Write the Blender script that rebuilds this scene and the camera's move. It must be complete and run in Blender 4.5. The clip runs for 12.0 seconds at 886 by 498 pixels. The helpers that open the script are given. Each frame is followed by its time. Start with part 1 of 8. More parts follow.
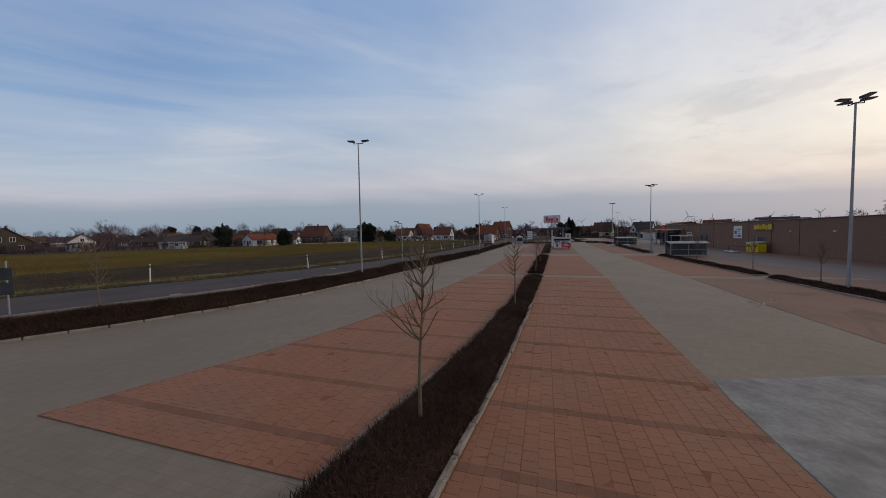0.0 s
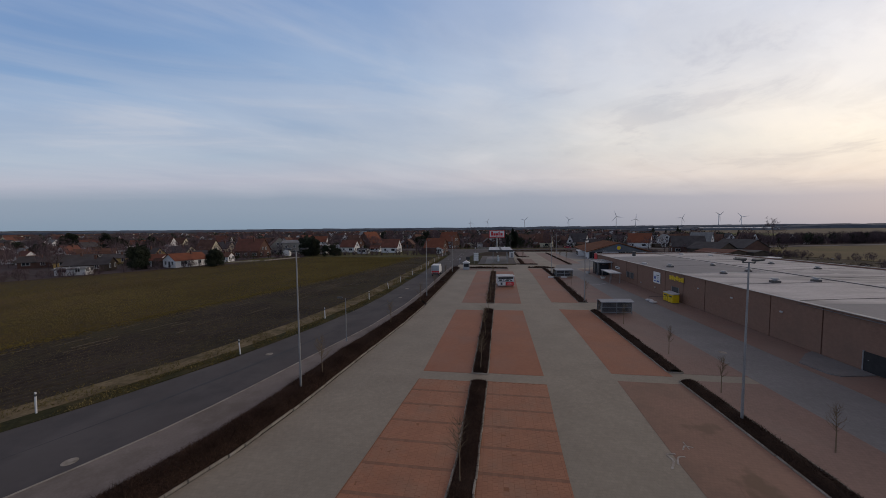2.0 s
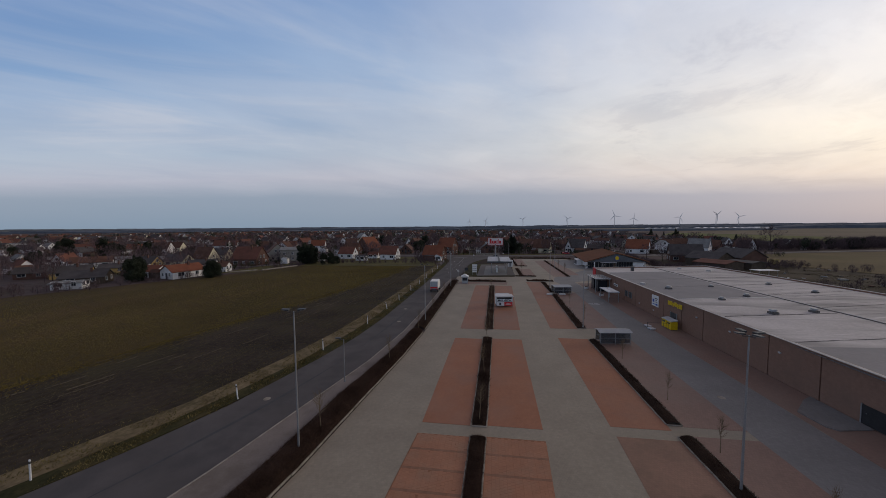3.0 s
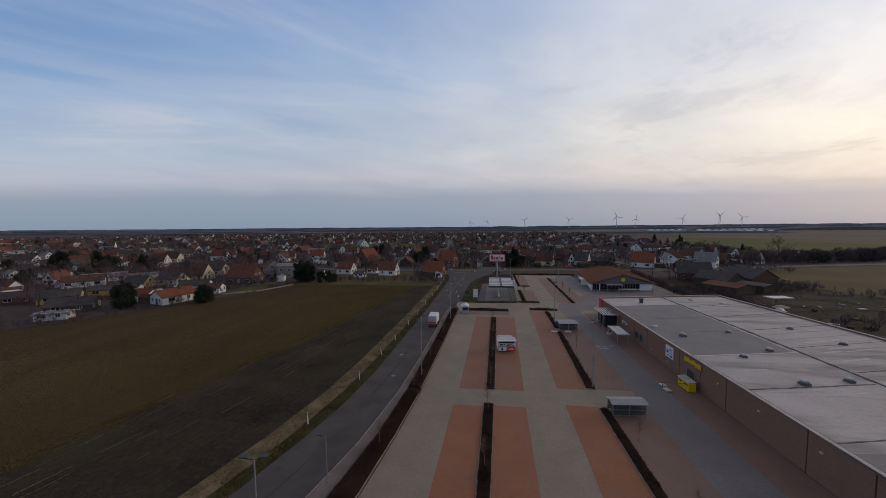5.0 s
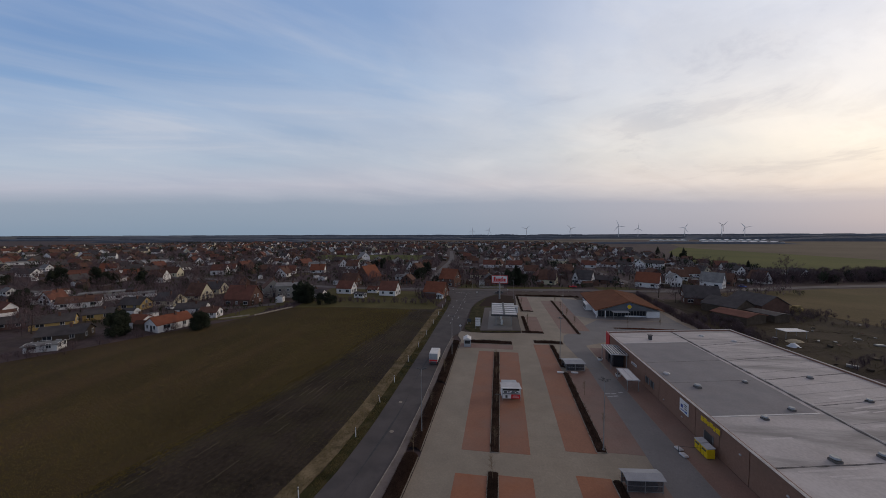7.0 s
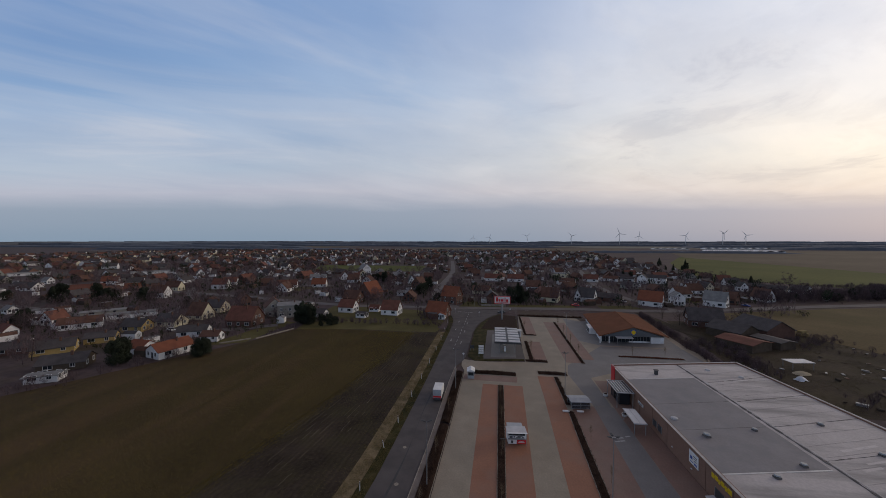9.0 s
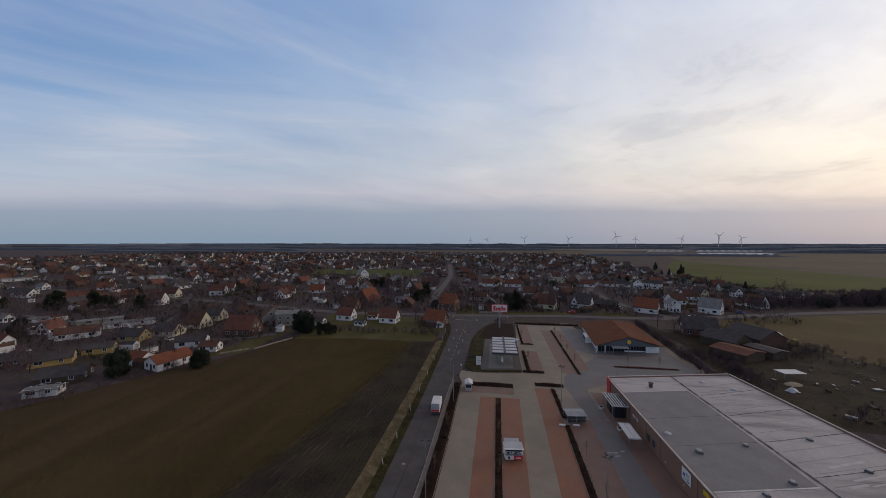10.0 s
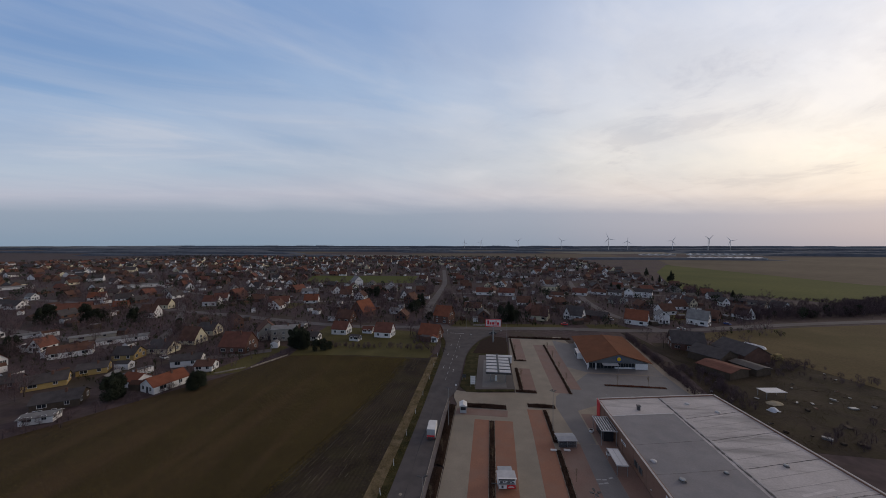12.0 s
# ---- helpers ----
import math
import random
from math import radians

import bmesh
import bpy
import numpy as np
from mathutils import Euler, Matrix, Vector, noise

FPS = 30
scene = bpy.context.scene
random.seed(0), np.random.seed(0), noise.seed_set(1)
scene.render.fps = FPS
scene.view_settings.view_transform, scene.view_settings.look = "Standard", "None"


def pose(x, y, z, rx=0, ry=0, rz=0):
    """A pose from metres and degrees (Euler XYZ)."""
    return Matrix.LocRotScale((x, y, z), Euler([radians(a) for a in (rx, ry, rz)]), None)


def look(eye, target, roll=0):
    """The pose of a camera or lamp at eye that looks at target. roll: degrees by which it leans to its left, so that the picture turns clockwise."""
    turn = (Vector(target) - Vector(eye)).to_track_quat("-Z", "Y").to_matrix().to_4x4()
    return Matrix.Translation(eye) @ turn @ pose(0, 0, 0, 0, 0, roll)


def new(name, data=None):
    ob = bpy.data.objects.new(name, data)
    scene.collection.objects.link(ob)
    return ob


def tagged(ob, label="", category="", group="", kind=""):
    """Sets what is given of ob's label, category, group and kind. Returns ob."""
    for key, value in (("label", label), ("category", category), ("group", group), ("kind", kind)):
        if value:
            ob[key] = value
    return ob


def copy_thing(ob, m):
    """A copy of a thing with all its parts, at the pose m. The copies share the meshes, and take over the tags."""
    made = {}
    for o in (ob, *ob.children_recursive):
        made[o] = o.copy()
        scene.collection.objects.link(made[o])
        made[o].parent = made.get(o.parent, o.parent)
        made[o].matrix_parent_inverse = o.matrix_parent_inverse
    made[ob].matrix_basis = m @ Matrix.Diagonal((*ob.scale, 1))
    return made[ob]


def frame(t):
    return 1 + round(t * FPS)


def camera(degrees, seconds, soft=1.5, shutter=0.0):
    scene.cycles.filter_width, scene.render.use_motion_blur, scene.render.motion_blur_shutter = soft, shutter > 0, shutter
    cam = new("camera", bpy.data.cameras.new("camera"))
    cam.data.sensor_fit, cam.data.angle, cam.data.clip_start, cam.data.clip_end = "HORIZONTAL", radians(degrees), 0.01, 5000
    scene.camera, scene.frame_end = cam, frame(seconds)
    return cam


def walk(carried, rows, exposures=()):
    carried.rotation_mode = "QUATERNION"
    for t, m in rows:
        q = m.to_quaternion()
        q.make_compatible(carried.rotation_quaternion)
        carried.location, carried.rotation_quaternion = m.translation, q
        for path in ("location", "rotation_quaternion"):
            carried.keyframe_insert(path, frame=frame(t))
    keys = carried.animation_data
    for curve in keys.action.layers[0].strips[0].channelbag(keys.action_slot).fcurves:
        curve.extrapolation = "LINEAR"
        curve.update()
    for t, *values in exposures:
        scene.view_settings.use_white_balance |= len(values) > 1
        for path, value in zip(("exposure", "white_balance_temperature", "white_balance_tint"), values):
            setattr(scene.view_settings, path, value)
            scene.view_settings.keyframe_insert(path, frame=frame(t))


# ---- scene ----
# ---- camera and its flight ----
cam = camera(106.0, 12.0, soft=0.5)
# seconds, x, y, z, heading to the left of +y, pitch up, lean
ROWS = [
    (0.0, 0.40, -0.14, 3.72, 17.25, -2.71, -0.98),
    (0.5, 0.42, 0.37, 5.40, 13.45, -2.60, -0.86),
    (1.0, 0.49, 0.68, 7.76, 10.08, -3.05, -0.71),
    (1.5, 0.51, 0.75, 10.23, 8.30, -3.36, -0.57),
    (2.0, 0.50, 0.77, 12.78, 8.37, -3.49, -0.55),
    (2.5, 0.48, 0.94, 15.21, 8.33, -3.66, -0.55),
    (3.0, 0.43, 1.25, 17.48, 8.10, -3.78, -0.48),
    (5.0, 0.44, 6.24, 25.58, 8.36, -3.79, -0.50),
    (5.5, 0.35, 7.22, 27.37, 8.17, -3.50, -0.40),
    (6.0, 0.23, 8.10, 29.11, 8.11, -3.21, -0.33),
    (6.5, 0.09, 8.76, 30.70, 8.22, -2.93, -0.25),
    (7.0, -0.04, 9.18, 32.18, 8.62, -2.54, -0.18),
    (9.0, -1.00, 9.62, 39.18, 8.72, -1.50, 0.01),
    (9.5, -1.01, 9.07, 40.84, 8.50, -1.27, 0.04),
    (10.0, -0.97, 8.47, 42.55, 8.29, -1.16, 0.01),
    (10.5, -0.93, 7.84, 44.30, 8.04, -1.05, -0.02),
    (11.0, -0.94, 7.16, 46.09, 7.83, -0.96, -0.01),
    (11.5, -0.95, 6.53, 47.83, 7.62, -0.89, 0.02),
    (12.0, -0.96, 6.11, 49.66, 7.26, -0.87, 0.01),
]


def flight(x, y, z, yaw, pitch, roll):
    yaw, pitch = radians(yaw), radians(pitch)
    ahead = Vector((-math.sin(yaw) * math.cos(pitch), math.cos(yaw) * math.cos(pitch), math.sin(pitch)))
    return look((x, y, z), Vector((x, y, z)) + ahead, roll)


EXPOSURES = [(0.0, 0.03, 7080, 14), (0.6, -0.01, 7000, 14), (1.5, -0.06, 6820, 14), (3.0, -0.05, 6820, 14), (5.0, -0.03, 6820, 14), (12.0, -0.01, 6820, 14)]
walk(cam, [(t, flight(*r)) for t, *r in ROWS], EXPOSURES)

# ---- world, sun ----
world = bpy.data.worlds.new("evening_sky")
scene.world = world
world.use_nodes = True
SUN_AZ, SUN_EL = 62.0, 16.0      # degrees to the right of +y, above the horizon


def sky_nodes():
    nt = world.node_tree
    n, l = nt.nodes, nt.links
    n.clear()

    def node(kind, **kw):
        o = n.new(kind)
        for k, v in kw.items():
            o.inputs[k].default_value = v
        return o

    def maths(op, a, b=None, c=None, clamp=False):
        o = n.new("ShaderNodeMath")
        o.operation, o.use_clamp = op, clamp
        for i, v in enumerate((a, b, c)):
            if v is None:
                continue
            if isinstance(v, (int, float)):
                o.inputs[i].default_value = v
            else:
                l.new(v, o.inputs[i])
        return o.outputs[0]

    def ramp(fac, stops, ease="LINEAR"):
        o = n.new("ShaderNodeValToRGB")
        o.color_ramp.interpolation = ease
        while len(o.color_ramp.elements) < len(stops):
            o.color_ramp.elements.new(0.5)
        for e, (p, c) in zip(o.color_ramp.elements, stops):
            e.position, e.color = p, (*c, 1)
        l.new(fac, o.inputs[0])
        return o.outputs[0]

    def mix(fac, a, b, blend="MIX"):
        o = n.new("ShaderNodeMix")
        o.data_type, o.blend_type = "RGBA", blend
        for i, v in ((0, fac), (6, a), (7, b)):
            if isinstance(v, (int, float)):
                o.inputs[i].default_value = v
            elif isinstance(v, tuple):
                o.inputs[i].default_value = (*v, 1)
            else:
                l.new(v, o.inputs[i])
        return o.outputs[2]

    tc = n.new("ShaderNodeTexCoord")
    sep = n.new("ShaderNodeSeparateXYZ")
    l.new(tc.outputs["Generated"], sep.inputs[0])
    x, y, z = sep.outputs
    up = maths("MAXIMUM", z, 0.0)
    # clear evening sky by height, darkened mauve above the view to dim the ground
    flat = n.new("ShaderNodeCombineXYZ")
    for i, (src, k) in enumerate(((x, 2.0), (y, 2.0), (z, 11.0))):
        l.new(maths("MULTIPLY", src, k), flat.inputs[i])
    edge = node("ShaderNodeTexNoise", Scale=1.0, Detail=6.0, Roughness=0.6)
    l.new(flat.outputs[0], edge.inputs["Vector"])
    # cloud bank edge shaped straight in the camera's view: height over the distance ahead
    ahead = maths("MAXIMUM", maths("MULTIPLY_ADD", x, math.sin(radians(-8.5)), maths("MULTIPLY", y, math.cos(radians(-8.5)))), 0.6)
    el = maths("MULTIPLY_ADD", maths("DIVIDE", up, ahead), 1.04, maths("MULTIPLY_ADD", edge.outputs[0], 0.05, -0.025))
    clear = ramp(el, [(0.0, SKY0), (0.095, SKY1), (0.150, SKY2), (0.22, SKY3), (0.40, SKY4), (0.66, SKY5), (0.92, SKY5), (1.0, SKY6)])
    # warm side
    s = Vector((math.sin(radians(SUN_AZ)) * math.cos(radians(SUN_EL)), math.cos(radians(SUN_AZ)) * math.cos(radians(SUN_EL)), math.sin(radians(SUN_EL))))
    dot = maths("ADD", maths("ADD", maths("MULTIPLY", x, s.x), maths("MULTIPLY", y, s.y)), maths("MULTIPLY", z, s.z))
    glow = ramp(maths("MULTIPLY_ADD", dot, 0.5, 0.5), [(0.35, (0, 0, 0)), (0.62, (0.13, 0.13, 0.13)), (0.76, (0.32, 0.32, 0.32)), (0.90, (0.70, 0.70, 0.70)), (0.985, (1, 1, 1))], "EASE")
    warm = ramp(el, [(0.0, WARM0), (0.095, WARM1), (0.155, WARM2), (0.26, WARM3), (0.45, WARM4), (0.78, WARM5), (1.0, WARM6)])
    base = mix(glow, clear, warm)
    # thin cloud streaks on a high flat deck
    deck = maths("ADD", up, 0.10)
    comb = n.new("ShaderNodeCombineXYZ")
    l.new(maths("DIVIDE", x, deck), comb.inputs[0])
    l.new(maths("DIVIDE", y, deck), comb.inputs[1])
    mp = n.new("ShaderNodeMapping")
    mp.vector_type = "TEXTURE"       # turned first, then drawn out along the wind
    mp.inputs["Rotation"].default_value = (0, 0, radians(38))
    mp.inputs["Scale"].default_value = (2.3, 1.0, 1.0)
    mp.inputs["Location"].default_value = (3.1, 1.7, 0)
    l.new(comb.outputs[0], mp.inputs[0])
    noi = node("ShaderNodeTexNoise", Scale=0.95, Detail=8.0, Roughness=0.56, Distortion=0.7)
    l.new(mp.outputs[0], noi.inputs["Vector"])
    fac = noi.outputs[0]
    cover = ramp(fac, [(0.40, (0, 0, 0)), (0.54, (0.35, 0.35, 0.35)), (0.71, (0.95, 0.95, 0.95))], "EASE")
    lit = mix(glow, CLOUD_COOL, CLOUD_WARM)
    fade = ramp(el, [(0.08, (0, 0, 0)), (0.17, (0.42, 0.42, 0.42)), (0.30, (0.66, 0.66, 0.66)), (0.70, (0.70, 0.70, 0.70)), (0.95, (0.25, 0.25, 0.25))], "EASE")
    keep = mix(1.0, cover, fade, "MULTIPLY")
    clouds = mix(keep, base, lit)
    # grey undersides of a second, broader bank
    noi2 = node("ShaderNodeTexNoise", Scale=0.55, Detail=8.0, Roughness=0.58, Distortion=0.4)
    l.new(mp.outputs[0], noi2.inputs["Vector"])
    shade = ramp(noi2.outputs[0], [(0.37, (0.83, 0.87, 0.93)), (0.61, (1.07, 1.055, 1.04))], "EASE")
    clouds = mix(fade, clouds, mix(1.0, clouds, shade, "MULTIPLY"))
    # small grey cloudlets low in front of the bright side
    noi3 = node("ShaderNodeTexNoise", Scale=1.35, Detail=9.0, Roughness=0.60, Distortion=0.5)
    l.new(comb.outputs[0], noi3.inputs["Vector"])
    specks = ramp(noi3.outputs[0], [(0.42, (1.05, 1.05, 1.04)), (0.53, (0.96, 0.96, 0.96)), (0.64, (0.72, 0.73, 0.78))], "EASE")
    clouds = mix(mix(1.0, glow, fade, "MULTIPLY"), clouds, mix(1.0, clouds, specks, "MULTIPLY"))
    # physical sky underneath
    sky = n.new("ShaderNodeTexSky")
    sky.sky_type, sky.sun_disc = "NISHITA", False
    sky.sun_elevation, sky.sun_rotation = radians(SUN_EL), radians(SUN_AZ)
    sky.air_density, sky.dust_density = 1.2, 2.0
    b1, b2, add, out = n.new("ShaderNodeBackground"), n.new("ShaderNodeBackground"), n.new("ShaderNodeAddShader"), n.new("ShaderNodeOutputWorld")
    l.new(sky.outputs[0], b1.inputs[0])
    b1.inputs[1].default_value = 0.006
    l.new(clouds, b2.inputs[0])
    b2.inputs[1].default_value = SKY_POWER
    l.new(b1.outputs[0], add.inputs[0])
    l.new(b2.outputs[0], add.inputs[1])
    l.new(add.outputs[0], out.inputs[0])


def srgb(r, g, b):
    return tuple(((c / 255 + 0.055) / 1.055) ** 2.4 if c > 10 else c / 3294 for c in (r, g, b))


# SKY6 and WARM6, unseen overhead, are tuned to dim and warm the ground
SKY0, SKY1, SKY2 = srgb(132, 155, 177), srgb(144, 162, 183), srgb(178, 186, 204)
SKY3, SKY4, SKY5, SKY6 = srgb(167, 187, 209), srgb(146, 179, 215), srgb(112, 153, 203), srgb(100, 88, 94)
WARM0, WARM1, WARM2 = srgb(164, 166, 180), srgb(177, 177, 190), srgb(230, 220, 211)
WARM3, WARM4, WARM5, WARM6 = srgb(246, 240, 226), srgb(248, 247, 244), srgb(222, 231, 245), srgb(138, 122, 118)
CLOUD_COOL, CLOUD_WARM = srgb(204, 211, 222), srgb(255, 252, 246)
SKY_POWER = 0.95
sky_nodes()

sun = new("sun", bpy.data.lights.new("sun", "SUN"))
sun.data.energy, sun.data.angle, sun.data.color = 0.55, radians(14), (1.0, 0.90, 0.78)
sun.matrix_world = look((math.sin(radians(SUN_AZ)) * 300, math.cos(radians(SUN_AZ)) * 300, 300 * math.tan(radians(SUN_EL))), (0, 0, 0))

# ---- materials ----


def material(name, dark, light, scale=1.0, fine=12.0, rough=0.85, bump=0.25, metal=0.0, mix_at=(0.35, 0.65), random=0.0, stain=None, stain_scale=0.15, stain_amount=0.6, gap=0.02, gloss=None):
    """Two colours mixed by noise at two scales in metres, fine relief, optional stains and a random shade for each object."""
    m = bpy.data.materials.new(name)
    m.use_nodes = True
    nt = m.node_tree
    n, l = nt.nodes, nt.links
    bsdf = n["Principled BSDF"]
    bsdf.inputs["Roughness"].default_value, bsdf.inputs["Metallic"].default_value = rough, metal
    bsdf.inputs["Specular IOR Level"].default_value = gloss if gloss is not None else 0.12 if rough >= 0.84 else 0.4
    geo = n.new("ShaderNodeNewGeometry")
    big, small = n.new("ShaderNodeTexNoise"), n.new("ShaderNodeTexNoise")
    big.inputs["Scale"].default_value, big.inputs["Detail"].default_value = scale, 5
    small.inputs["Scale"].default_value, small.inputs["Detail"].default_value = fine, 4
    for t in (big, small):
        l.new(geo.outputs["Position"], t.inputs["Vector"])
    half = n.new("ShaderNodeMath")
    half.operation = "MULTIPLY_ADD"
    half.inputs[1].default_value = 0.55
    l.new(big.outputs[0], half.inputs[0])
    half2 = n.new("ShaderNodeMath")
    half2.operation = "MULTIPLY"
    half2.inputs[1].default_value = 0.45
    l.new(small.outputs[0], half2.inputs[0])
    l.new(half2.outputs[0], half.inputs[2])
    ramp = n.new("ShaderNodeValToRGB")
    ramp.color_ramp.elements[0].position, ramp.color_ramp.elements[1].position = mix_at
    ramp.color_ramp.elements[0].color, ramp.color_ramp.elements[1].color = (*dark, 1), (*light, 1)
    l.new(half.outputs[0], ramp.inputs[0])
    colour = ramp.outputs[0]
    if stain:
        st = n.new("ShaderNodeTexNoise")
        st.inputs["Scale"].default_value, st.inputs["Detail"].default_value, st.inputs["Roughness"].default_value = stain_scale, 8, 0.62
        l.new(geo.outputs["Position"], st.inputs["Vector"])
        sr = n.new("ShaderNodeValToRGB")
        sr.color_ramp.elements[0].position, sr.color_ramp.elements[1].position = 0.47, 0.64
        sr.color_ramp.elements[1].color = (stain_amount, stain_amount, stain_amount, 1)
        l.new(st.outputs[0], sr.inputs[0])
        mx = n.new("ShaderNodeMix")
        mx.data_type = "RGBA"
        l.new(sr.outputs[0], mx.inputs[0])
        l.new(colour, mx.inputs[6])
        mx.inputs[7].default_value = (*stain, 1)
        colour = mx.outputs[2]
    if random:
        info = n.new("ShaderNodeObjectInfo")
        ma = n.new("ShaderNodeMath")
        ma.operation = "MULTIPLY_ADD"
        ma.inputs[1].default_value, ma.inputs[2].default_value = 2 * random, 1 - random
        l.new(info.outputs["Random"], ma.inputs[0])
        isl = n.new("ShaderNodeMath")
        isl.operation = "MULTIPLY_ADD"
        isl.inputs[1].default_value, isl.inputs[2].default_value = 2 * random, 1 - random
        l.new(geo.outputs["Random Per Island"], isl.inputs[0])
        both = n.new("ShaderNodeMath")
        both.operation = "MULTIPLY"
        l.new(ma.outputs[0], both.inputs[0])
        l.new(isl.outputs[0], both.inputs[1])
        sc = n.new("ShaderNodeVectorMath")
        sc.operation = "SCALE"
        l.new(colour, sc.inputs[0])
        l.new(both.outputs[0], sc.inputs["Scale"])
        colour = sc.outputs[0]
    l.new(colour, bsdf.inputs["Base Color"])
    if bump:
        bp = n.new("ShaderNodeBump")
        bp.inputs["Strength"].default_value, bp.inputs["Distance"].default_value = bump, gap
        l.new(half.outputs[0], bp.inputs["Height"])
        l.new(bp.outputs[0], bsdf.inputs["Normal"])
    return m


def plain(name, colour, rough=0.5, metal=0.0, emit=0.0):
    m = bpy.data.materials.new(name)
    m.use_nodes = True
    b = m.node_tree.nodes["Principled BSDF"]
    b.inputs["Base Color"].default_value, b.inputs["Roughness"].default_value, b.inputs["Metallic"].default_value = (*colour, 1), rough, metal
    return m


def courses(name, brick, brick2, mortar, width, height, gap, offset=0.5, rough=0.74, axis="XY", stain=None, stain_scale=0.12):
    """Small laid units that are too far to pick apart: brick pattern in metres with broad stains."""
    m = material(name, brick, brick2, 0.3, 3.0, rough, 0.15, gloss=0.12 if axis != "XY" else 0.5)
    nt = m.node_tree
    n, l = nt.nodes, nt.links
    bsdf = n["Principled BSDF"]
    geo = n.new("ShaderNodeNewGeometry")
    vec = geo.outputs["Position"]
    if axis != "XY":
        sp, cb = n.new("ShaderNodeSeparateXYZ"), n.new("ShaderNodeCombineXYZ")
        l.new(vec, sp.inputs[0])
        add = n.new("ShaderNodeMath")
        add.operation = "ADD"
        l.new(sp.outputs[0], add.inputs[0])
        l.new(sp.outputs[1], add.inputs[1])
        l.new(add.outputs[0], cb.inputs[0])
        l.new(sp.outputs[2], cb.inputs[1])
        vec = cb.outputs[0]
    bt = n.new("ShaderNodeTexBrick")
    bt.offset = offset
    bt.inputs["Color1"].default_value, bt.inputs["Color2"].default_value, bt.inputs["Mortar"].default_value = (1, 1, 1, 1), (0.91, 0.91, 0.91, 1), (*[0.45 + 0.55 * c for c in mortar], 1)
    for k, v in (("Scale", 1.0), ("Brick Width", width), ("Row Height", height), ("Mortar Size", gap), ("Mortar Smooth", 0.3)):
        bt.inputs[k].default_value = v
    l.new(vec, bt.inputs["Vector"])
    mx = n.new("ShaderNodeMix")
    mx.data_type, mx.blend_type = "RGBA", "MULTIPLY"
    mx.inputs[0].default_value = 1.0
    old = bsdf.inputs["Base Color"].links[0].from_socket
    l.new(old, mx.inputs[6])
    l.new(bt.outputs[0], mx.inputs[7])
    col = mx.outputs[2]
    if stain:
        st = n.new("ShaderNodeTexNoise")
        st.inputs["Scale"].default_value, st.inputs["Detail"].default_value, st.inputs["Roughness"].default_value = stain_scale, 8, 0.6
        l.new(geo.outputs["Position"], st.inputs["Vector"])
        sr = n.new("ShaderNodeValToRGB")
        sr.color_ramp.elements[0].position, sr.color_ramp.elements[1].position = 0.45, 0.72
        sr.color_ramp.elements[1].color = (0.7, 0.7, 0.7, 1)
        l.new(st.outputs[0], sr.inputs[0])
        m2 = n.new("ShaderNodeMix")
        m2.data_type = "RGBA"
        l.new(sr.outputs[0], m2.inputs[0])
        l.new(col, m2.inputs[6])
        m2.inputs[7].default_value = (*stain, 1)
        col = m2.outputs[2]
    l.new(col, bsdf.inputs["Base Color"])
    return m


def own_stain(m, x, y, sx, sy, colour, amount=0.75):
    """One broad soft-edged stain with a ragged outline at (x, y), of half-size sx by sy metres."""
    n, l = m.node_tree.nodes, m.node_tree.links
    bsdf = n["Principled BSDF"]
    geo, mp, ln, noi, add, rmp, mx = (n.new("ShaderNode" + k) for k in ("NewGeometry", "Mapping", "VectorMath", "TexNoise", "Math", "ValToRGB", "Mix"))
    mp.vector_type = "TEXTURE"
    mp.inputs["Location"].default_value, mp.inputs["Scale"].default_value = (x, y, 0), (sx, sy, 100)
    l.new(geo.outputs["Position"], mp.inputs[0])
    ln.operation = "LENGTH"
    l.new(mp.outputs[0], ln.inputs[0])
    noi.inputs["Scale"].default_value, noi.inputs["Detail"].default_value = 1.0, 9
    l.new(geo.outputs["Position"], noi.inputs["Vector"])
    add.operation = "MULTIPLY_ADD"
    l.new(noi.outputs[0], add.inputs[0])
    add.inputs[1].default_value = 2.1
    l.new(ln.outputs["Value"], add.inputs[2])
    rmp.color_ramp.elements[0].position, rmp.color_ramp.elements[1].position = 0.75, 1.0
    rmp.color_ramp.elements[0].color, rmp.color_ramp.elements[1].color = (amount, amount, amount, 1), (0, 0, 0, 1)
    half = n.new("ShaderNodeMath")
    half.operation = "MULTIPLY"
    half.inputs[1].default_value = 0.6
    l.new(add.outputs[0], half.inputs[0])
    l.new(half.outputs[0], rmp.inputs[0])
    mx.data_type = "RGBA"
    old = bsdf.inputs["Base Color"].links[0].from_socket
    l.new(rmp.outputs[0], mx.inputs[0])
    l.new(old, mx.inputs[6])
    mx.inputs[7].default_value = (*colour, 1)
    l.new(mx.outputs[2], bsdf.inputs["Base Color"])


M = {}
M["ground"] = material("village_soil", (0.062, 0.046, 0.047), (0.134, 0.100, 0.099), 0.03, 0.4, 0.95, 0.2, stain=(0.060, 0.054, 0.025), stain_scale=0.03)
M["tracks"] = material("pale_track_soil", (0.080, 0.067, 0.050), (0.145, 0.122, 0.092), 0.2, 3.0, 0.95, 0.3)
M["grass_field"] = material("winter_crop", (0.043, 0.032, 0.016), (0.076, 0.054, 0.025), 0.035, 1.4, 0.95, 0.5, stain=(0.092, 0.059, 0.034), stain_scale=0.06, stain_amount=0.85)
M["crop_blades"] = material("winter_crop_blades", (0.148, 0.115, 0.034), (0.220, 0.168, 0.051), 0.03, 1.0, 0.95, 0.0, random=0.08, stain=(0.112, 0.078, 0.024), stain_scale=0.05)
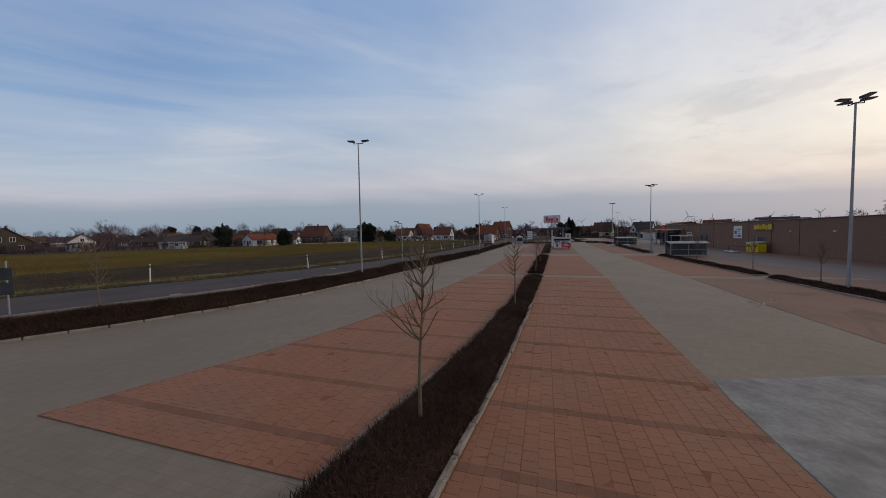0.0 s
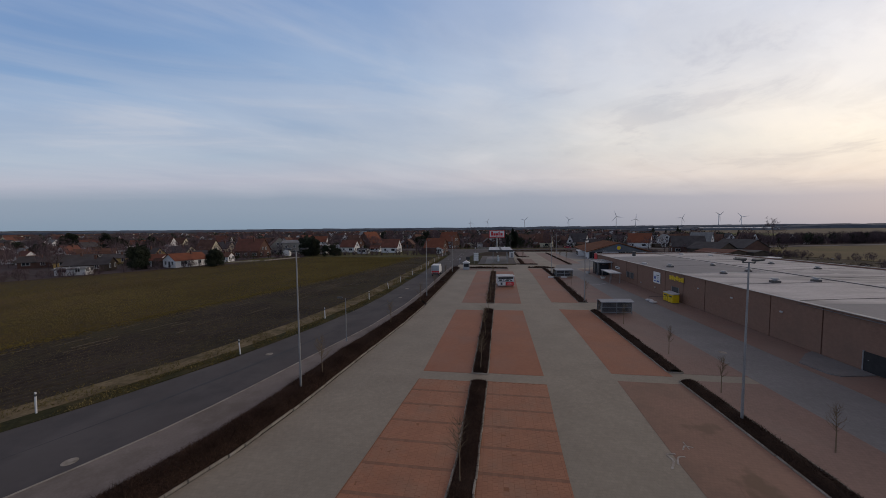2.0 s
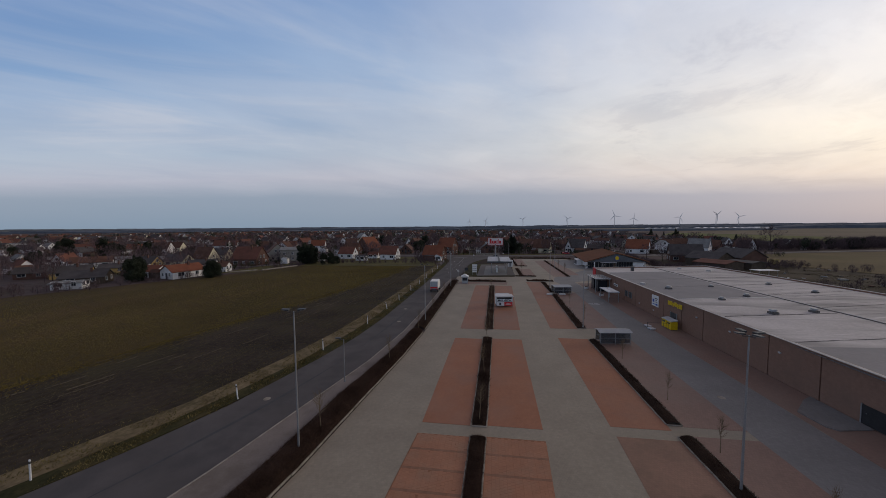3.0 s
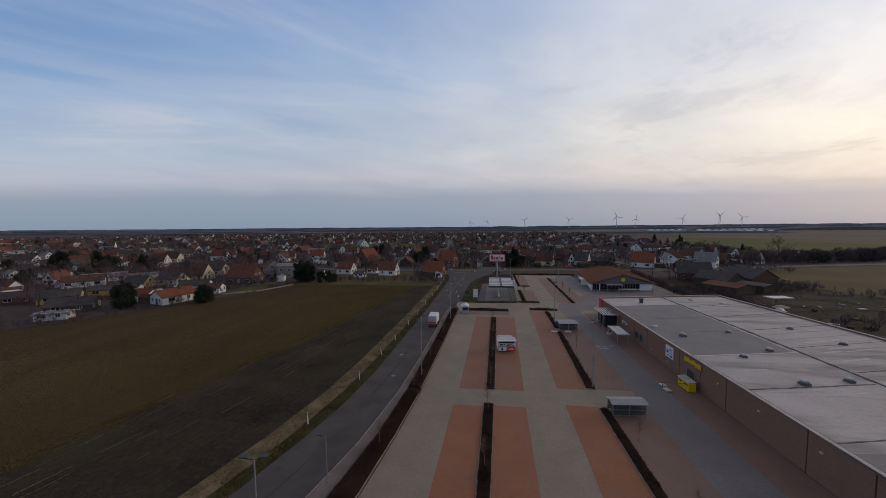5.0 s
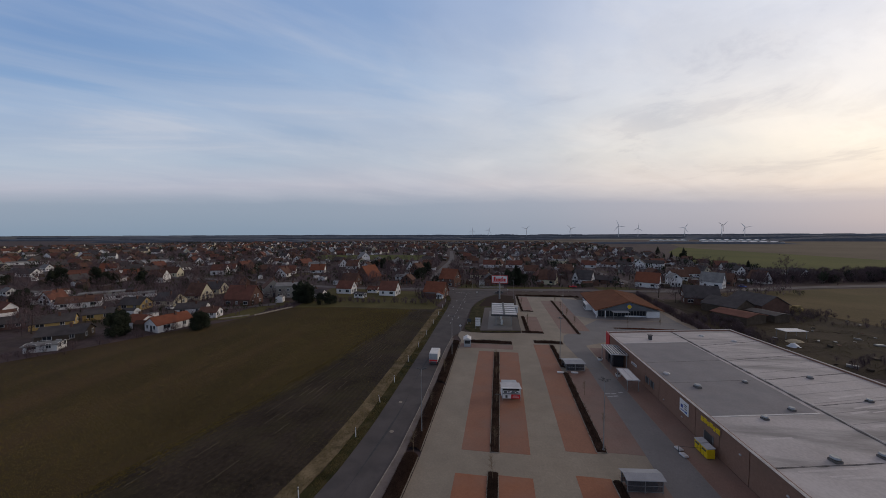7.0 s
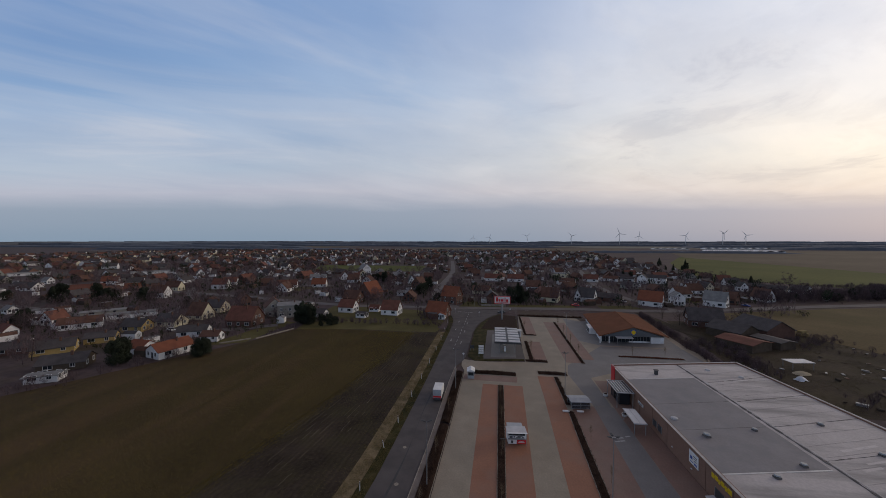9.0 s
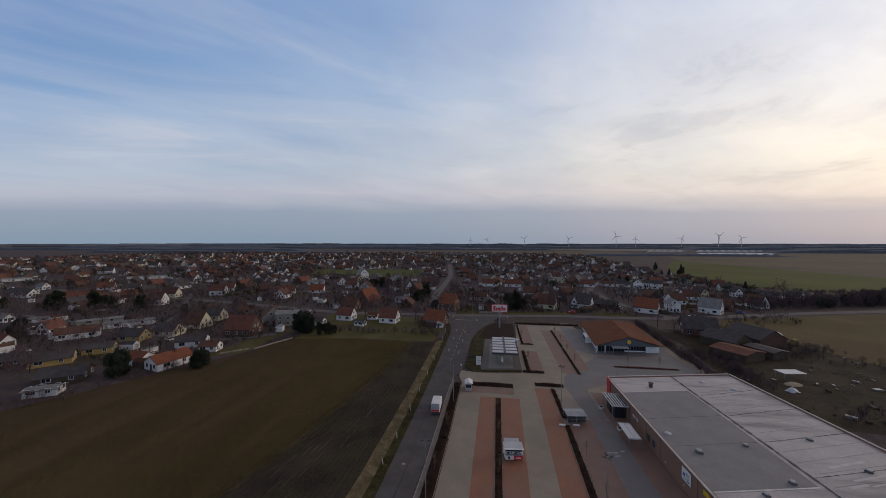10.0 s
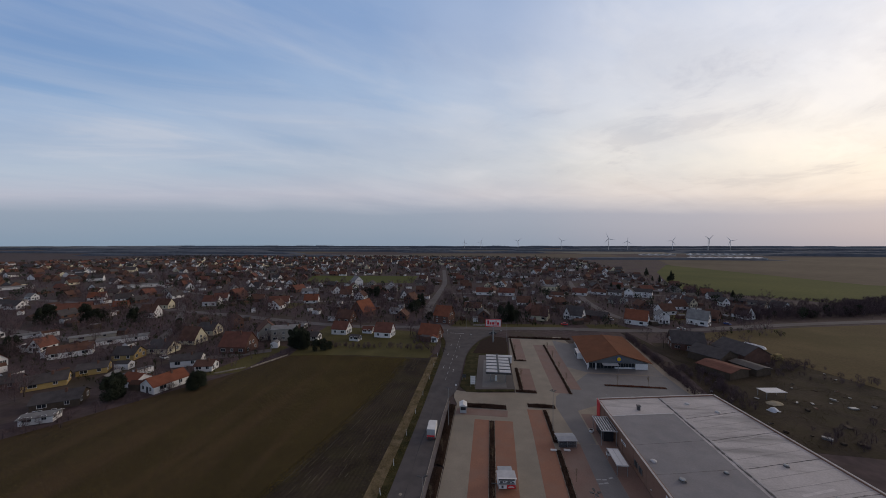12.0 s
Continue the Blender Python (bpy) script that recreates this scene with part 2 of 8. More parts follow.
M["tuft_dark"] = material("dull_weeds", (0.060, 0.050, 0.028), (0.135, 0.108, 0.058), 0.2, 3.0, 0.95, 0.0, random=0.2)
M["plough_weed"] = material("plough_weeds", (0.090, 0.071, 0.037), (0.190, 0.147, 0.078), 0.15, 3.0, 0.95, 0.0, random=0.2)
M["tuft"] = material("verge_tufts", (0.078, 0.068, 0.022), (0.245, 0.190, 0.082), 0.5, 3.0, 0.95, 0.0, random=0.3)
for nd in M["grass_field"].node_tree.nodes:
    # sowing runs along the field: stretch the stains in that direction
    if nd.type == "TEX_NOISE" and abs(nd.inputs["Scale"].default_value - 0.06) < 1e-4:
        mp = M["grass_field"].node_tree.nodes.new("ShaderNodeMapping")
        mp.inputs["Rotation"].default_value, mp.inputs["Scale"].default_value = (0, 0, radians(16)), (2.2, 0.22, 1)
        src = nd.inputs["Vector"].links[0].from_socket
        M["grass_field"].node_tree.links.new(src, mp.inputs[0])
        M["grass_field"].node_tree.links.new(mp.outputs[0], nd.inputs["Vector"])
M["plough"] = material("ploughed_soil", (0.021, 0.016, 0.012), (0.066, 0.050, 0.037), 0.12, 1.6, 0.95, 0.7, stain=(0.062, 0.054, 0.026), stain_scale=0.09, stain_amount=0.6, gap=0.1)
M["dry_grass"] = material("dry_grass", (0.110, 0.084, 0.048), (0.250, 0.190, 0.110), 0.35, 3.0, 0.95, 0.6, stain=(0.055, 0.050, 0.020), stain_scale=0.5)
M["verge"] = material("verge_grass", (0.020, 0.022, 0.007), (0.056, 0.050, 0.018), 0.35, 3.5, 0.95, 0.6, stain=(0.10, 0.075, 0.034), stain_scale=0.4)
M["pasture"] = material("pale_pasture", (0.086, 0.065, 0.030), (0.148, 0.110, 0.052), 0.03, 1.0, 0.95, 0.2, stain=(0.085, 0.074, 0.028), stain_scale=0.02)
M["green_far"] = material("far_winter_crop", (0.070, 0.082, 0.018), (0.115, 0.118, 0.030), 0.01, 0.3, 0.95, 0.1)
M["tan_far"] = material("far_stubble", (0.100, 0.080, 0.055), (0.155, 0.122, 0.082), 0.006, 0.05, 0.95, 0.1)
M["lawn"] = material("garden_lawn", (0.064, 0.058, 0.021), (0.132, 0.114, 0.046), 0.08, 2.0, 0.95, 0.3)
M["asphalt"] = material("asphalt", (0.088, 0.079, 0.077), (0.124, 0.112, 0.110), 0.25, 60.0, 0.85, 0.2, stain=(0.068, 0.064, 0.066), stain_scale=0.3, stain_amount=0.5)
M["asphalt_old"] = material("old_asphalt", (0.12, 0.108, 0.104), (0.175, 0.160, 0.153), 0.1, 30.0, 0.85, 0.2)
M["concrete_lane"] = courses("grey_pavers", (0.262, 0.219, 0.165), (0.332, 0.282, 0.214), (0.62, 0.62, 0.62), 0.2, 0.2, 0.008, 0.5, stain=(0.196, 0.174, 0.134), stain_scale=0.07)
M["cool_lane"] = courses("cool_grey_pavers", (0.170, 0.163, 0.160), (0.215, 0.206, 0.202), (0.62, 0.62, 0.62), 0.2, 0.2, 0.008, 0.5, stain=(0.15, 0.144, 0.142), stain_scale=0.1)
M["red_pavers"] = courses("red_pavers", (0.30, 0.116, 0.056), (0.368, 0.147, 0.072), (0.55, 0.52, 0.5), 0.2, 0.2, 0.010, 0.5, stain=(0.26, 0.145, 0.105), stain_scale=0.12)
# less saturated red for the farther bays
M["red_far"] = courses("muted_red_pavers", (0.265, 0.118, 0.068), (0.328, 0.148, 0.086), (0.55, 0.52, 0.5), 0.2, 0.2, 0.010, 0.5, stain=(0.23, 0.145, 0.112), stain_scale=0.12)
M["red_dull"] = courses("dull_red_pavers", (0.21, 0.126, 0.098), (0.265, 0.160, 0.124), (0.6, 0.58, 0.56), 0.2, 0.2, 0.010, 0.5, stain=(0.215, 0.165, 0.135), stain_scale=0.12)
M["red_stained"] = courses("stained_red_pavers", (0.25, 0.135, 0.090), (0.305, 0.166, 0.112), (0.6, 0.58, 0.56), 0.2, 0.2, 0.010, 0.5, stain=(0.13, 0.085, 0.052), stain_scale=0.16)
own_stain(M["red_stained"], 13.8, 23.0, 1.5, 1.6, (0.150, 0.084, 0.045), 0.75)
own_stain(M["red_stained"], 13.6, 18.2, 1.9, 2.6, (0.150, 0.085, 0.046), 0.8)
M["red_paver"] = material("red_paver_stone", (0.295, 0.128, 0.068), (0.372, 0.166, 0.090), 0.5, 25.0, 0.74, 0.2, random=0.05, stain=(0.27, 0.165, 0.105), stain_scale=0.35, stain_amount=0.5, gloss=0.5)
M["dark_paver"] = material("dark_paver_stone", (0.232, 0.126, 0.083), (0.292, 0.160, 0.107), 0.5, 25.0, 0.85, 0.2, random=0.07)
M["joint"] = material("joint_sand", (0.225, 0.108, 0.063), (0.31, 0.148, 0.086), 1.0, 20.0, 0.95, 0.2)
M["wet_concrete"] = material("worn_concrete", (0.22, 0.228, 0.216), (0.36, 0.368, 0.35), 1.3, 9.0, 0.75, 0.3, stain=(0.15, 0.156, 0.148), stain_scale=0.8, stain_amount=0.8, gloss=0.5)
M["kerb"] = material("kerb_concrete", (0.25, 0.222, 0.187), (0.37, 0.335, 0.287), 1.5, 20.0, 0.9, 0.3, random=0.06, stain=(0.14, 0.12, 0.09), stain_scale=1.2)
M["straw"] = material("baled_straw", (0.22, 0.17, 0.075), (0.36, 0.28, 0.13), 0.8, 12.0, 0.95, 0.5)
M["soil"] = material("bark_mulch", (0.020, 0.012, 0.009), (0.052, 0.031, 0.021), 2.0, 18.0, 0.95, 0.8)
M["shrub"] = material("bare_shrub", (0.040, 0.023, 0.017), (0.100, 0.060, 0.043), 0.6, 9.0, 0.95, 0.0, random=0.25)
M["bark"] = material("young_bark", (0.13, 0.095, 0.06), (0.24, 0.18, 0.12), 2.0, 25.0, 0.9, 0.5)
M["old_bark"] = material("tree_bark", (0.035, 0.028, 0.022), (0.080, 0.065, 0.052), 1.0, 8.0, 0.95, 0.4)
M["twig"] = material("bare_twigs", (0.066, 0.047, 0.050), (0.156, 0.112, 0.118), 0.2, 2.0, 0.95, 0.0, random=0.2)
M["needle"] = material("dark_needles", (0.016, 0.021, 0.015), (0.044, 0.052, 0.033), 0.3, 3.0, 0.9, 0.0, random=0.25)
M["hedge_leaf"] = material("evergreen_hedge", (0.020, 0.028, 0.012), (0.055, 0.060, 0.028), 0.3, 4.0, 0.9, 0.0, random=0.25)
M["brick_wall"] = courses("brown_brick", (0.238, 0.140, 0.104), (0.296, 0.178, 0.134), (0.75, 0.72, 0.70), 0.26, 0.083, 0.010, 0.5, axis="XZ", stain=(0.185, 0.118, 0.090), stain_scale=0.3)
M["roof_membrane"] = material("pale_roof_membrane", (0.40, 0.372, 0.362), (0.55, 0.515, 0.50), 0.15, 3.0, 0.75, 0.1, stain=(0.24, 0.23, 0.222), stain_scale=0.18, stain_amount=0.85)
M["roof_grey"] = material("grey_roof_membrane", (0.215, 0.205, 0.21), (0.265, 0.255, 0.26), 0.2, 3.0, 0.8, 0.1, stain=(0.20, 0.20, 0.21), stain_scale=0.3)
for mk, sc, stretch, turn in (("roof_membrane", 0.18, (0.25, 1.6, 1), 9),):
    # rain streaks run across the roof sheets
    tree = M[mk].node_tree
    for nd in list(tree.nodes):
        if nd.type == "TEX_NOISE" and abs(nd.inputs["Scale"].default_value - sc) < 1e-4:
            mp = tree.nodes.new("ShaderNodeMapping")
            mp.inputs["Rotation"].default_value, mp.inputs["Scale"].default_value = (0, 0, radians(turn)), stretch
            src = nd.inputs["Vector"].links[0].from_socket
            tree.links.new(src, mp.inputs[0])
            tree.links.new(mp.outputs[0], nd.inputs["Vector"])
M["seam"] = material("roof_seam", (0.075, 0.072, 0.070), (0.20, 0.19, 0.185), 0.5, 8.0, 0.9, 0.1)
M["flashing"] = material("zinc_flashing", (0.42, 0.42, 0.43), (0.62, 0.62, 0.62), 0.8, 8.0, 0.5, 0.05, metal=0.3)
M["steel"] = material("galvanised_steel", (0.26, 0.27, 0.28), (0.38, 0.39, 0.40), 1.0, 20.0, 0.5, 0.05, metal=0.6)
M["dark_steel"] = material("dark_steel", (0.05, 0.052, 0.055), (0.09, 0.092, 0.095), 1.0, 20.0, 0.55, 0.05, metal=0.3)
M["white"] = material("white_paint", (0.62, 0.62, 0.61), (0.78, 0.78, 0.77), 0.6, 6.0, 0.55, 0.05)
M["road_paint"] = material("road_paint", (0.28, 0.28, 0.28), (0.48, 0.48, 0.47), 1.0, 9.0, 0.7, 0.1)
M["yellow"] = material("yellow_paint", (0.62, 0.42, 0.01), (0.75, 0.52, 0.015), 1.0, 8.0, 0.45, 0.05)
M["red"] = material("red_sign", (0.55, 0.025, 0.03), (0.65, 0.035, 0.04), 1.0, 8.0, 0.45, 0.05)
M["blue"] = material("blue_sign", (0.02, 0.06, 0.28), (0.03, 0.08, 0.34), 1.0, 8.0, 0.45, 0.05)
M["black"] = material("black_rubber", (0.012, 0.012, 0.013), (0.03, 0.03, 0.032), 3.0, 20.0, 0.7, 0.1)
M["glass"] = plain("window_glass", (0.025, 0.030, 0.036), 0.08)
M["clear_panel"] = plain("smoked_glazing", (0.16, 0.17, 0.18), 0.15)
M["clear_panel"].node_tree.nodes["Principled BSDF"].inputs["Alpha"].default_value = 0.35
M["smoked_panel"] = plain("dark_smoked_glazing", (0.075, 0.078, 0.085), 0.2)
M["smoked_panel"].node_tree.nodes["Principled BSDF"].inputs["Alpha"].default_value = 0.6
M["shelter_roof"] = material("blue_grey_sheet_roof", (0.25, 0.265, 0.29), (0.35, 0.365, 0.39), 0.8, 9.0, 0.5, 0.05)
M["shed_panel"] = material("shelter_panel", (0.30, 0.32, 0.34), (0.42, 0.44, 0.46), 0.8, 9.0, 0.35, 0.05)
M["roof_sheet"] = material("pale_sheet_roof", (0.40, 0.40, 0.41), (0.54, 0.54, 0.55), 0.8, 9.0, 0.45, 0.05)
# distance haze put into the colours: bluish woods, lightened fields
M["haze_wood"] = material("far_wood", (0.082, 0.096, 0.118), (0.132, 0.148, 0.174), 0.004, 0.05, 0.95, 0.0)
M["haze_field"] = material("far_field", (0.13, 0.124, 0.105), (0.215, 0.20, 0.165), 0.002, 0.02, 0.95, 0.0)
WALLS = {
    "white": material("white_render", (0.64, 0.63, 0.62), (0.83, 0.82, 0.81), 0.4, 5.0, 0.85, 0.1, random=0.06),
    "cream": material("cream_render", (0.56, 0.51, 0.36), (0.70, 0.64, 0.48), 0.4, 5.0, 0.85, 0.1),
    "yellow": material("yellow_render", (0.38, 0.265, 0.10), (0.48, 0.345, 0.15), 0.4, 5.0, 0.85, 0.1),
    "grey": material("grey_render", (0.26, 0.25, 0.22), (0.36, 0.34, 0.30), 0.4, 5.0, 0.85, 0.1),
    "brick": material("red_house_brick", (0.105, 0.060, 0.047), (0.168, 0.096, 0.075), 0.5, 9.0, 0.9, 0.2, random=0.08),
    "wood": material("dark_boards", (0.06, 0.045, 0.035), (0.11, 0.085, 0.065), 0.5, 9.0, 0.9, 0.3),
}
ROOFS = {
    "red": material("red_roof_tiles", (0.128, 0.056, 0.043), (0.205, 0.090, 0.066), 0.5, 6.0, 0.85, 0.4, random=0.08, stain=(0.11, 0.055, 0.04), stain_scale=0.3),
    "orange": material("orange_roof_tiles", (0.175, 0.066, 0.040), (0.25, 0.094, 0.056), 0.5, 6.0, 0.85, 0.4, random=0.06, stain=(0.16, 0.062, 0.04), stain_scale=0.3),
    "brown": material("brown_roof_tiles", (0.088, 0.047, 0.036), (0.155, 0.086, 0.064), 0.5, 6.0, 0.85, 0.4, random=0.10),
    "dark": material("dark_roof_tiles", (0.043, 0.038, 0.039), (0.090, 0.081, 0.080), 0.5, 6.0, 0.8, 0.4, random=0.12),
    "grey": material("fibre_cement_roof", (0.17, 0.17, 0.17), (0.28, 0.28, 0.272), 0.5, 6.0, 0.85, 0.3, random=0.10),
}

# ---- builders ----


def bm_new():
    return bmesh.new()


def box(bm, x0, x1, y0, y1, z0, z1, m=None, bevel=0.0):
    """A box from its limits; m moves it."""
    r = bmesh.ops.create_cube(bm, size=1)
    vs = r["verts"]
    for v in vs:
        v.co = Vector(((x0 + x1) / 2 + v.co.x * (x1 - x0), (y0 + y1) / 2 + v.co.y * (y1 - y0), (z0 + z1) / 2 + v.co.z * (z1 - z0)))
    if bevel:
        es = list({e for v in vs for e in v.link_edges})
        got = bmesh.ops.bevel(bm, geom=es, offset=bevel, segments=1, affect="EDGES", profile=0.5)
        vs = list({v for f in got["faces"] for v in f.verts} | {v for v in vs if v.is_valid})
    if m is not None:
        bmesh.ops.transform(bm, matrix=m, verts=[v for v in vs if v.is_valid])
    return vs


def tube(bm, a, b, r0, r1, seg=8, caps=True):
    a, b = Vector(a), Vector(b)
    d = b - a
    q = d.to_track_quat("Z", "Y").to_matrix().to_4x4()
    bmesh.ops.create_cone(bm, cap_ends=caps, segments=seg, radius1=r0, radius2=r1, depth=d.length, matrix=Matrix.Translation((a + b) / 2) @ q)


def part(name, bm, mat, parent=None, label="", smooth=False):
    """Links a bmesh, or (verts, faces), as one mesh object under a thing or a part."""
    me = bpy.data.meshes.new(name)
    if isinstance(bm, tuple):
        me.from_pydata(*(list(map(tuple, bm[0])), [], bm[1]))
    else:
        bm.to_mesh(me)
        bm.free()
    for mt in (mat if isinstance(mat, (list, tuple)) else [mat]):
        me.materials.append(mt)
    if smooth:
        me.shade_smooth()
    ob = new(name, me)
    if parent is not None:
        ob.parent = parent
    if label:
        ob["label"] = label
    return ob


def thing(name, m=None, label="", category="", group="", kind=""):
    ob = new(name)
    ob.empty_display_size = 0.3
    if m is not None:
        ob.matrix_basis = m
    return tagged(ob, label, category, group, kind)


def lerp_line(line, y):
    """x at y along a line of (x, y) points, smoothly."""
    ys, xs = [p[1] for p in line], [p[0] for p in line]
    return float(np.interp(y, ys, xs))


def ribbon(name, left, right, z, mat, step=4.0, label="", category="ground", kind="structure", thick=0.05):
    """A flat strip between two lines of (x, y) points that both run with y."""
    y0, y1 = max(left[0][1], right[0][1]), min(left[-1][1], right[-1][1])
    n = max(2, int((y1 - y0) / step) + 1)
    ys = np.linspace(y0, y1, n)
    vs, fs = [], []
    for y in ys:
        a, b = lerp_line(left, y), lerp_line(right, y)
        vs += [(a, y, z), (b, y, z), (a, y, z - thick), (b, y, z - thick)]
    for i in range(n - 1):
        k = 4 * i
        fs += [(k, k + 1, k + 5, k + 4), (k + 1, k + 3, k + 7, k + 5), (k, k + 4, k + 6, k + 2)]
    fs += [(0, 2, 3, 1), (4 * n - 4, 4 * n - 3, 4 * n - 1, 4 * n - 2)]
    return tagged(part(name, (vs, fs), mat), label, category, "", kind)


def sheet(name, corners, z, mat, label="", category="ground", kind="structure", thick=0.05):
    n = len(corners)
    vs = [(x, y, z) for x, y in corners] + [(x, y, z - thick) for x, y in corners]
    fs = [tuple(range(n))] + [(i, i + n, (i + 1) % n + n, (i + 1) % n) for i in range(n)]
    bm = bm_new()
    q = [bm.verts.new(v) for v in vs]
    for f in fs:
        bm.faces.new([q[i] for i in f])
    bmesh.ops.triangulate(bm, faces=[f for f in bm.faces if len(f.verts) > 4])
    bmesh.ops.recalc_face_normals(bm, faces=bm.faces)
    return tagged(part(name, bm, mat), label, category, "", kind)


def road(name, line, width, z, mat, label, category="road", kind="structure"):
    """A strip of one width along (x, y) points, smoothed."""
    pts = [Vector(p) for p in line]
    fine = []
    for i in range(len(pts) - 1):
        p0, p1, p2, p3 = pts[max(i - 1, 0)], pts[i], pts[i + 1], pts[min(i + 2, len(pts) - 1)]
        for k in range(8):
            t = k / 8
            fine.append(0.5 * ((2 * p1) + (p2 - p0) * t + (2 * p0 - 5 * p1 + 4 * p2 - p3) * t * t + (3 * p1 - p0 - 3 * p2 + p3) * t ** 3))
    fine.append(pts[-1])
    vs, fs = [], []
    for i, p in enumerate(fine):
        d = (fine[min(i + 1, len(fine) - 1)] - fine[max(i - 1, 0)]).normalized()
        s = Vector((-d.y, d.x)) * width / 2
        vs += [(p.x + s.x, p.y + s.y, z), (p.x - s.x, p.y - s.y, z), (p.x + s.x, p.y + s.y, z - 0.05), (p.x - s.x, p.y - s.y, z - 0.05)]
    for i in range(len(fine) - 1):
        k = 4 * i
        fs += [(k, k + 1, k + 5, k + 4), (k + 1, k + 3, k + 7, k + 5), (k, k + 4, k + 6, k + 2)]
    return tagged(part(name, (vs, fs), mat), label, category, "", kind)


def blades(pts, height, width, spread, rng, up=1.0):
    """Many thin upright triangles that read as bare twigs: arrays of vertices and faces."""
    n = len(pts)
    a = rng.uniform(0, 2 * np.pi, n)
    lean = rng.normal(0, spread, (n, 2))
    h = height * rng.uniform(0.5, 1.15, n)
    w = width * rng.uniform(0.6, 1.3, n)
    p = np.asarray(pts, float)
    side = np.stack([np.cos(a) * w, np.sin(a) * w, np.zeros(n)], 1)
    tip = np.stack([lean[:, 0] * h, lean[:, 1] * h, h * up], 1)
    v = np.stack([p - side, p + side, p + tip], 1).reshape(-1, 3)
    f = np.arange(3 * n).reshape(-1, 3)
    return v, f.tolist()

# ---- lines of the plan: (x, y) points that run with y ----
ROAD_L = [(-47, -30), (-38.5, 0), (-31, 16.5), (-28, 22.5), (-25.2, 30), (-22.4, 42), (-20.9, 51), (-20.1, 62), (-19.7, 100), (-19.8, 150), (-20.5, 172), (-23, 182), (-26, 190), (-29, 199)]
ROAD_R = [(-36, -30), (-28.8, 0), (-22.8, 12.5), (-20.9, 17), (-19.4, 22.5), (-17.9, 30), (-15.4, 42), (-14.0, 55), (-13.5, 70), (-13.3, 100), (-12.8, 112), (-11.0, 116), (-10.2, 122), (-9.8, 150), (-8.4, 164), (-5.0, 176), (-1.0, 185), (4.0, 192), (8, 199)]
HEDGE_IN = [(-30, -20), (-20.2, 4), (-17.2, 9.2), (-15.5, 13), (-14.2, 17.5), (-13.4, 23), (-12.5, 33), (-11.4, 44), (-10.7, 55), (-10.2, 80), (-9.9, 110)]
HEDGE_OUT = [(x - (2.65 if y < 40 else 2.1), y) for x, y in HEDGE_IN]
MED_L = [(-4.6, -20), (-3.0, 3.6), (-2.7, 6), (-2.1, 10.5), (-1.45, 18.5), (-1.25, 28), (-0.75, 52), (-0.45, 58), (0.2, 101)]
MED_R = [(-2.4, -20), (-1.12, 4), (-0.76, 8.4), (-0.30, 17.5), (0.10, 28), (0.70, 52), (0.92, 58), (1.70, 101)]
RED_WL = [(-14, -20), (-9.9, 4.1), (-8.3, 8.1), (-7.2, 12.5), (-6.6, 18), (-5.65, 28.5), (-5.1, 52), (-4.7, 57), (-3.9, 101)]
RED_ER = [(4.0, -20), (4.1, 5), (4.2, 9.2), (4.4, 19), (4.9, 28), (5.2, 53), (5.4, 58), (6.7, 101)]
RED_FL = [(11.4, -20), (10.6, 12), (10.5, 20), (10.8, 29), (10.9, 54), (10.6, 59), (11.5, 95)]
ISL_L = [(17.0, -20), (16.1, 20), (15.75, 30), (15.3, 55), (15.1, 60), (16.0, 92)]
ISL_R = [(18.5, -20), (17.5, 20), (17.05, 30), (16.5, 55), (16.6, 60), (17.2, 92)]
RED_FR = [(23.5, -20), (22.0, 30), (21.7, 55), (21.9, 60), (22.4, 92)]
WALL_W = [(33.4, 5), (32.7, 32), (32.2, 50), (31.7, 72), (31.3, 107.3)]


def between(line, y0, y1):
    return [(lerp_line(line, y0), y0)] + [p for p in line if y0 < p[1] < y1] + [(lerp_line(line, y1), y1)]


# ---- ground, far land ----
bm = bm_new()
rings = [60, 150, 300, 600, 1200, 2400, 4900]
prev = None
for r in rings:
    ring = [bm.verts.new((r * math.sin(2 * math.pi * k / 64), 60 + r * math.cos(2 * math.pi * k / 64), -0.14)) for k in range(64)]
    if prev is None:
        bm.faces.new(list(reversed(ring)))
    else:
        for k in range(64):
            bm.faces.new((prev[k], prev[(k + 1) % 64], ring[(k + 1) % 64], ring[k]))
    prev = ring
bmesh.ops.recalc_face_normals(bm, faces=bm.faces)
tagged(part("ground", bm, M["ground"]), "dark winter soil and gardens out to the horizon", "ground", "", "structure")

PLOUGH = [(-64, -60), (-58, 0), (-54, 28), (-50.5, 45), (-45, 70), (-40.5, 95), (-37.5, 120), (-36, 150)]


def PLOUGH_W(y):
    return lerp_line(PLOUGH, y)


FIELD_W = [(-158, -60), (-142, 30), (-125, 72), (-117, 85), (-108, 102), (-99, 118), (-93, 130), (-87.5, 144)]
sheet("field_green", [(PLOUGH_W(y), y) for y in (-60, 0, 28, 45, 70, 95, 120, 138)] + [(-35.5, 148), (-60, 148.5)] + FIELD_W[::-1], -0.06, M["grass_field"], "dull olive winter crop field beside the road", "field")
sheet("field_stubble_headland", [(-25.5, 149), (-24.5, 156), (-45, 160), (-90, 160), (-87.5, 144.2), (-60, 148.7), (-35.5, 148.2)], -0.062, M["lawn"], "rough grass headland at the end of the field", "field")

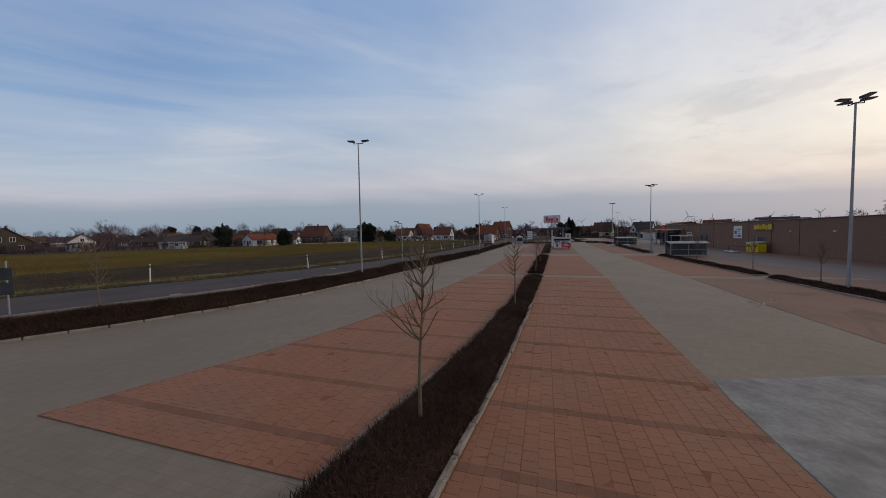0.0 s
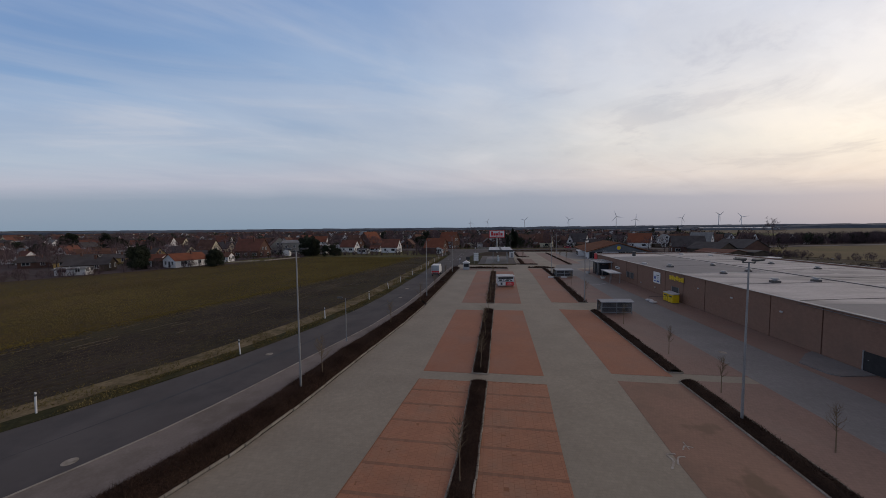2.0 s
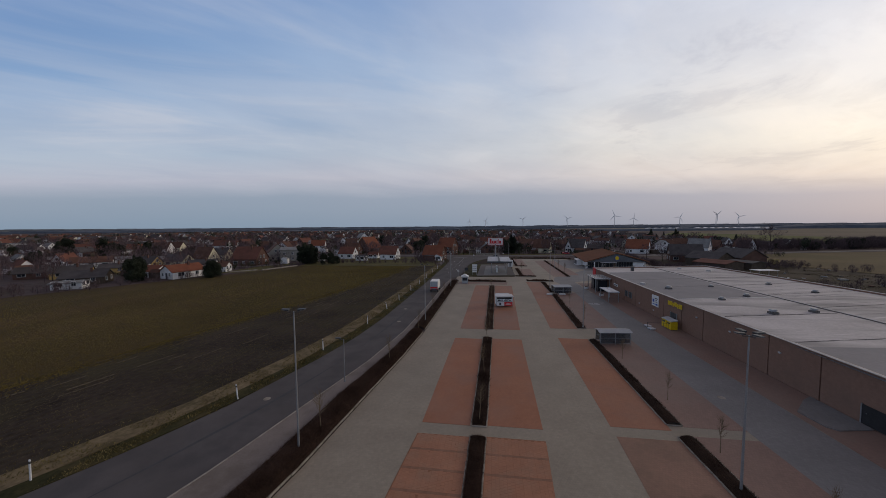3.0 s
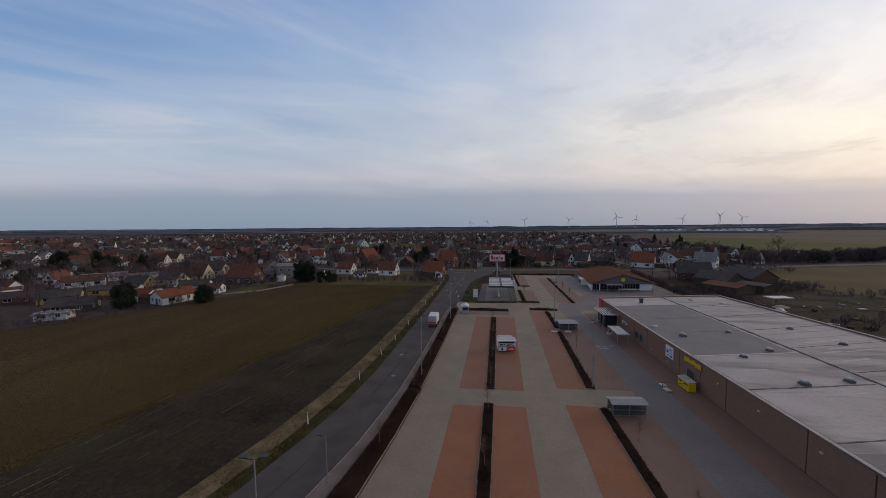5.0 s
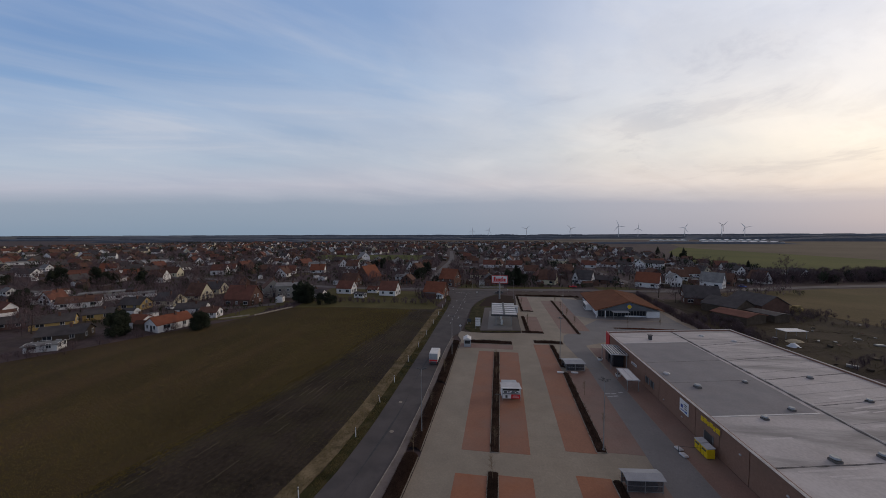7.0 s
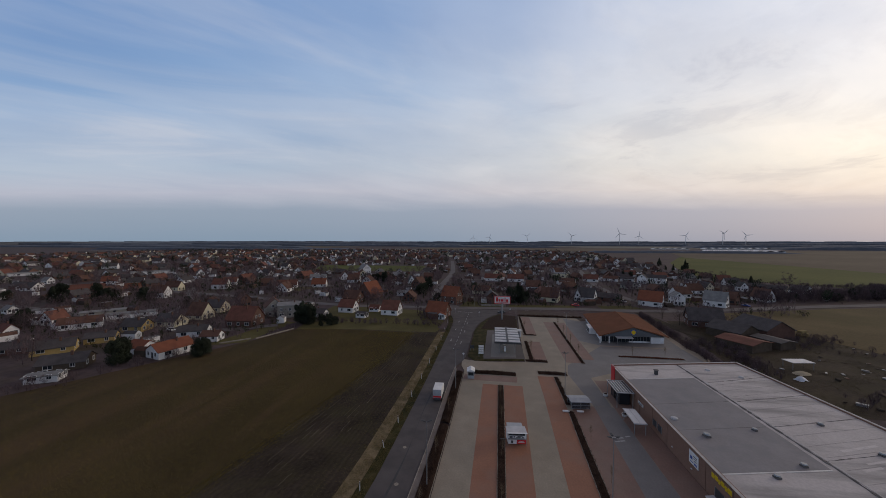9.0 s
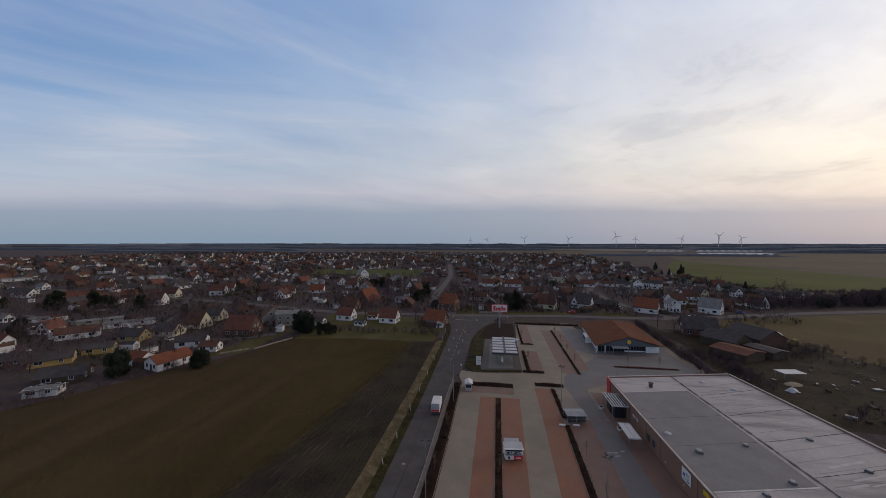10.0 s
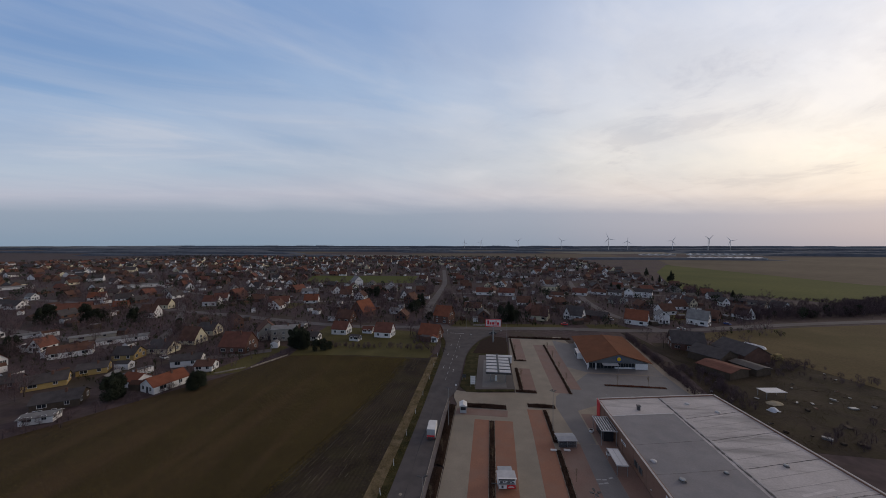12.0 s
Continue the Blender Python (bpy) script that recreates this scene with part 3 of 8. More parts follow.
# ploughed strip with real ridges
vs, fs = [], []
ROWS_N, COLS = 60, 96
for i in range(ROWS_N + 1):
    y = -60 + 208.5 * i / ROWS_N
    for k in range(COLS + 1):
        u = k / COLS
        x0, x1 = PLOUGH_W(y), lerp_line(ROAD_L, y) - 5.6
        x = x0 + (x1 - x0) * u
        h = 0.034 * math.sin(u * 2 * math.pi * 20) + 0.05 * noise.noise((x * 0.8, y * 0.3, 2.0)) + 0.03 * noise.noise((x * 0.25, y * 0.1, 6.0))
        vs.append((x, y, -0.02 + h * (0 if k in (0, COLS) else 1)))
for i in range(ROWS_N):
    for k in range(COLS):
        a = i * (COLS + 1) + k
        fs.append((a, a + 1, a + COLS + 2, a + COLS + 1))
tagged(part("field_ploughed", (vs, fs), M["plough"], smooth=True), "dark ploughed strip with drill lines beside the road", "field", "", "structure")
# pale straw left in short broken lines along the drill rows
rngs = np.random.default_rng(23)
vs, fs = [], []
for k, u in enumerate((0.05, 0.11, 0.17, 0.23, 0.29, 0.35, 0.41, 0.47, 0.53, 0.59, 0.66, 0.74)):
    y = -25.0 + 7 * rngs.random()
    while y < 144:
        ln = rngs.uniform(0.8, 5.0 if y < 70 else 9.0)
        if rngs.random() < (0.75 if y > 70 else 0.5 if k < 6 else 0.3):
            w = rngs.uniform(0.025, 0.075 if y < 70 else 0.11)
            steps = max(2, int(ln / 0.5))
            for q in range(steps):
                pts = []
                for yy in (y + ln * q / steps, y + ln * (q + 0.8) / steps):
                    x = PLOUGH_W(yy) * (1 - u) + (lerp_line(ROAD_L, yy) - 5.6) * u + rngs.normal(0, 0.04)
                    pts += [(x - w, yy, 0.01), (x, yy, 0.075), (x + w, yy, 0.01)]
                c = len(vs)
                vs += pts
                fs += [(c, c + 1, c + 4, c + 3), (c + 1, c + 2, c + 5, c + 4)]
        y += ln + rngs.uniform(0.5, 9.0)
tagged(part("straw_lines", (vs, fs), M["tracks"]), "pale broken lines of straw on ploughed soil", "straw", "", "stuff")
ribbon("field_edge", [(lerp_line(ROAD_L, y) - 5.7, y) for y in range(-30, 156, 12)], [(lerp_line(ROAD_L, y) - 4.5, y) for y in range(-30, 156, 12)], 0.015, M["plough"], 4, "bare soil edge of the ploughed strip", "field")
ribbon("field_dry_strip", [(lerp_line(ROAD_L, y) - 4.6, y) for y in range(-30, 156, 12)], [(lerp_line(ROAD_L, y) - 1.9, y) for y in range(-30, 156, 12)], 0.02, M["dry_grass"], 4, "strip of dry straw-coloured grass along the road", "verge")
ribbon("verge", [(lerp_line(ROAD_L, y) - 1.9, y) for y in range(-30, 199, 9)], [(lerp_line(ROAD_L, y) + 0.02, y) for y in range(-30, 199, 9)], 0.03, M["verge"], 4, "rough green roadside verge", "verge")

# upright blades of the thin crop: hardly seen from above, dense from low down
CROP_E = [(PLOUGH_W(y), y) for y in range(-60, 136, 10)]
CROP_E += [(-36, 147), (-80, 150)]
# denser eastwards: greener there, and brightened to imitate lens falloff in the west
yy, uu = rngs.uniform(-55, 147, 480000), rngs.beta(1.7, 1.0, 480000)
west = np.interp(yy, [p[1] for p in FIELD_W], [p[0] for p in FIELD_W])
east = np.interp(yy, [p[1] for p in CROP_E], [p[0] for p in CROP_E])
v, f = blades(np.stack([west * (1 - uu) + east * uu, yy, np.full(480000, -0.06)], 1), 0.13, 0.036, 0.25, rngs)
ye = rngs.uniform(-40, 147, 26000)
xe = np.interp(ye, [p[1] for p in CROP_E], [p[0] for p in CROP_E]) + np.abs(rngs.normal(0, 1.5, 26000))
v2, f2 = blades(np.stack([xe, ye, np.full(26000, -0.04)], 1), 0.16, 0.07, 0.5, rngs)
v, f = np.concatenate([v, v2]), f + (np.array(f2) + len(v)).tolist()
tagged(part("crop", (v, f), M["crop_blades"]), "thin olive-green winter crop blades over brown soil", "crop", "", "stuff")
yy, uu = rngs.uniform(-40, 146, 120000), rngs.uniform(0, 1, 120000)
xx = np.array([PLOUGH_W(y) * (1 - u) + (lerp_line(ROAD_L, y) - 5.2) * u for y, u in zip(yy, uu)])
v, f = blades(np.stack([xx, yy, np.full(120000, -0.03)], 1), 0.10, 0.03, 0.4, rngs)
tagged(part("plough_growth", (v, f), M["plough_weed"]), "thin green and straw growth on ploughed soil", "weeds", "", "stuff")
yy = rngs.uniform(-25, 154, 42000)
off = np.concatenate([rngs.normal(1.1, 0.55, 22000), rngs.normal(3.3, 1.3, 20000)])
pts = np.array([(lerp_line(ROAD_L, y) - max(0.05, o), y, 0.0) for y, o in zip(yy, off)])
keep = np.array([noise.noise((p[0] * 0.5, p[1] * 0.35, 3.0)) > -0.12 for p in pts])
v, f = blades(pts[keep], 0.20, 0.035, 0.6, rngs)
tagged(part("verge_tufts", (v, f), M["tuft"]), "straw and green grass tufts along the road", "grass", "", "stuff")

# far land
sheet("field_pasture", [(108, 205), (150, 219), (195, 232), (262, 249), (420, 290), (420, 100), (200, 104), (134, 136), (125, 166)], -0.07, M["pasture"], "pale dry pasture behind the farm", "field")
sheet("field_far_green", [(202, 394), (253, 358), (301, 316), (520, 300), (900, 395), (860, 640), (425, 860), (300, 640)], -0.09, M["green_far"], "wide green winter crop field", "field")
sheet("field_far_brown", [(458, 470), (900, 385), (1500, 520), (1900, 1500), (600, 1300), (425, 840)], -0.08, M["tan_far"], "far stubble field", "field")
for zk, (x0, x1, y0, y1, m) in enumerate(((-250, 500, 1150, 1700, "tan_far"), (-900, -350, 1250, 1500, "haze_field"), (500, 1600, 1750, 2300, "haze_field"), (-1900, -900, 1500, 2100, "tan_far"), (-300, 700, 2000, 2700, "haze_field"), (1500, 3200, 1500, 2200, "tan_far"), (-2600, -600, 2500, 3000, "haze_field"))):
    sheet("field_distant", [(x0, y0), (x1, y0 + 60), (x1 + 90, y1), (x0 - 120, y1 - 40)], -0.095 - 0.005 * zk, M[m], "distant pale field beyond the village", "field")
sheet("field_village_green", [(-232, 412), (-93, 420), (-104, 510), (-270, 500)], -0.03, M["green_far"], "open green among the village houses", "field")

for k, (pts, m) in enumerate((([(-93, 161), (-26, 154), (-25, 170), (-24, 186), (-44, 192), (-96, 200)], "lawn"), ([(8, 205.5), (46, 209), (46, 219), (8, 216)], "lawn"), ([(-108, 118), (-96, 124), (-95, 156), (-104, 158)], "lawn"), ([(-22, 203), (6, 204), (4, 222), (-18, 224)], "lawn"), ([(60, 210), (84, 214), (80, 224), (60, 221)], "lawn"), ([(120, 240), (160, 250), (156, 268), (118, 262)], "lawn"), ([(60, 330), (74, 330), (72, 360), (58, 360)], "lawn"), ([(-180, 250), (-150, 246), (-148, 268), (-178, 270)], "lawn"))):
    sheet("lawn_garden", pts, -0.105 + 0.004 * (k % 2), M[m], "green winter lawn of a village garden", "lawn")

M["yard"] = material("weedy_yard", (0.030, 0.023, 0.017), (0.080, 0.062, 0.042), 0.09, 1.2, 0.95, 0.4, stain=(0.050, 0.042, 0.020), stain_scale=0.12)
sheet("ground_yard", [(68.5, 96), (140, 92), (137, 147), (121, 188), (82, 186), (72, 124)], -0.115, M["yard"], "dark weedy yard behind the shop", "yard")

# ---- roads ----
ribbon("road_west", ROAD_L, ROAD_R, 0.0, M["asphalt"], 3.0, "grey asphalt road beside the car park", "road")
CROSS = [(-420, 258), (-200, 222), (-95, 200), (-40, 201), (5, 204), (42, 208), (72, 208), (110, 213), (174, 233), (258, 255), (420, 296), (900, 420)]
road("road_cross", CROSS, 6.6, 0.012, M["asphalt_old"], "pale asphalt main road in front of the village")
road("road_north", [(-24, 203), (-35, 228), (-44, 256), (-47, 323), (-51, 410), (-60, 490), (-80, 640)], 6.0, 0.008, M["asphalt_old"], "narrow village street between gardens")
road("road_east_street", [(100, 211), (91, 235), (86, 260), (86, 310), (95, 380), (110, 470)], 5.5, 0.006, M["asphalt_old"], "village side street")
road("road_farm", [(76, 203), (78, 185), (80, 165), (86, 150)], 4.2, 0.004, M["plough"], "farm track beside the store")
for k, line in enumerate(([(-420, 175), (-300, 168), (-210, 152), (-135, 135), (-100, 150)], [(-260, 262), (-190, 190), (-165, 150)], [(-330, 320), (-210, 285), (-120, 280), (-48, 300)], [(-46, 340), (60, 345), (160, 352), (225, 340)])):
    road("road_lane", line, 5.0, -0.05 + 0.004 * k, M["asphalt_old"], "narrow lane among houses")

# tyre-worn streaks and the patched joint along the road
ribbon("road_patch", [(lerp_line(ROAD_L, y) * 0.52 + lerp_line(ROAD_R, y) * 0.48 - 0.10 + 0.2 * math.sin(y * 0.2), y) for y in range(10, 110, 4)], [(lerp_line(ROAD_L, y) * 0.52 + lerp_line(ROAD_R, y) * 0.48 + 0.10 + 0.2 * math.sin(y * 0.2 + 1), y) for y in range(10, 110, 4)], 0.004, material("tar_joint", (0.04, 0.04, 0.042), (0.065, 0.064, 0.066), 1, 20, 0.8, 0.1), 3, "dark tarred joint in asphalt", "road")

# road arrows and dashes before the crossing
def dash(x, y, l, w, a=0.0, label="worn white road marking"):
    bm = bm_new()
    box(bm, -w / 2, w / 2, -l / 2, l / 2, 0, 0.004)
    o = part("road_marking", bm, M["road_paint"])
    o.matrix_basis = pose(x, y, 0.004, 0, 0, a)
    return tagged(o, label, "road marking", "road markings", "structure")


def arrow(x, y, a=0.0):
    bm = bm_new()
    for poly in ([(-0.08, -1.6), (0.08, -1.6), (0.08, 0.5), (-0.08, 0.5)], [(-0.34, 0.5), (0.34, 0.5), (0, 1.6)]):
        f = bm.faces.new([bm.verts.new((px, py, 0.005)) for px, py in poly])
        e = bmesh.ops.extrude_face_region(bm, geom=[f])
        bmesh.ops.translate(bm, vec=(0, 0, 0.004), verts=[v for v in e["geom"] if isinstance(v, bmesh.types.BMVert)])
    o = part("road_arrow", bm, M["road_paint"])
    o.matrix_basis = pose(x, y, 0.002, 0, 0, a)
    return tagged(o, "worn white arrow on asphalt", "road marking", "road arrows", "structure")


for k in range(12):
    dash(-15.4 + 0.1 * k, 128 + 5.2 * k, 2.6, 0.14)
for y in (136, 152, 166):
    arrow(-13.4, y), arrow(-17.6, y + 3, 180)
for k in range(30):
    u = k / 29
    dash(-90 + 240 * u, 210.3 - 11 * min(1, u * 2.2) + max(0, u - 0.45) * 40, 0.13, 3.0, 8 - 14 * u if u < 0.4 else 8 * u, "faded centre dash on main road")
dash(-16.5, 190.5, 0.5, 8.0, -3)

# sidewalk between hedge and road, with kerb
ribbon("pavement_west", [(x + 0.15, y) for x, y in ROAD_R if y <= 112], [(x - 0.05, y) for x, y in HEDGE_OUT if y <= 112], 0.10, material("pavement_slabs", (0.185, 0.155, 0.138), (0.245, 0.208, 0.186), 0.4, 8.0, 0.9, 0.2, stain=(0.13, 0.108, 0.09), stain_scale=0.3), 3, "pale concrete sidewalk beside the hedge", "pavement", thick=0.2)
ribbon("kerb_west", [(x, y) for x, y in ROAD_R if y <= 112], [(x + 0.16, y) for x, y in ROAD_R if y <= 112], 0.12, M["kerb"], 3, "concrete kerb of the road", "kerb", thick=0.2)

# ---- car park surface ----
sheet("pavement_car_park", [(-29.4, -19), (-20.0, 4), (-17.0, 9.2), (-15.3, 13), (-14.0, 17.5), (-13.2, 23), (-12.3, 33), (-11.2, 44), (-10.5, 55), (-10.0, 80), (-9.7, 109), (-11.0, 113.2), (-11.3, 119), (-9.0, 118), (-3, 117.5), (9.0, 119), (9.6, 150), (11.2, 186), (38.5, 190), (40.5, 178.5), (64.2, 183), (72, 190), (68.2, 140), (71, 124), (67.5, 116), (66.5, 114.1), (31.2, 107.2), (31.6, 72), (32.1, 50), (32.6, 32), (33.3, 5), (33.8, -19)], -0.006, M["concrete_lane"], "beige-grey paver car park lanes", "pavement", thick=0.1)
ribbon("pavement_shop_lane", RED_FR, [(x - 4.6, y) for x, y in WALL_W], 0.004, M["cool_lane"], 4, "cool grey paver lane in front of the shop", "pavement", thick=0.008)
sheet("pavement_shop_forecourt", [(22.4, 92.1), (26.4, 92.1), (26.4, 109), (40, 117.5), (66, 121), (66, 140), (38, 139.5), (22, 118), (20.5, 111)], 0.002, M["cool_lane"], "cool grey paver forecourt", "pavement", thick=0.006)
sheet("pavement_store_yard", [(38.3, 140.6), (65.8, 140.2), (69.5, 185), (64.2, 182.6), (40.6, 178.2), (39.6, 177.6)], 0.0, M["cool_lane"], "grey paving round the store", "pavement", thick=0.004)
sheet("pavement_store_front", [(31.0, 146), (38.2, 140.5), (39.5, 178), (33, 183)], 0.002, M["cool_lane"], "grey paving beside the store", "pavement", thick=0.006)
sheet("pavement_loading_apron", [(28.75, 35.6), (29.0, 33.2), (29.6, 32.7), (32.55, 33.2), (32.45, 38.8), (31.2, 38.0)], 0.09, M["cool_lane"], "raised grey paver apron before the loading gate", "pavement", thick=0.1)
ribbon("pavement_wall_strip", [(x - 4.55, y) for x, y in WALL_W], [(x - 0.05, y) for x, y in WALL_W], 0.006, M["red_dull"], 4, "dull red paver strip along the brick wall", "pavement", thick=0.01)


def red_strip(left, right, y0, y1, mat="red_pavers", label="red paver parking bays"):
    a, b = between(left, y0, y1), between(right, y0, y1)
    return ribbon("pavement_red_bays", a, b, 0.006, M[mat], 3, label, "pavement", thick=0.01)


red_strip(RED_WL, MED_L, 29.6, 52.6), red_strip(RED_WL, MED_L, 57.6, 100.4, "red_far")
red_strip(MED_R, RED_ER, 29.8, 53), red_strip(MED_R, RED_ER, 57.8, 100.4, "red_far")
red_strip(RED_FL, ISL_L, 6, 29.6, "red_stained", "red paver bays with brown water stains"), red_strip(RED_FL, ISL_L, 31.0, 54.4), red_strip(RED_FL, ISL_L, 59.4, 108, "red_far")
red_strip(ISL_R, RED_FR, -18, 30.4, "red_dull", "dull red paver parking bays"), red_strip(ISL_R, RED_FR, 31.7, 55, "red_dull", "dull red paver parking bays"), red_strip(ISL_R, RED_FR, 60, 91.8, "red_dull", "dull red paver parking bays")
for (x0, x1, y0, y1) in ((12.0, 16.2, 121.3, 141.5), (12.4, 16.4, 151.2, 183), (22.0, 26.7, 120.5, 174), (28.0, 31.6, 124, 174), (-9.6, 5.4, 102.6, 106.4)):
    sheet("pavement_red_bays", [(x0, y0), (x1, y0), (x1 + 0.3, y1), (x0 + 0.3, y1)], 0.006, M["red_dull"], "dull red paver parking bays", "pavement", thick=0.01)
sheet("pavement_old_concrete", [(4.12, -19), (11.3, -19), (10.9, 11.0), (10.8, 11.7), (4.3, 9.5), (4.2, 8.4)], 0.004, M["wet_concrete"], "worn blotchy pale concrete slab", "pavement", thick=0.01)
M["spill"] = material("lime_spill", (0.26, 0.22, 0.18), (0.48, 0.45, 0.41), 1.5, 9.0, 0.9, 0.1)
for k, line_pts in enumerate((((9.9, 19.2), (10.3, 19.9), (10.2, 20.4), (10.7, 20.5)), ((10.4, 19.6), (10.7, 20.2), (11.1, 20.3)), ((11.3, 20.9), (11.6, 21.3), (12.0, 21.2)), ((11.7, 21.0), (11.7, 21.7)))):
    road("spilled_lime", line_pts, 0.11 - 0.015 * k, 0.016, M["spill"], "thin white wavy spill marks on pavers", "stain")
M["tyre_mark"] = material("tyre_mark", (0.205, 0.118, 0.083), (0.275, 0.155, 0.106), 0.8, 9.0, 0.8, 0.1)
for line_pts in (((12.6, 18.4), (12.2, 17.0), (11.4, 15.4), (10.75, 14.3)), ((14.0, 17.4), (13.5, 15.6), (12.5, 13.9), (11.3, 12.5))):
    road("tyre_mark", line_pts, 0.17, 0.011, M["tyre_mark"], "dark curved tyre mark on pavers", "stain")

# ---- planting beds ----
RNG = np.random.default_rng(4)


def kerb_mesh(length):
    bm = bm_new()
    box(bm, -0.06, 0.06, -length / 2, length / 2, -0.05, 0.13, bevel=0.022)
    me = bpy.data.meshes.new("kerb_stone")
    bm.to_mesh(me)
    bm.free()
    me.materials.append(M["kerb"])
    return me


KERB = kerb_mesh(0.97)


def bed(left, right, y0, y1, label, shrub_height=0.28, density=60, kerbs="LR", ends=True, group="planting beds", mound=0.10, blade=0.05, sunk=0.045):
    """A long planting bed between two lines: soil, bare shrubs, single kerb stones."""
    a, b = between(left, y0, y1), between(right, y0, y1)
    top = thing("planting_bed", pose(0, 0, 0), label, "planting bed", group)
    n = max(3, int((y1 - y0) / 0.8))
    vs, fs = [], []
    for i in range(n + 1):
        y = y0 + (y1 - y0) * i / n
        xa, xb = lerp_line(a, y) + 0.08, lerp_line(b, y) - 0.08
        for k in range(7):
            u = k / 6
            h = 0.03 + mound * math.sin(math.pi * u) ** 0.5 + 0.05 * noise.noise((xa * 2 + k, y * 1.4, 1.0))
            vs.append((xa + (xb - xa) * u, y, max(0.005, h)))
    for i in range(n):
        for k in range(6):
            q = i * 7 + k
            fs.append((q, q + 1, q + 8, q + 7))
    part("soil", (vs, fs), M["soil"], top, smooth=True)
    area = sum(abs(lerp_line(b, y) - lerp_line(a, y)) for y in np.linspace(y0, y1, 20)) / 20 * (y1 - y0)
    cnt = int(area * density)
    ys = RNG.uniform(y0 + 0.1, y1 - 0.1, cnt)
    us = np.clip(RNG.normal(0.5, 0.27, cnt), 0.03, 0.97)
    ground = 0.005 + mound * np.sqrt(np.sin(np.pi * us))
    pts = np.array([(lerp_line(a, y) * (1 - u) + lerp_line(b, y) * u, y, g) for y, u, g in zip(ys, us, ground)])
    patch = np.array([0.55 + 0.9 * max(0, noise.noise((p[0] * 0.5, p[1] * 0.45, 7.0)) + 0.4) for p in pts])
    v, f = blades(pts, shrub_height, blade, 0.75, RNG)
    v = v.reshape(-1, 3, 3)
    v[:, 2, 2] = ground + (v[:, 2, 2] - ground) * patch
    s = part("shrubs", (v.reshape(-1, 3), f), M["shrub"], top, "bare brown ground-cover shrubs")
    s["kind"] = "stuff"
    for side, line, sign in (("L", a, -1), ("R", b, 1)):
        if side not in kerbs:
            continue
        for k in range(int(y1 - y0)):
            y = y0 + k + 0.5
            x, x2 = lerp_line(line, y), lerp_line(line, y + 0.5)
            o = new("kerb_stone", KERB)
            o.parent = top
            o.matrix_basis = pose(x + RNG.normal(0, 0.012), y, RNG.normal(0, 0.008) - sunk, RNG.normal(0, 0.5), RNG.normal(0, 1.2), -math.degrees(math.atan2(x2 - x, 0.5)) + RNG.normal(0, 0.5)) @ Matrix.Diagonal((1, math.hypot(x2 - x, 0.5) * 2, 1, 1))
    if ends:
        for y, s in ((y0, -1), (y1, 1)):
            xa, xb = lerp_line(a, y), lerp_line(b, y)
            m = max(1, round(xb - xa))
            for k in range(m):
                o = new("kerb_stone", KERB)
                o.parent = top
                o.matrix_basis = Matrix.Translation((xa + (xb - xa) * (k + 0.5) / m, y + 0.05 * s, -sunk)) @ pose(0, 0, 0, 0, 0, 90) @ Matrix.Diagonal((1, (xb - xa) / m, 1, 1))
    return top


DARK_BED = "long low planting bed of bare brown shrubs with kerbs"
bed(MED_L, MED_R, 1, 28.1, DARK_BED, 0.15, 1500, blade=0.008, mound=0.13)
bed(MED_L, MED_R, 29.6, 53.4, DARK_BED, 0.26, 260, blade=0.02)
bed(MED_L, MED_R, 57.6, 100.0, DARK_BED, 0.28, 60)
bed(ISL_L, ISL_R, 4, 30.1, DARK_BED, 0.13, 420, mound=0.24, blade=0.016)
bed(ISL_L, ISL_R, 31.9, 54.0, DARK_BED, 0.13, 280, mound=0.24, blade=0.025)
bed(ISL_L, ISL_R, 59.8, 88.5, DARK_BED, 0.34, 60), bed(ISL_L, ISL_R, 91.5, 108, DARK_BED, 0.34, 60)
HEDGE = "knee-high bare brown hedge strip between car park and road"
bed(HEDGE_OUT, HEDGE_IN, -15, 55.2, HEDGE, 0.22, 620, "R", False, mound=0.56, blade=0.014, sunk=0.05)
bed(HEDGE_OUT, HEDGE_IN, 56.4, 78.4, HEDGE, 0.20, 260, "R", False, mound=0.46, blade=0.022, sunk=0.05)
bed(HEDGE_OUT, HEDGE_IN, 79.2, 107.5, HEDGE, 0.20, 160, "R", False, mound=0.46, blade=0.03, sunk=0.05)


def bed_box(x0, x1, y0, y1, label=DARK_BED, h=0.4):
    return bed([(x0, y0), (x0, y1)], [(x1, y0), (x1, y1)], y0, y1, label, h, 60, "")


bed_box(-8.6, 5.5, 106.8, 109.6), bed_box(11.9, 20.2, 109.2, 111.6)
bed_box(9.2, 16.2, 119.1, 121.2), bed_box(10.6, 11.9, 121.4, 141.6), bed_box(11.0, 16.3, 149.8, 151.0), bed_box(11.4, 12.3, 151.2, 183)
bed([(26.6, 120), (26.9, 174)], [(27.7, 120), (28.0, 174)], 120, 174, DARK_BED, 0.3, 50, "")
M["red_shrub"] = material("red_brown_shrub", (0.105, 0.038, 0.024), (0.20, 0.078, 0.050), 0.6, 9.0, 0.95, 0.0, random=0.2)
RED_BED = bed_box(40.5, 61, 128.2, 129.6, "narrow reddish planting bed across the forecourt", 0.3)
next(c for c in RED_BED.children if c.name.startswith("shrubs")).data.materials[0] = M["red_shrub"]
bed_box(11, 43, 184.2, 187.2, "dark hedge strip along the main road", 0.7)

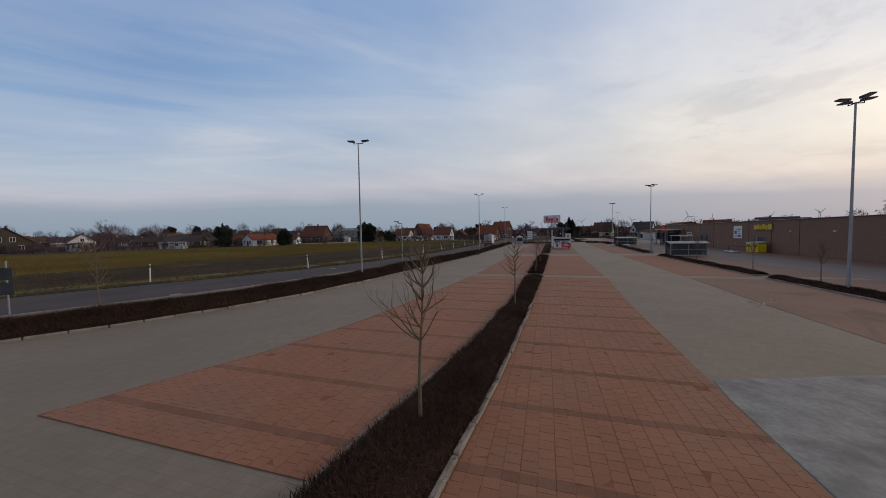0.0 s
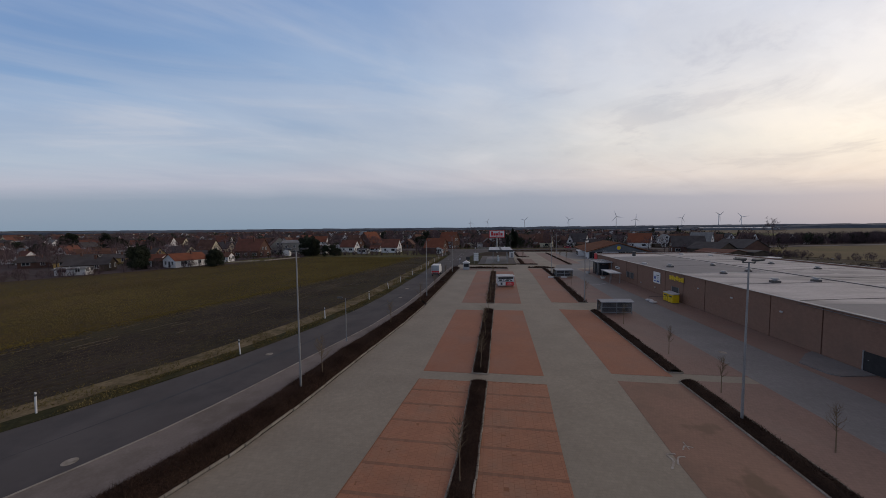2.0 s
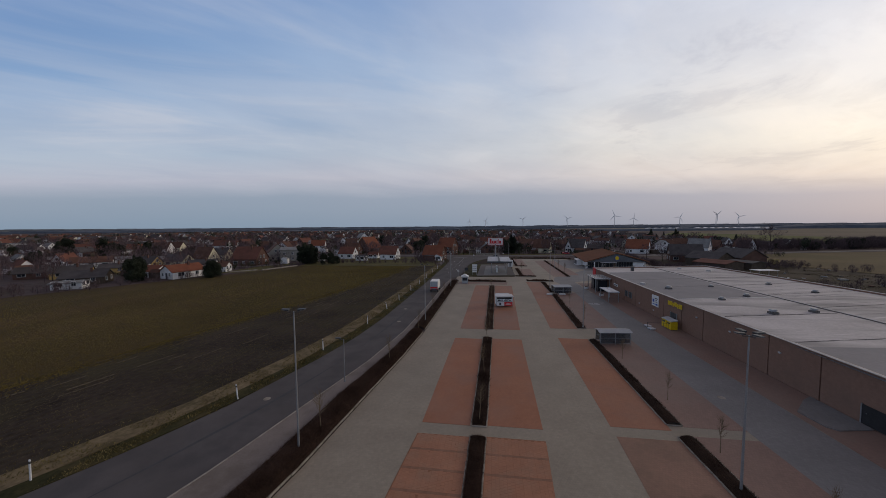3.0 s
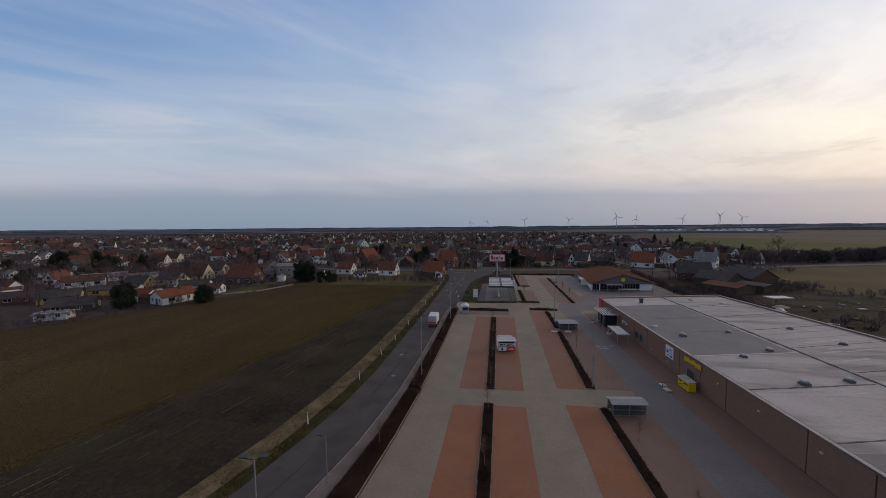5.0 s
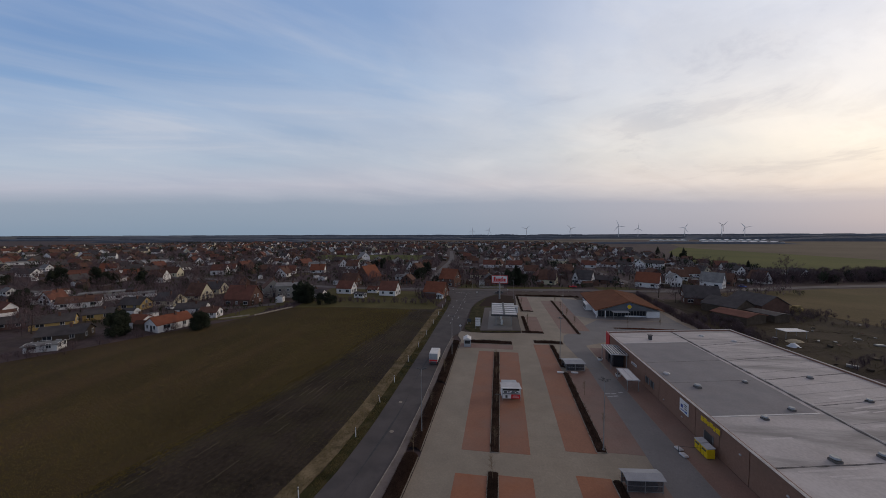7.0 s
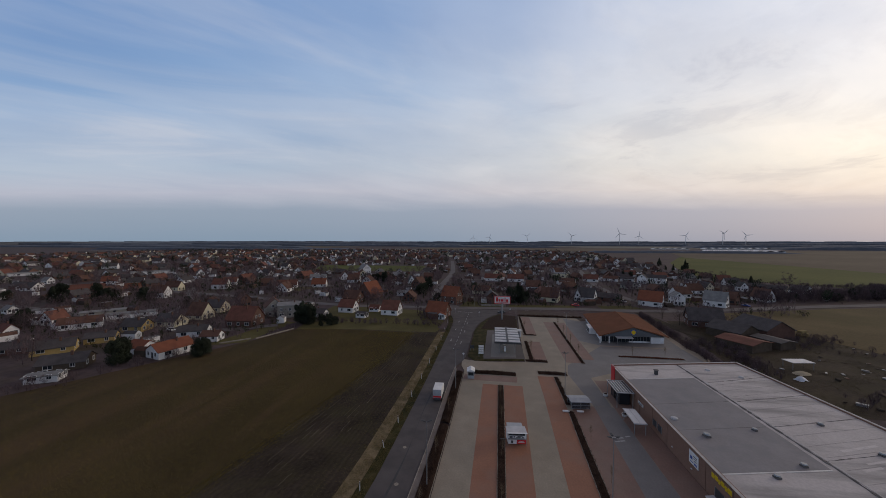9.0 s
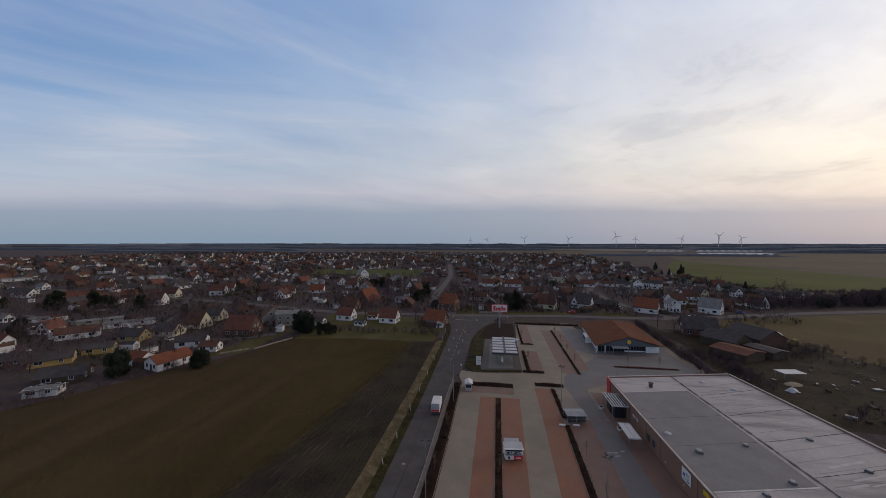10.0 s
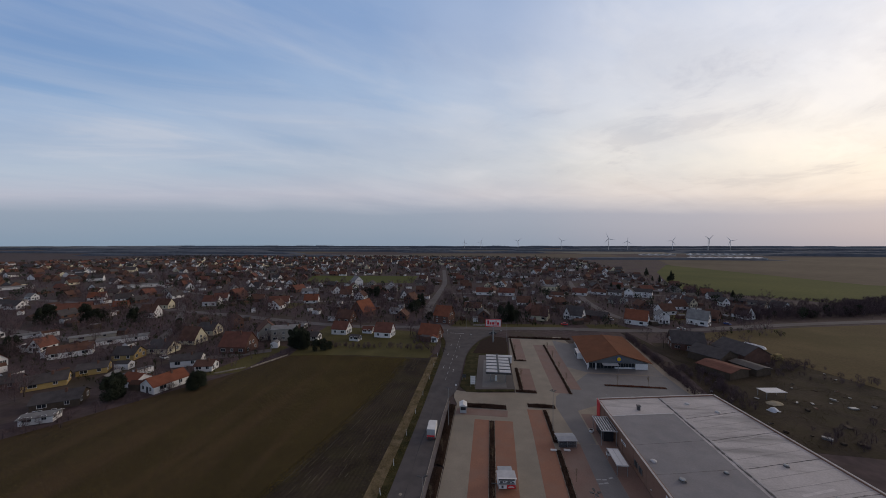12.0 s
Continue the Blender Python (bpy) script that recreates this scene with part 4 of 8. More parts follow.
# gas station island
sheet("lawn_station", [(-9.7, 121.8), (-7.2, 117.6), (2.5, 119.0), (8.8, 120), (9.0, 150), (10.3, 184), (1.5, 187.5), (-3.8, 178), (-7.0, 168), (-9.2, 155)], 0.05, M["verge"], "worn grass island round the filling station", "lawn", thick=0.1)
sheet("soil_station", [(-6.6, 157.5), (9.0, 158.5), (10.0, 183.6), (2, 186.5), (-3.4, 177)], 0.075, M["soil"], "dark mulched bed under the tall sign", "planting bed", thick=0.05)
sheet("pavement_station", [(-4.4, 119.8), (9.2, 121.5), (9.0, 156), (-3.8, 155)], 0.085, M["asphalt_old"], "grey concrete forecourt of the filling station", "pavement", thick=0.06)
sheet("pavement_station_slab", [(-2.0, 121.5), (6.4, 122.3), (6.6, 150), (-1.6, 149)], 0.095, M["cool_lane"], "pale concrete slab under the pumps", "pavement", thick=0.02)

# ---- the big shop ----
M["cap"] = material("weathered_coping", (0.33, 0.315, 0.30), (0.56, 0.54, 0.52), 0.8, 6.0, 0.7, 0.1)
SHOP_H = 4.8
NW, NE, SE, SW = Vector((31.3, 107.3)), Vector((66.5, 114.3)), Vector((77.0, 5)), Vector((33.4, 5))


def wall_run(name, a, b, h, thick, mat, label, panels=0, parent=None):
    """A straight wall from a to b with its outer face on that line (outside to the left), joints as recessed strips."""
    a, b = Vector(a), Vector(b)
    d = b - a
    ang = math.degrees(math.atan2(d.y, d.x))
    n = max(1, panels)
    for k in range(n):
        bm = bm_new()
        box(bm, d.length * k / n + (0.07 if k else 0), d.length * (k + 1) / n - (0.07 if k < n - 1 else 0), -thick, 0, 0, h)
        part("wall_panel", bm, mat, parent).matrix_basis = pose(a.x, a.y, 0, 0, 0, ang)
    bm = bm_new()
    box(bm, 0.02, d.length - 0.02, -thick + 0.02, -0.16, 0, h - 0.02)
    o = part(name, bm, mat, parent)
    o.matrix_basis = pose(a.x, a.y, 0, 0, 0, ang)
    return o


shop = thing("supermarket", pose(0, 0, 0), "large flat-roofed brown brick supermarket building", "building")
line = list(WALL_W)
for p, q in zip(line[:-1], line[1:]):
    wall_run("wall", p, q, SHOP_H, 0.4, M["brick_wall"], "", max(2, round((q[1] - p[1]) / 5.6)), shop)
wall_run("wall", NW, NE, SHOP_H, 0.4, M["brick_wall"], "", 5, shop)
wall_run("wall", NE, SE, SHOP_H, 0.4, M["brick_wall"], "", 12, shop)
wall_run("wall", SE, SW, SHOP_H, 0.4, M["brick_wall"], "", 5, shop)


def roof_plane(name, corners, z, mat, parent, thick=0.1):
    n = len(corners)
    vs = [(x, y, z) for x, y in corners] + [(x, y, z - thick) for x, y in corners]
    fs = [tuple(range(n)), tuple(range(2 * n - 1, n - 1, -1))] + [(i, i + n, (i + 1) % n + n, (i + 1) % n) for i in range(n)]
    bm = bm_new()
    q = [bm.verts.new(v) for v in vs]
    for f in fs:
        bm.faces.new([q[i] for i in f])
    bmesh.ops.recalc_face_normals(bm, faces=bm.faces)
    return part(name, bm, mat, parent)


inner = [(33.8, 5.4), (33.1, 32), (32.6, 50), (32.1, 72), (31.7, 107.0), (66.1, 113.9), (76.6, 5.4)]
roof_plane("roof", inner, SHOP_H - 0.25, M["roof_membrane"], shop).data.materials[0] = M["roof_membrane"]
# grey re-felted sheets
roof_plane("roof_sheet", [(32.4, 64.0), (49.4, 67.4), (48.8, 101.2), (31.9, 97.8)], SHOP_H - 0.235, M["roof_grey"], shop, 0.012)
roof_plane("roof_sheet", [(32.3, 40.5), (32.4, 32), (50.2, 33), (50.0, 42.0)], SHOP_H - 0.235, M["roof_grey"], shop, 0.012)
# seams
def strip(name, a, b, w, z, h, mat, parent):
    """A straight strip of felt or sheet; roof seams run uneven, wide and thin, in one piece."""
    a, b = Vector(a), Vector(b)
    d = b - a
    n = max(2, int(d.length / 0.7)) if mat is M["seam"] else 1
    rough = n > 1
    vs, fs, u, j = [], [], w, 0.0
    for k in range(n + 1):
        if rough:
            u = w * (RNG.uniform(0.12, 0.3) if RNG.random() < 0.35 else RNG.uniform(0.5, 1.25))
            j = 0.8 * j + RNG.normal(0, 0.025)
        x = d.length * k / n
        vs += [(x, j - u / 2, 0), (x, j - u / 2, h), (x, j + u / 2, h), (x, j + u / 2, 0)]
    for k in range(n):
        fs += [(4 * k + q, 4 * k + 4 + q, 4 * k + 5 + q, 4 * k + 1 + q) for q in range(3)]
    fs += [(0, 1, 2, 3), (4 * n + 3, 4 * n + 2, 4 * n + 1, 4 * n)]
    o = part(name, (vs, fs), mat, parent)
    o.matrix_basis = pose(a.x, a.y, z, 0, 0, math.degrees(math.atan2(d.y, d.x)))
    return o


strip("seam", (49.3, 110.3), (51.8, 6), 0.45, SHOP_H - 0.24, 0.06, M["seam"], shop)
strip("roof_cord", (49.75, 110.3), (52.25, 6), 0.10, SHOP_H - 0.24, 0.05, M["flashing"], shop)
for y in (14, 23, 32.5, 42, 52.6):
    strip("seam", (lerp_line(line, y) + 0.6, y), (50.0, y + 3.6), 0.19, SHOP_H - 0.233, 0.02, M["seam"], shop)
for y in (20.6, 30.4, 40.2, 50.0, 59.8, 69.6, 79.4, 89.2, 99.0):
    strip("seam", (50.6, y), (66.2 + (110 - y) * 0.094, y + 5.6), 0.19, SHOP_H - 0.24, 0.02, M["seam"], shop)
for y in (75.4, 85.2):
    strip("roof_joint", (lerp_line(line, y) + 0.7, y), (49.0, y + 3.7), 0.10, SHOP_H - 0.232, 0.012, M["seam"], shop)
strip("roof_flashing", (32.2, 98.0), (48.8, 101.4), 0.3, SHOP_H - 0.233, 0.03, M["flashing"], shop)
strip("roof_flashing", (32.5, 63.8), (49.4, 67.2), 0.28, SHOP_H - 0.233, 0.03, M["flashing"], shop)
for p, q in zip(line[:-1] + [tuple(NW), tuple(NE)], line[1:] + [tuple(NE), tuple(SE)]):
    strip("parapet_cap", p, q, 0.44, SHOP_H, 0.05, M["cap"], shop)
# pale worn streaks between the seams
M["pale_patch"] = material("worn_pale_membrane", (0.47, 0.44, 0.43), (0.62, 0.585, 0.57), 0.5, 6.0, 0.75, 0.1)
for k in range(26):
    x, y, w = RNG.uniform(51.5, 58), RNG.uniform(12, 102), RNG.uniform(0.15, 0.55)
    ln = RNG.uniform(3, 8.5)
    strip("roof_streak", (x, y + (x - 50.6) * 0.35), (x + ln, y + (x + ln - 50.6) * 0.35), w, SHOP_H - 0.249, 0.005, M["pale_patch"], shop)
for k in range(9):
    x, y, w = RNG.uniform(34.5, 40), RNG.uniform(14, 60), RNG.uniform(0.15, 0.45)
    ln = RNG.uniform(3, 8.5)
    strip("roof_streak", (x, y + (x - 33) * 0.22), (x + ln, y + (x + ln - 33) * 0.22), w, SHOP_H - 0.249, 0.005, M["pale_patch"], shop)
# faint ribs of the roof sheets
for k in range(32):
    y = 9 + k * 3.0
    strip("roof_rib", (51.4, y + 1.5), (67.2 + (100 - y) * 0.09, y + 7.2), 0.035, SHOP_H - 0.243, 0.012, M["roof_grey"], shop)


def roof_vent(x, y, s=1.0):
    s *= 0.78
    t = thing("roof_vent", pose(x, y, SHOP_H - 0.25, 0, 0, 10), "grey metal roof ventilator with a cap", "roof vent", "roof vents")
    bm = bm_new()
    box(bm, -0.55 * s, 0.55 * s, -0.55 * s, 0.55 * s, 0, 0.35 * s, bevel=0.03)
    part("kerb_box", bm, M["seam"], t)
    bm = bm_new()
    tube(bm, (0, 0, 0.3 * s), (0, 0, 0.62 * s), 0.32 * s, 0.32 * s, 12)
    part("stack", bm, M["steel"], t)
    bm = bm_new()
    tube(bm, (0, 0, 0.55 * s), (0, 0, 0.78 * s), 0.62 * s, 0.5 * s, 14)
    part("cap", bm, M["steel"], t, smooth=False)
    return t


for x, y, s in ((36.2, 74.0, 1.1), (46.0, 77.4, 0.8), (39.9, 64.2, 0.9), (46.0, 67.6, 0.9), (40.9, 55.0, 1.1), (47.4, 56.6, 1.0), (59.5, 81.2, 0.9), (60.8, 72.4, 0.9), (59.5, 44.0, 1.0), (43.5, 36.0, 1.0), (60.2, 57, 0.9), (44, 24, 1.0)):
    roof_vent(x, y, s)


def skylight(x, y, r=0.6):
    t = thing("roof_hatch", pose(x, y, SHOP_H - 0.25), "low round white roof light dome", "roof light", "roof lights")
    bm = bm_new()
    tube(bm, (0, 0, 0), (0, 0, 0.22), r, r, 16)
    part("upstand", bm, M["flashing"], t)
    bm = bm_new()
    bmesh.ops.create_uvsphere(bm, u_segments=16, v_segments=8, radius=r * 0.93, matrix=Matrix.Translation((0, 0, 0.2)) @ Matrix.Diagonal((1, 1, 0.35, 1)))
    part("dome", bm, M["roof_sheet"], t, smooth=True)


for x, y in ((55.4, 107.4), (60.8, 103.4), (33.7, 79.6)):
    skylight(x, y)
t = thing("chimney_stack", pose(40.4, 102.2, SHOP_H - 0.25), "short dark square flue on the roof", "flue")
bm = bm_new()
box(bm, -0.35, 0.35, -0.35, 0.35, 0, 1.1, bevel=0.02)
part("shaft", bm, M["dark_steel"], t)
bm = bm_new()
box(bm, -0.5, 0.5, -0.5, 0.5, 1.1, 1.25, bevel=0.02)
part("cap", bm, M["seam"], t)
# ladder hoop at the roof's corner
t = thing("roof_ladder_hoop", pose(34.5, 108.3, SHOP_H - 1.2), "bent steel ladder rails rising over the roof edge", "ladder")
for dx in (-0.3, 0.3):
    bm = bm_new()
    last = None
    for k in range(9):
        a = math.pi * k / 8
        p = Vector((dx, 0.5 * math.cos(a), 1.6 + 0.5 * math.sin(a)))
        if last is not None:
            tube(bm, last, p, 0.035, 0.035, 6)
        last = p
    tube(bm, (dx, 0.5, 0), (dx, 0.5, 1.6), 0.035, 0.035, 6)
    part("rail", bm, M["steel"], t)


def on_wall(y, dx=0.0):
    """Pose on the shop's west wall at y, local x to the north along the wall, local -y outwards (to the west)."""
    x, x2 = lerp_line(line, y), lerp_line(line, y + 1)
    return pose(x - dx, y, 0, 0, 0, math.degrees(math.atan2(1, x2 - x)))


# wall signs: local x north, local y outwards
def panel_sign(y, w, z0, z1, back, label):
    t = thing("wall_sign", on_wall(y, 0.06), label, "sign")
    bm = bm_new()
    box(bm, -w / 2, w / 2, -0.02, 0.06, z0, z1, bevel=0.01)
    part("board", bm, back, t)
    return t


def bars(t, rows, mat, name="lettering", depth=0.075):
    for x0, x1, z0, z1 in rows:
        bm = bm_new()
        box(bm, min(x0, x1), max(x0, x1), 0.03, depth, z0, z1, bevel=0.01)
        part(name, bm, mat, t)


t = panel_sign(69.4, 2.5, 2.0, 4.1, M["white"], "white square advertising board with blue marks on brick wall")
bars(t, [(-0.9, -0.2, 2.25, 2.55), (0.0, 0.9, 2.3, 2.45), (0.3, 0.9, 2.75, 3.3)], M["blue"], "blue_mark")
bars(t, [(-0.9, 0.1, 3.45, 3.6), (-0.7, 0.0, 3.15, 3.25), (-0.8, -0.1, 2.8, 2.9)], M["dark_steel"], "dark_mark")
t = panel_sign(62.8, 4.4, 3.3, 4.35, M["brick_wall"], "yellow logo lettering as plain shapes on brick wall")
bars(t, [(-2.1, -1.3, 3.45, 4.2), (-1.1, -0.75, 3.4, 4.1), (-0.6, 0.1, 3.55, 4.25), (0.3, 0.6, 3.4, 4.05), (0.75, 1.4, 3.5, 4.2), (1.55, 2.1, 3.42, 4.15), (-2.1, 2.1, 3.72, 3.9)], M["yellow"], "letter_shape", 0.12)

# service door and vents in the wall
def wall_door(y, w, h, label, z0=0.0, leaf=None):
    t = thing("service_door", on_wall(y, 0.03), label, "door", "service doors")
    bm = bm_new()
    box(bm, -w / 2, w / 2, -0.02, 0.05, z0, z0 + h, bevel=0.01)
    part("leaf", bm, leaf or M["dark_steel"], t)
    for sx in (-1, 1):
        bm = bm_new()
        box(bm, sx * w / 2 - 0.05, sx * w / 2 + 0.05, -0.02, 0.08, z0, z0 + h + 0.06, bevel=0.01)
        part("jamb", bm, M["steel"], t)
    bm = bm_new()
    tube(bm, (w * 0.32, 0.05, z0 + 1.02), (w * 0.32 - 0.14, 0.10, z0 + 1.02), 0.016, 0.016, 8)
    part("handle", bm, M["steel"], t)


wall_door(63.2, 2.0, 2.3, "dark double service door in brick wall")
wall_door(80.5, 1.4, 1.3, "dark barred window in brick wall", 1.2), wall_door(82.6, 1.4, 1.3, "dark barred window in brick wall", 1.2)
wall_door(33.3, 2.0, 1.7, "dark loading gate in brick wall", 0.09, M["black"])
t = panel_sign(89.0, 2.6, 2.4, 2.95, M["white"], "small white sign on brick wall")
bars(t, [(-1.0, 0.9, 2.55, 2.78)], M["dark_steel"], "letter_bar")
for y in (42.5, 50, 57, 70, 76):
    t = thing("wall_lamp", on_wall(y, 0.0), "small pale wall lamp on brick wall", "lamp", "wall lamps")
    bm = bm_new()
    box(bm, -0.16, 0.16, -0.02, 0.14, 3.1 if y < 60 else 1.0, 3.28 if y < 60 else 1.16, bevel=0.02)
    part("housing", bm, M["flashing"], t)


# yellow containers at the wall
def clothes_bin(x, y, a):
    t = thing("donation_container", pose(x, y, 0.01, 0, 0, a), "yellow metal donation container with grey lid", "container", "yellow containers")
    t.matrix_basis = t.matrix_basis @ Matrix.Diagonal((0.88, 0.88, 0.95, 1))
    bm = bm_new()
    box(bm, -0.72, 0.72, -0.62, 0.62, 0.06, 1.45, bevel=0.04)
    part("body", bm, M["yellow"], t)
    bm = bm_new()
    vs = box(bm, -0.76, 0.76, -0.68, 0.66, 1.45, 1.60, bevel=0.03)
    for v in vs:
        if v.is_valid and v.co.y > 0.4:
            v.co.z += 0.16
    part("lid", bm, M["roof_sheet"], t)
    bm = bm_new()
    box(bm, -0.45, 0.45, -0.68, -0.60, 1.0, 1.25, bevel=0.02)
    part("flap", bm, M["dark_steel"], t)
    bm = bm_new()
    box(bm, -0.02, 0.02, -0.645, -0.60, 0.1, 0.95)
    part("door_seam", bm, M["dark_steel"], t)
    for sx in (-0.6, 0.6):
        bm = bm_new()
        box(bm, sx - 0.06, sx + 0.06, -0.55, 0.55, 0.0, 0.07)
        part("skid", bm, M["dark_steel"], t)


clothes_bin(30.55, 62.6, -86), clothes_bin(30.6, 61.1, -86)
for x, y in ((27.4, 62.3), (27.3, 60.8)):
    t = thing("concrete_stop", pose(x, y, 0.01, 0, 0, 14), "pale concrete parking stop block", "parking stop", "parking stops")
    bm = bm_new()
    box(bm, -0.42, 0.42, -0.55, 0.55, 0, 0.28, bevel=0.10)
    part("block", bm, M["flashing"], t)
# thin chain rail by the containers
t = thing("barrier_rail", pose(28.6, 61.6, 0.0, 0, 0, 0), "low dark barrier rail beside containers", "rail")
for dx in (-1.6, 1.6):
    bm = bm_new()
    tube(bm, (dx, 0, 0), (dx, 0, 1.0), 0.04, 0.04, 8)
    part("post", bm, M["dark_steel"], t)
bm = bm_new()
tube(bm, (-1.6, 0, 0.9), (1.6, 0, 0.9), 0.03, 0.03, 8)
part("bar", bm, M["dark_steel"], t)

# glazed entrance canopies
def canopy(x, y, w, d, h, bays, label):
    t = thing("entrance_canopy", pose(x, y, 0), label, "canopy", "entrance canopies")
    for k in range(bays + 1):
        bm = bm_new()
        u = w * k / bays
        box(bm, u - 0.06, u + 0.06, 0, d, h - 0.12, h + 0.02)
        part("rafter", bm, M["flashing"], t)
    for k in range(bays):
        bm = bm_new()
        box(bm, w * k / bays + 0.07, w * (k + 1) / bays - 0.07, 0.07, d - 0.07, h - 0.04, h - 0.01)
        part("pane", bm, M["clear_panel"] if bays > 3 else M["white"], t)
    for yy in (0, d):
        bm = bm_new()
        box(bm, -0.08, w + 0.08, yy - 0.07, yy + 0.07, h - 0.2, h + 0.04, bevel=0.02)
        part("beam", bm, M["flashing"], t)
    for ux, uy in ((0.15, 0.2), (0.15, d - 0.2), (w - 0.15, 0.2), (w - 0.15, d - 0.2)):
        bm = bm_new()
        tube(bm, (ux, uy, 0), (ux, uy, h - 0.15), 0.08, 0.08, 10)
        part("post", bm, M["steel"], t)
    return t


t = canopy(27.4, 91.8, 3.75, 7.0, 3.8, 6, "glazed entrance canopy on steel posts at the brick wall")
t = canopy(27.0, 80.9, 2.4, 6.0, 2.4, 2, "white panelled trolley canopy at the brick wall")
# glazed porch under the big canopy
t = thing("entrance_porch", pose(28.6, 93.8, 0), "dark glazed entrance porch with dark frame", "porch")
for x0, x1, y0, y1 in ((0, 2.35, 0, 0.08), (0, 2.35, 5.2, 5.28), (0, 0.08, 0.08, 2.0), (0, 0.08, 3.3, 5.2)):
    bm = bm_new()
    box(bm, x0, x1, y0, y1, 0.1, 2.9)
    part("pane", bm, M["glass"], t)
for x0, y0 in ((-0.04, -0.04), (-0.04, 2.0), (-0.04, 3.2), (-0.04, 5.2)):
    bm = bm_new()
    box(bm, x0, x0 + 0.14, y0, y0 + 0.14, 0, 3.0, bevel=0.01)
    part("frame_post", bm, M["dark_steel"], t)
bm = bm_new()
box(bm, -0.06, 2.35, -0.06, 5.36, 3.0, 3.3, bevel=0.02)
part("fascia", bm, M["dark_steel"], t)
# red corner panel
bm = bm_new()
box(bm, 0, 0.12, 2.4, 5.0, 0.0, 5.0, bevel=0.02)
o = part("wall_panel", bm, M["red"])
o.matrix_basis = pose(31.16, 102.2, 0, 0, 0, 0)
tagged(o, "red fascia panel on the corner of the brick building", "panel")

# ---- store with the hipped roof ----
def hipped_store():
    x0, x1, y0, y1, e, r = 38.6, 63.8, 143.2, 178.0, 2.9, 6.4
    t = thing("discount_store", pose(0, 0, 0), "low store with a large orange-brown tiled roof", "building")
    bm = bm_new()
    box(bm, x0 + 1.2, x1 - 1.2, y0 + 2.2, y1 - 1.2, 0, e)
    part("wall", bm, WALLS["white"], t, "white rendered wall")
    xm = (x0 + x1) / 2
    # roof: gable to the south, hip to the north
    V = [(x0, y0, e), (x1, y0, e), (x1, y1, e), (x0, y1, e), (xm, y0 + 0.2, r), (xm, y1 - 9, r)]
    lo = [(x, y, z - 0.25) for x, y, z in V]
    for f, nm in (((0, 4, 5, 3), "west"), ((1, 2, 5, 4), "east"), ((2, 3, 5), "north")):
        vs = [V[i] for i in f] + [lo[i] for i in f]
        n = len(f)
        fs = [tuple(range(n)), tuple(range(2 * n - 1, n - 1, -1))] + [(i, i + n, (i + 1) % n + n, (i + 1) % n) for i in range(n)]
        bm = bm_new()
        q = [bm.verts.new(v) for v in vs]
        for ff in fs:
            bm.faces.new([q[i] for i in ff])
        bmesh.ops.recalc_face_normals(bm, faces=bm.faces)
        part("roof_slope", bm, M["store_roof"], t)
    # tile courses as real battened rows on the two long slopes
    for sx in (-1, 1):
        for k in range(1, 26):
            u = k / 26
            xa = xm + sx * (x1 - xm) * u
            za = r + (e - r) * u
            ya = y1 - 9 + 9 * u
            bm = bm_new()
            box(bm, xa - 0.04, xa + 0.04, y0 + 0.02, ya - 0.02, za + 0.0, za + 0.05)
            part("tile_course", bm, M["store_roof"], t)
    bm = bm_new()
    tube(bm, (xm, y0, r + 0.02), (xm, y1 - 9, r + 0.02), 0.14, 0.14, 8)
    part("ridge", bm, M["store_roof"], t)
    # south gable, grey, set back
    bm = bm_new()
    q = [bm.verts.new(v) for v in ((x0 + 1.2, y0 + 0.5, e - 0.3), (x1 - 1.2, y0 + 0.5, e - 0.3), (xm, y0 + 0.5, r - 0.35))]
    f = bm.faces.new(q)
    ex = bmesh.ops.extrude_face_region(bm, geom=[f])
    bmesh.ops.translate(bm, vec=(0, 0.3, 0), verts=[v for v in ex["geom"] if isinstance(v, bmesh.types.BMVert)])
    bmesh.ops.recalc_face_normals(bm, faces=bm.faces)
    part("gable", bm, M["gable_grey"], t, "grey gable cladding")
    # shop front
    for k in range(8):
        bm = bm_new()
        a = xm - 1 + k * 1.05
        box(bm, a + 0.05, a + 1.0, y0 + 1.98, y0 + 2.16, 0.5, 2.6)
        part("pane", bm, M["glass"], t)
    bm = bm_new()
    box(bm, x1 - 6.0, x1 - 1.2, y0 + 1.2, y0 + 2.15, 0, 2.6)
    part("side_bay", bm, WALLS["white"], t)
    bm = bm_new()
    box(bm, x0 + 6, x0 + 12, y0 - 2.0, y0 + 2.0, 2.55, 2.75, bevel=0.02)
    part("canopy", bm, M["shed_panel"], t)
    for ax in (x0 + 6.3, x0 + 11.7):
        bm = bm_new()
        tube(bm, (ax, y0 - 1.7, 0), (ax, y0 - 1.7, 2.56), 0.07, 0.07, 8)
        part("canopy_post", bm, M["steel"], t)
    for ax in (x0 + 0.5, x0 + 3.8):
        bm = bm_new()
        box(bm, ax - 0.15, ax + 0.15, y0 + 0.4, y0 + 0.7, 0, e - 0.2)
        part("pillar", bm, WALLS["white"], t)
    # glazed entrance front under the overhanging roof; dark panes also imitate porch shade
    for k in range(7):
        bm = bm_new()
        a = x0 + 1.5 + k * 1.45
        box(bm, a, a + 1.35, y0 + 1.98, y0 + 2.16, 0.1, 2.55)
        part("front_pane", bm, M["glass"], t)
    bm = bm_new()
    box(bm, xm - 1.2, x1 - 6.05, y0 + 1.9, y0 + 2.14, 0.0, 0.48)
    part("plinth", bm, WALLS["white"], t)
    # white glazed entrance box on the west side
    bm = bm_new()
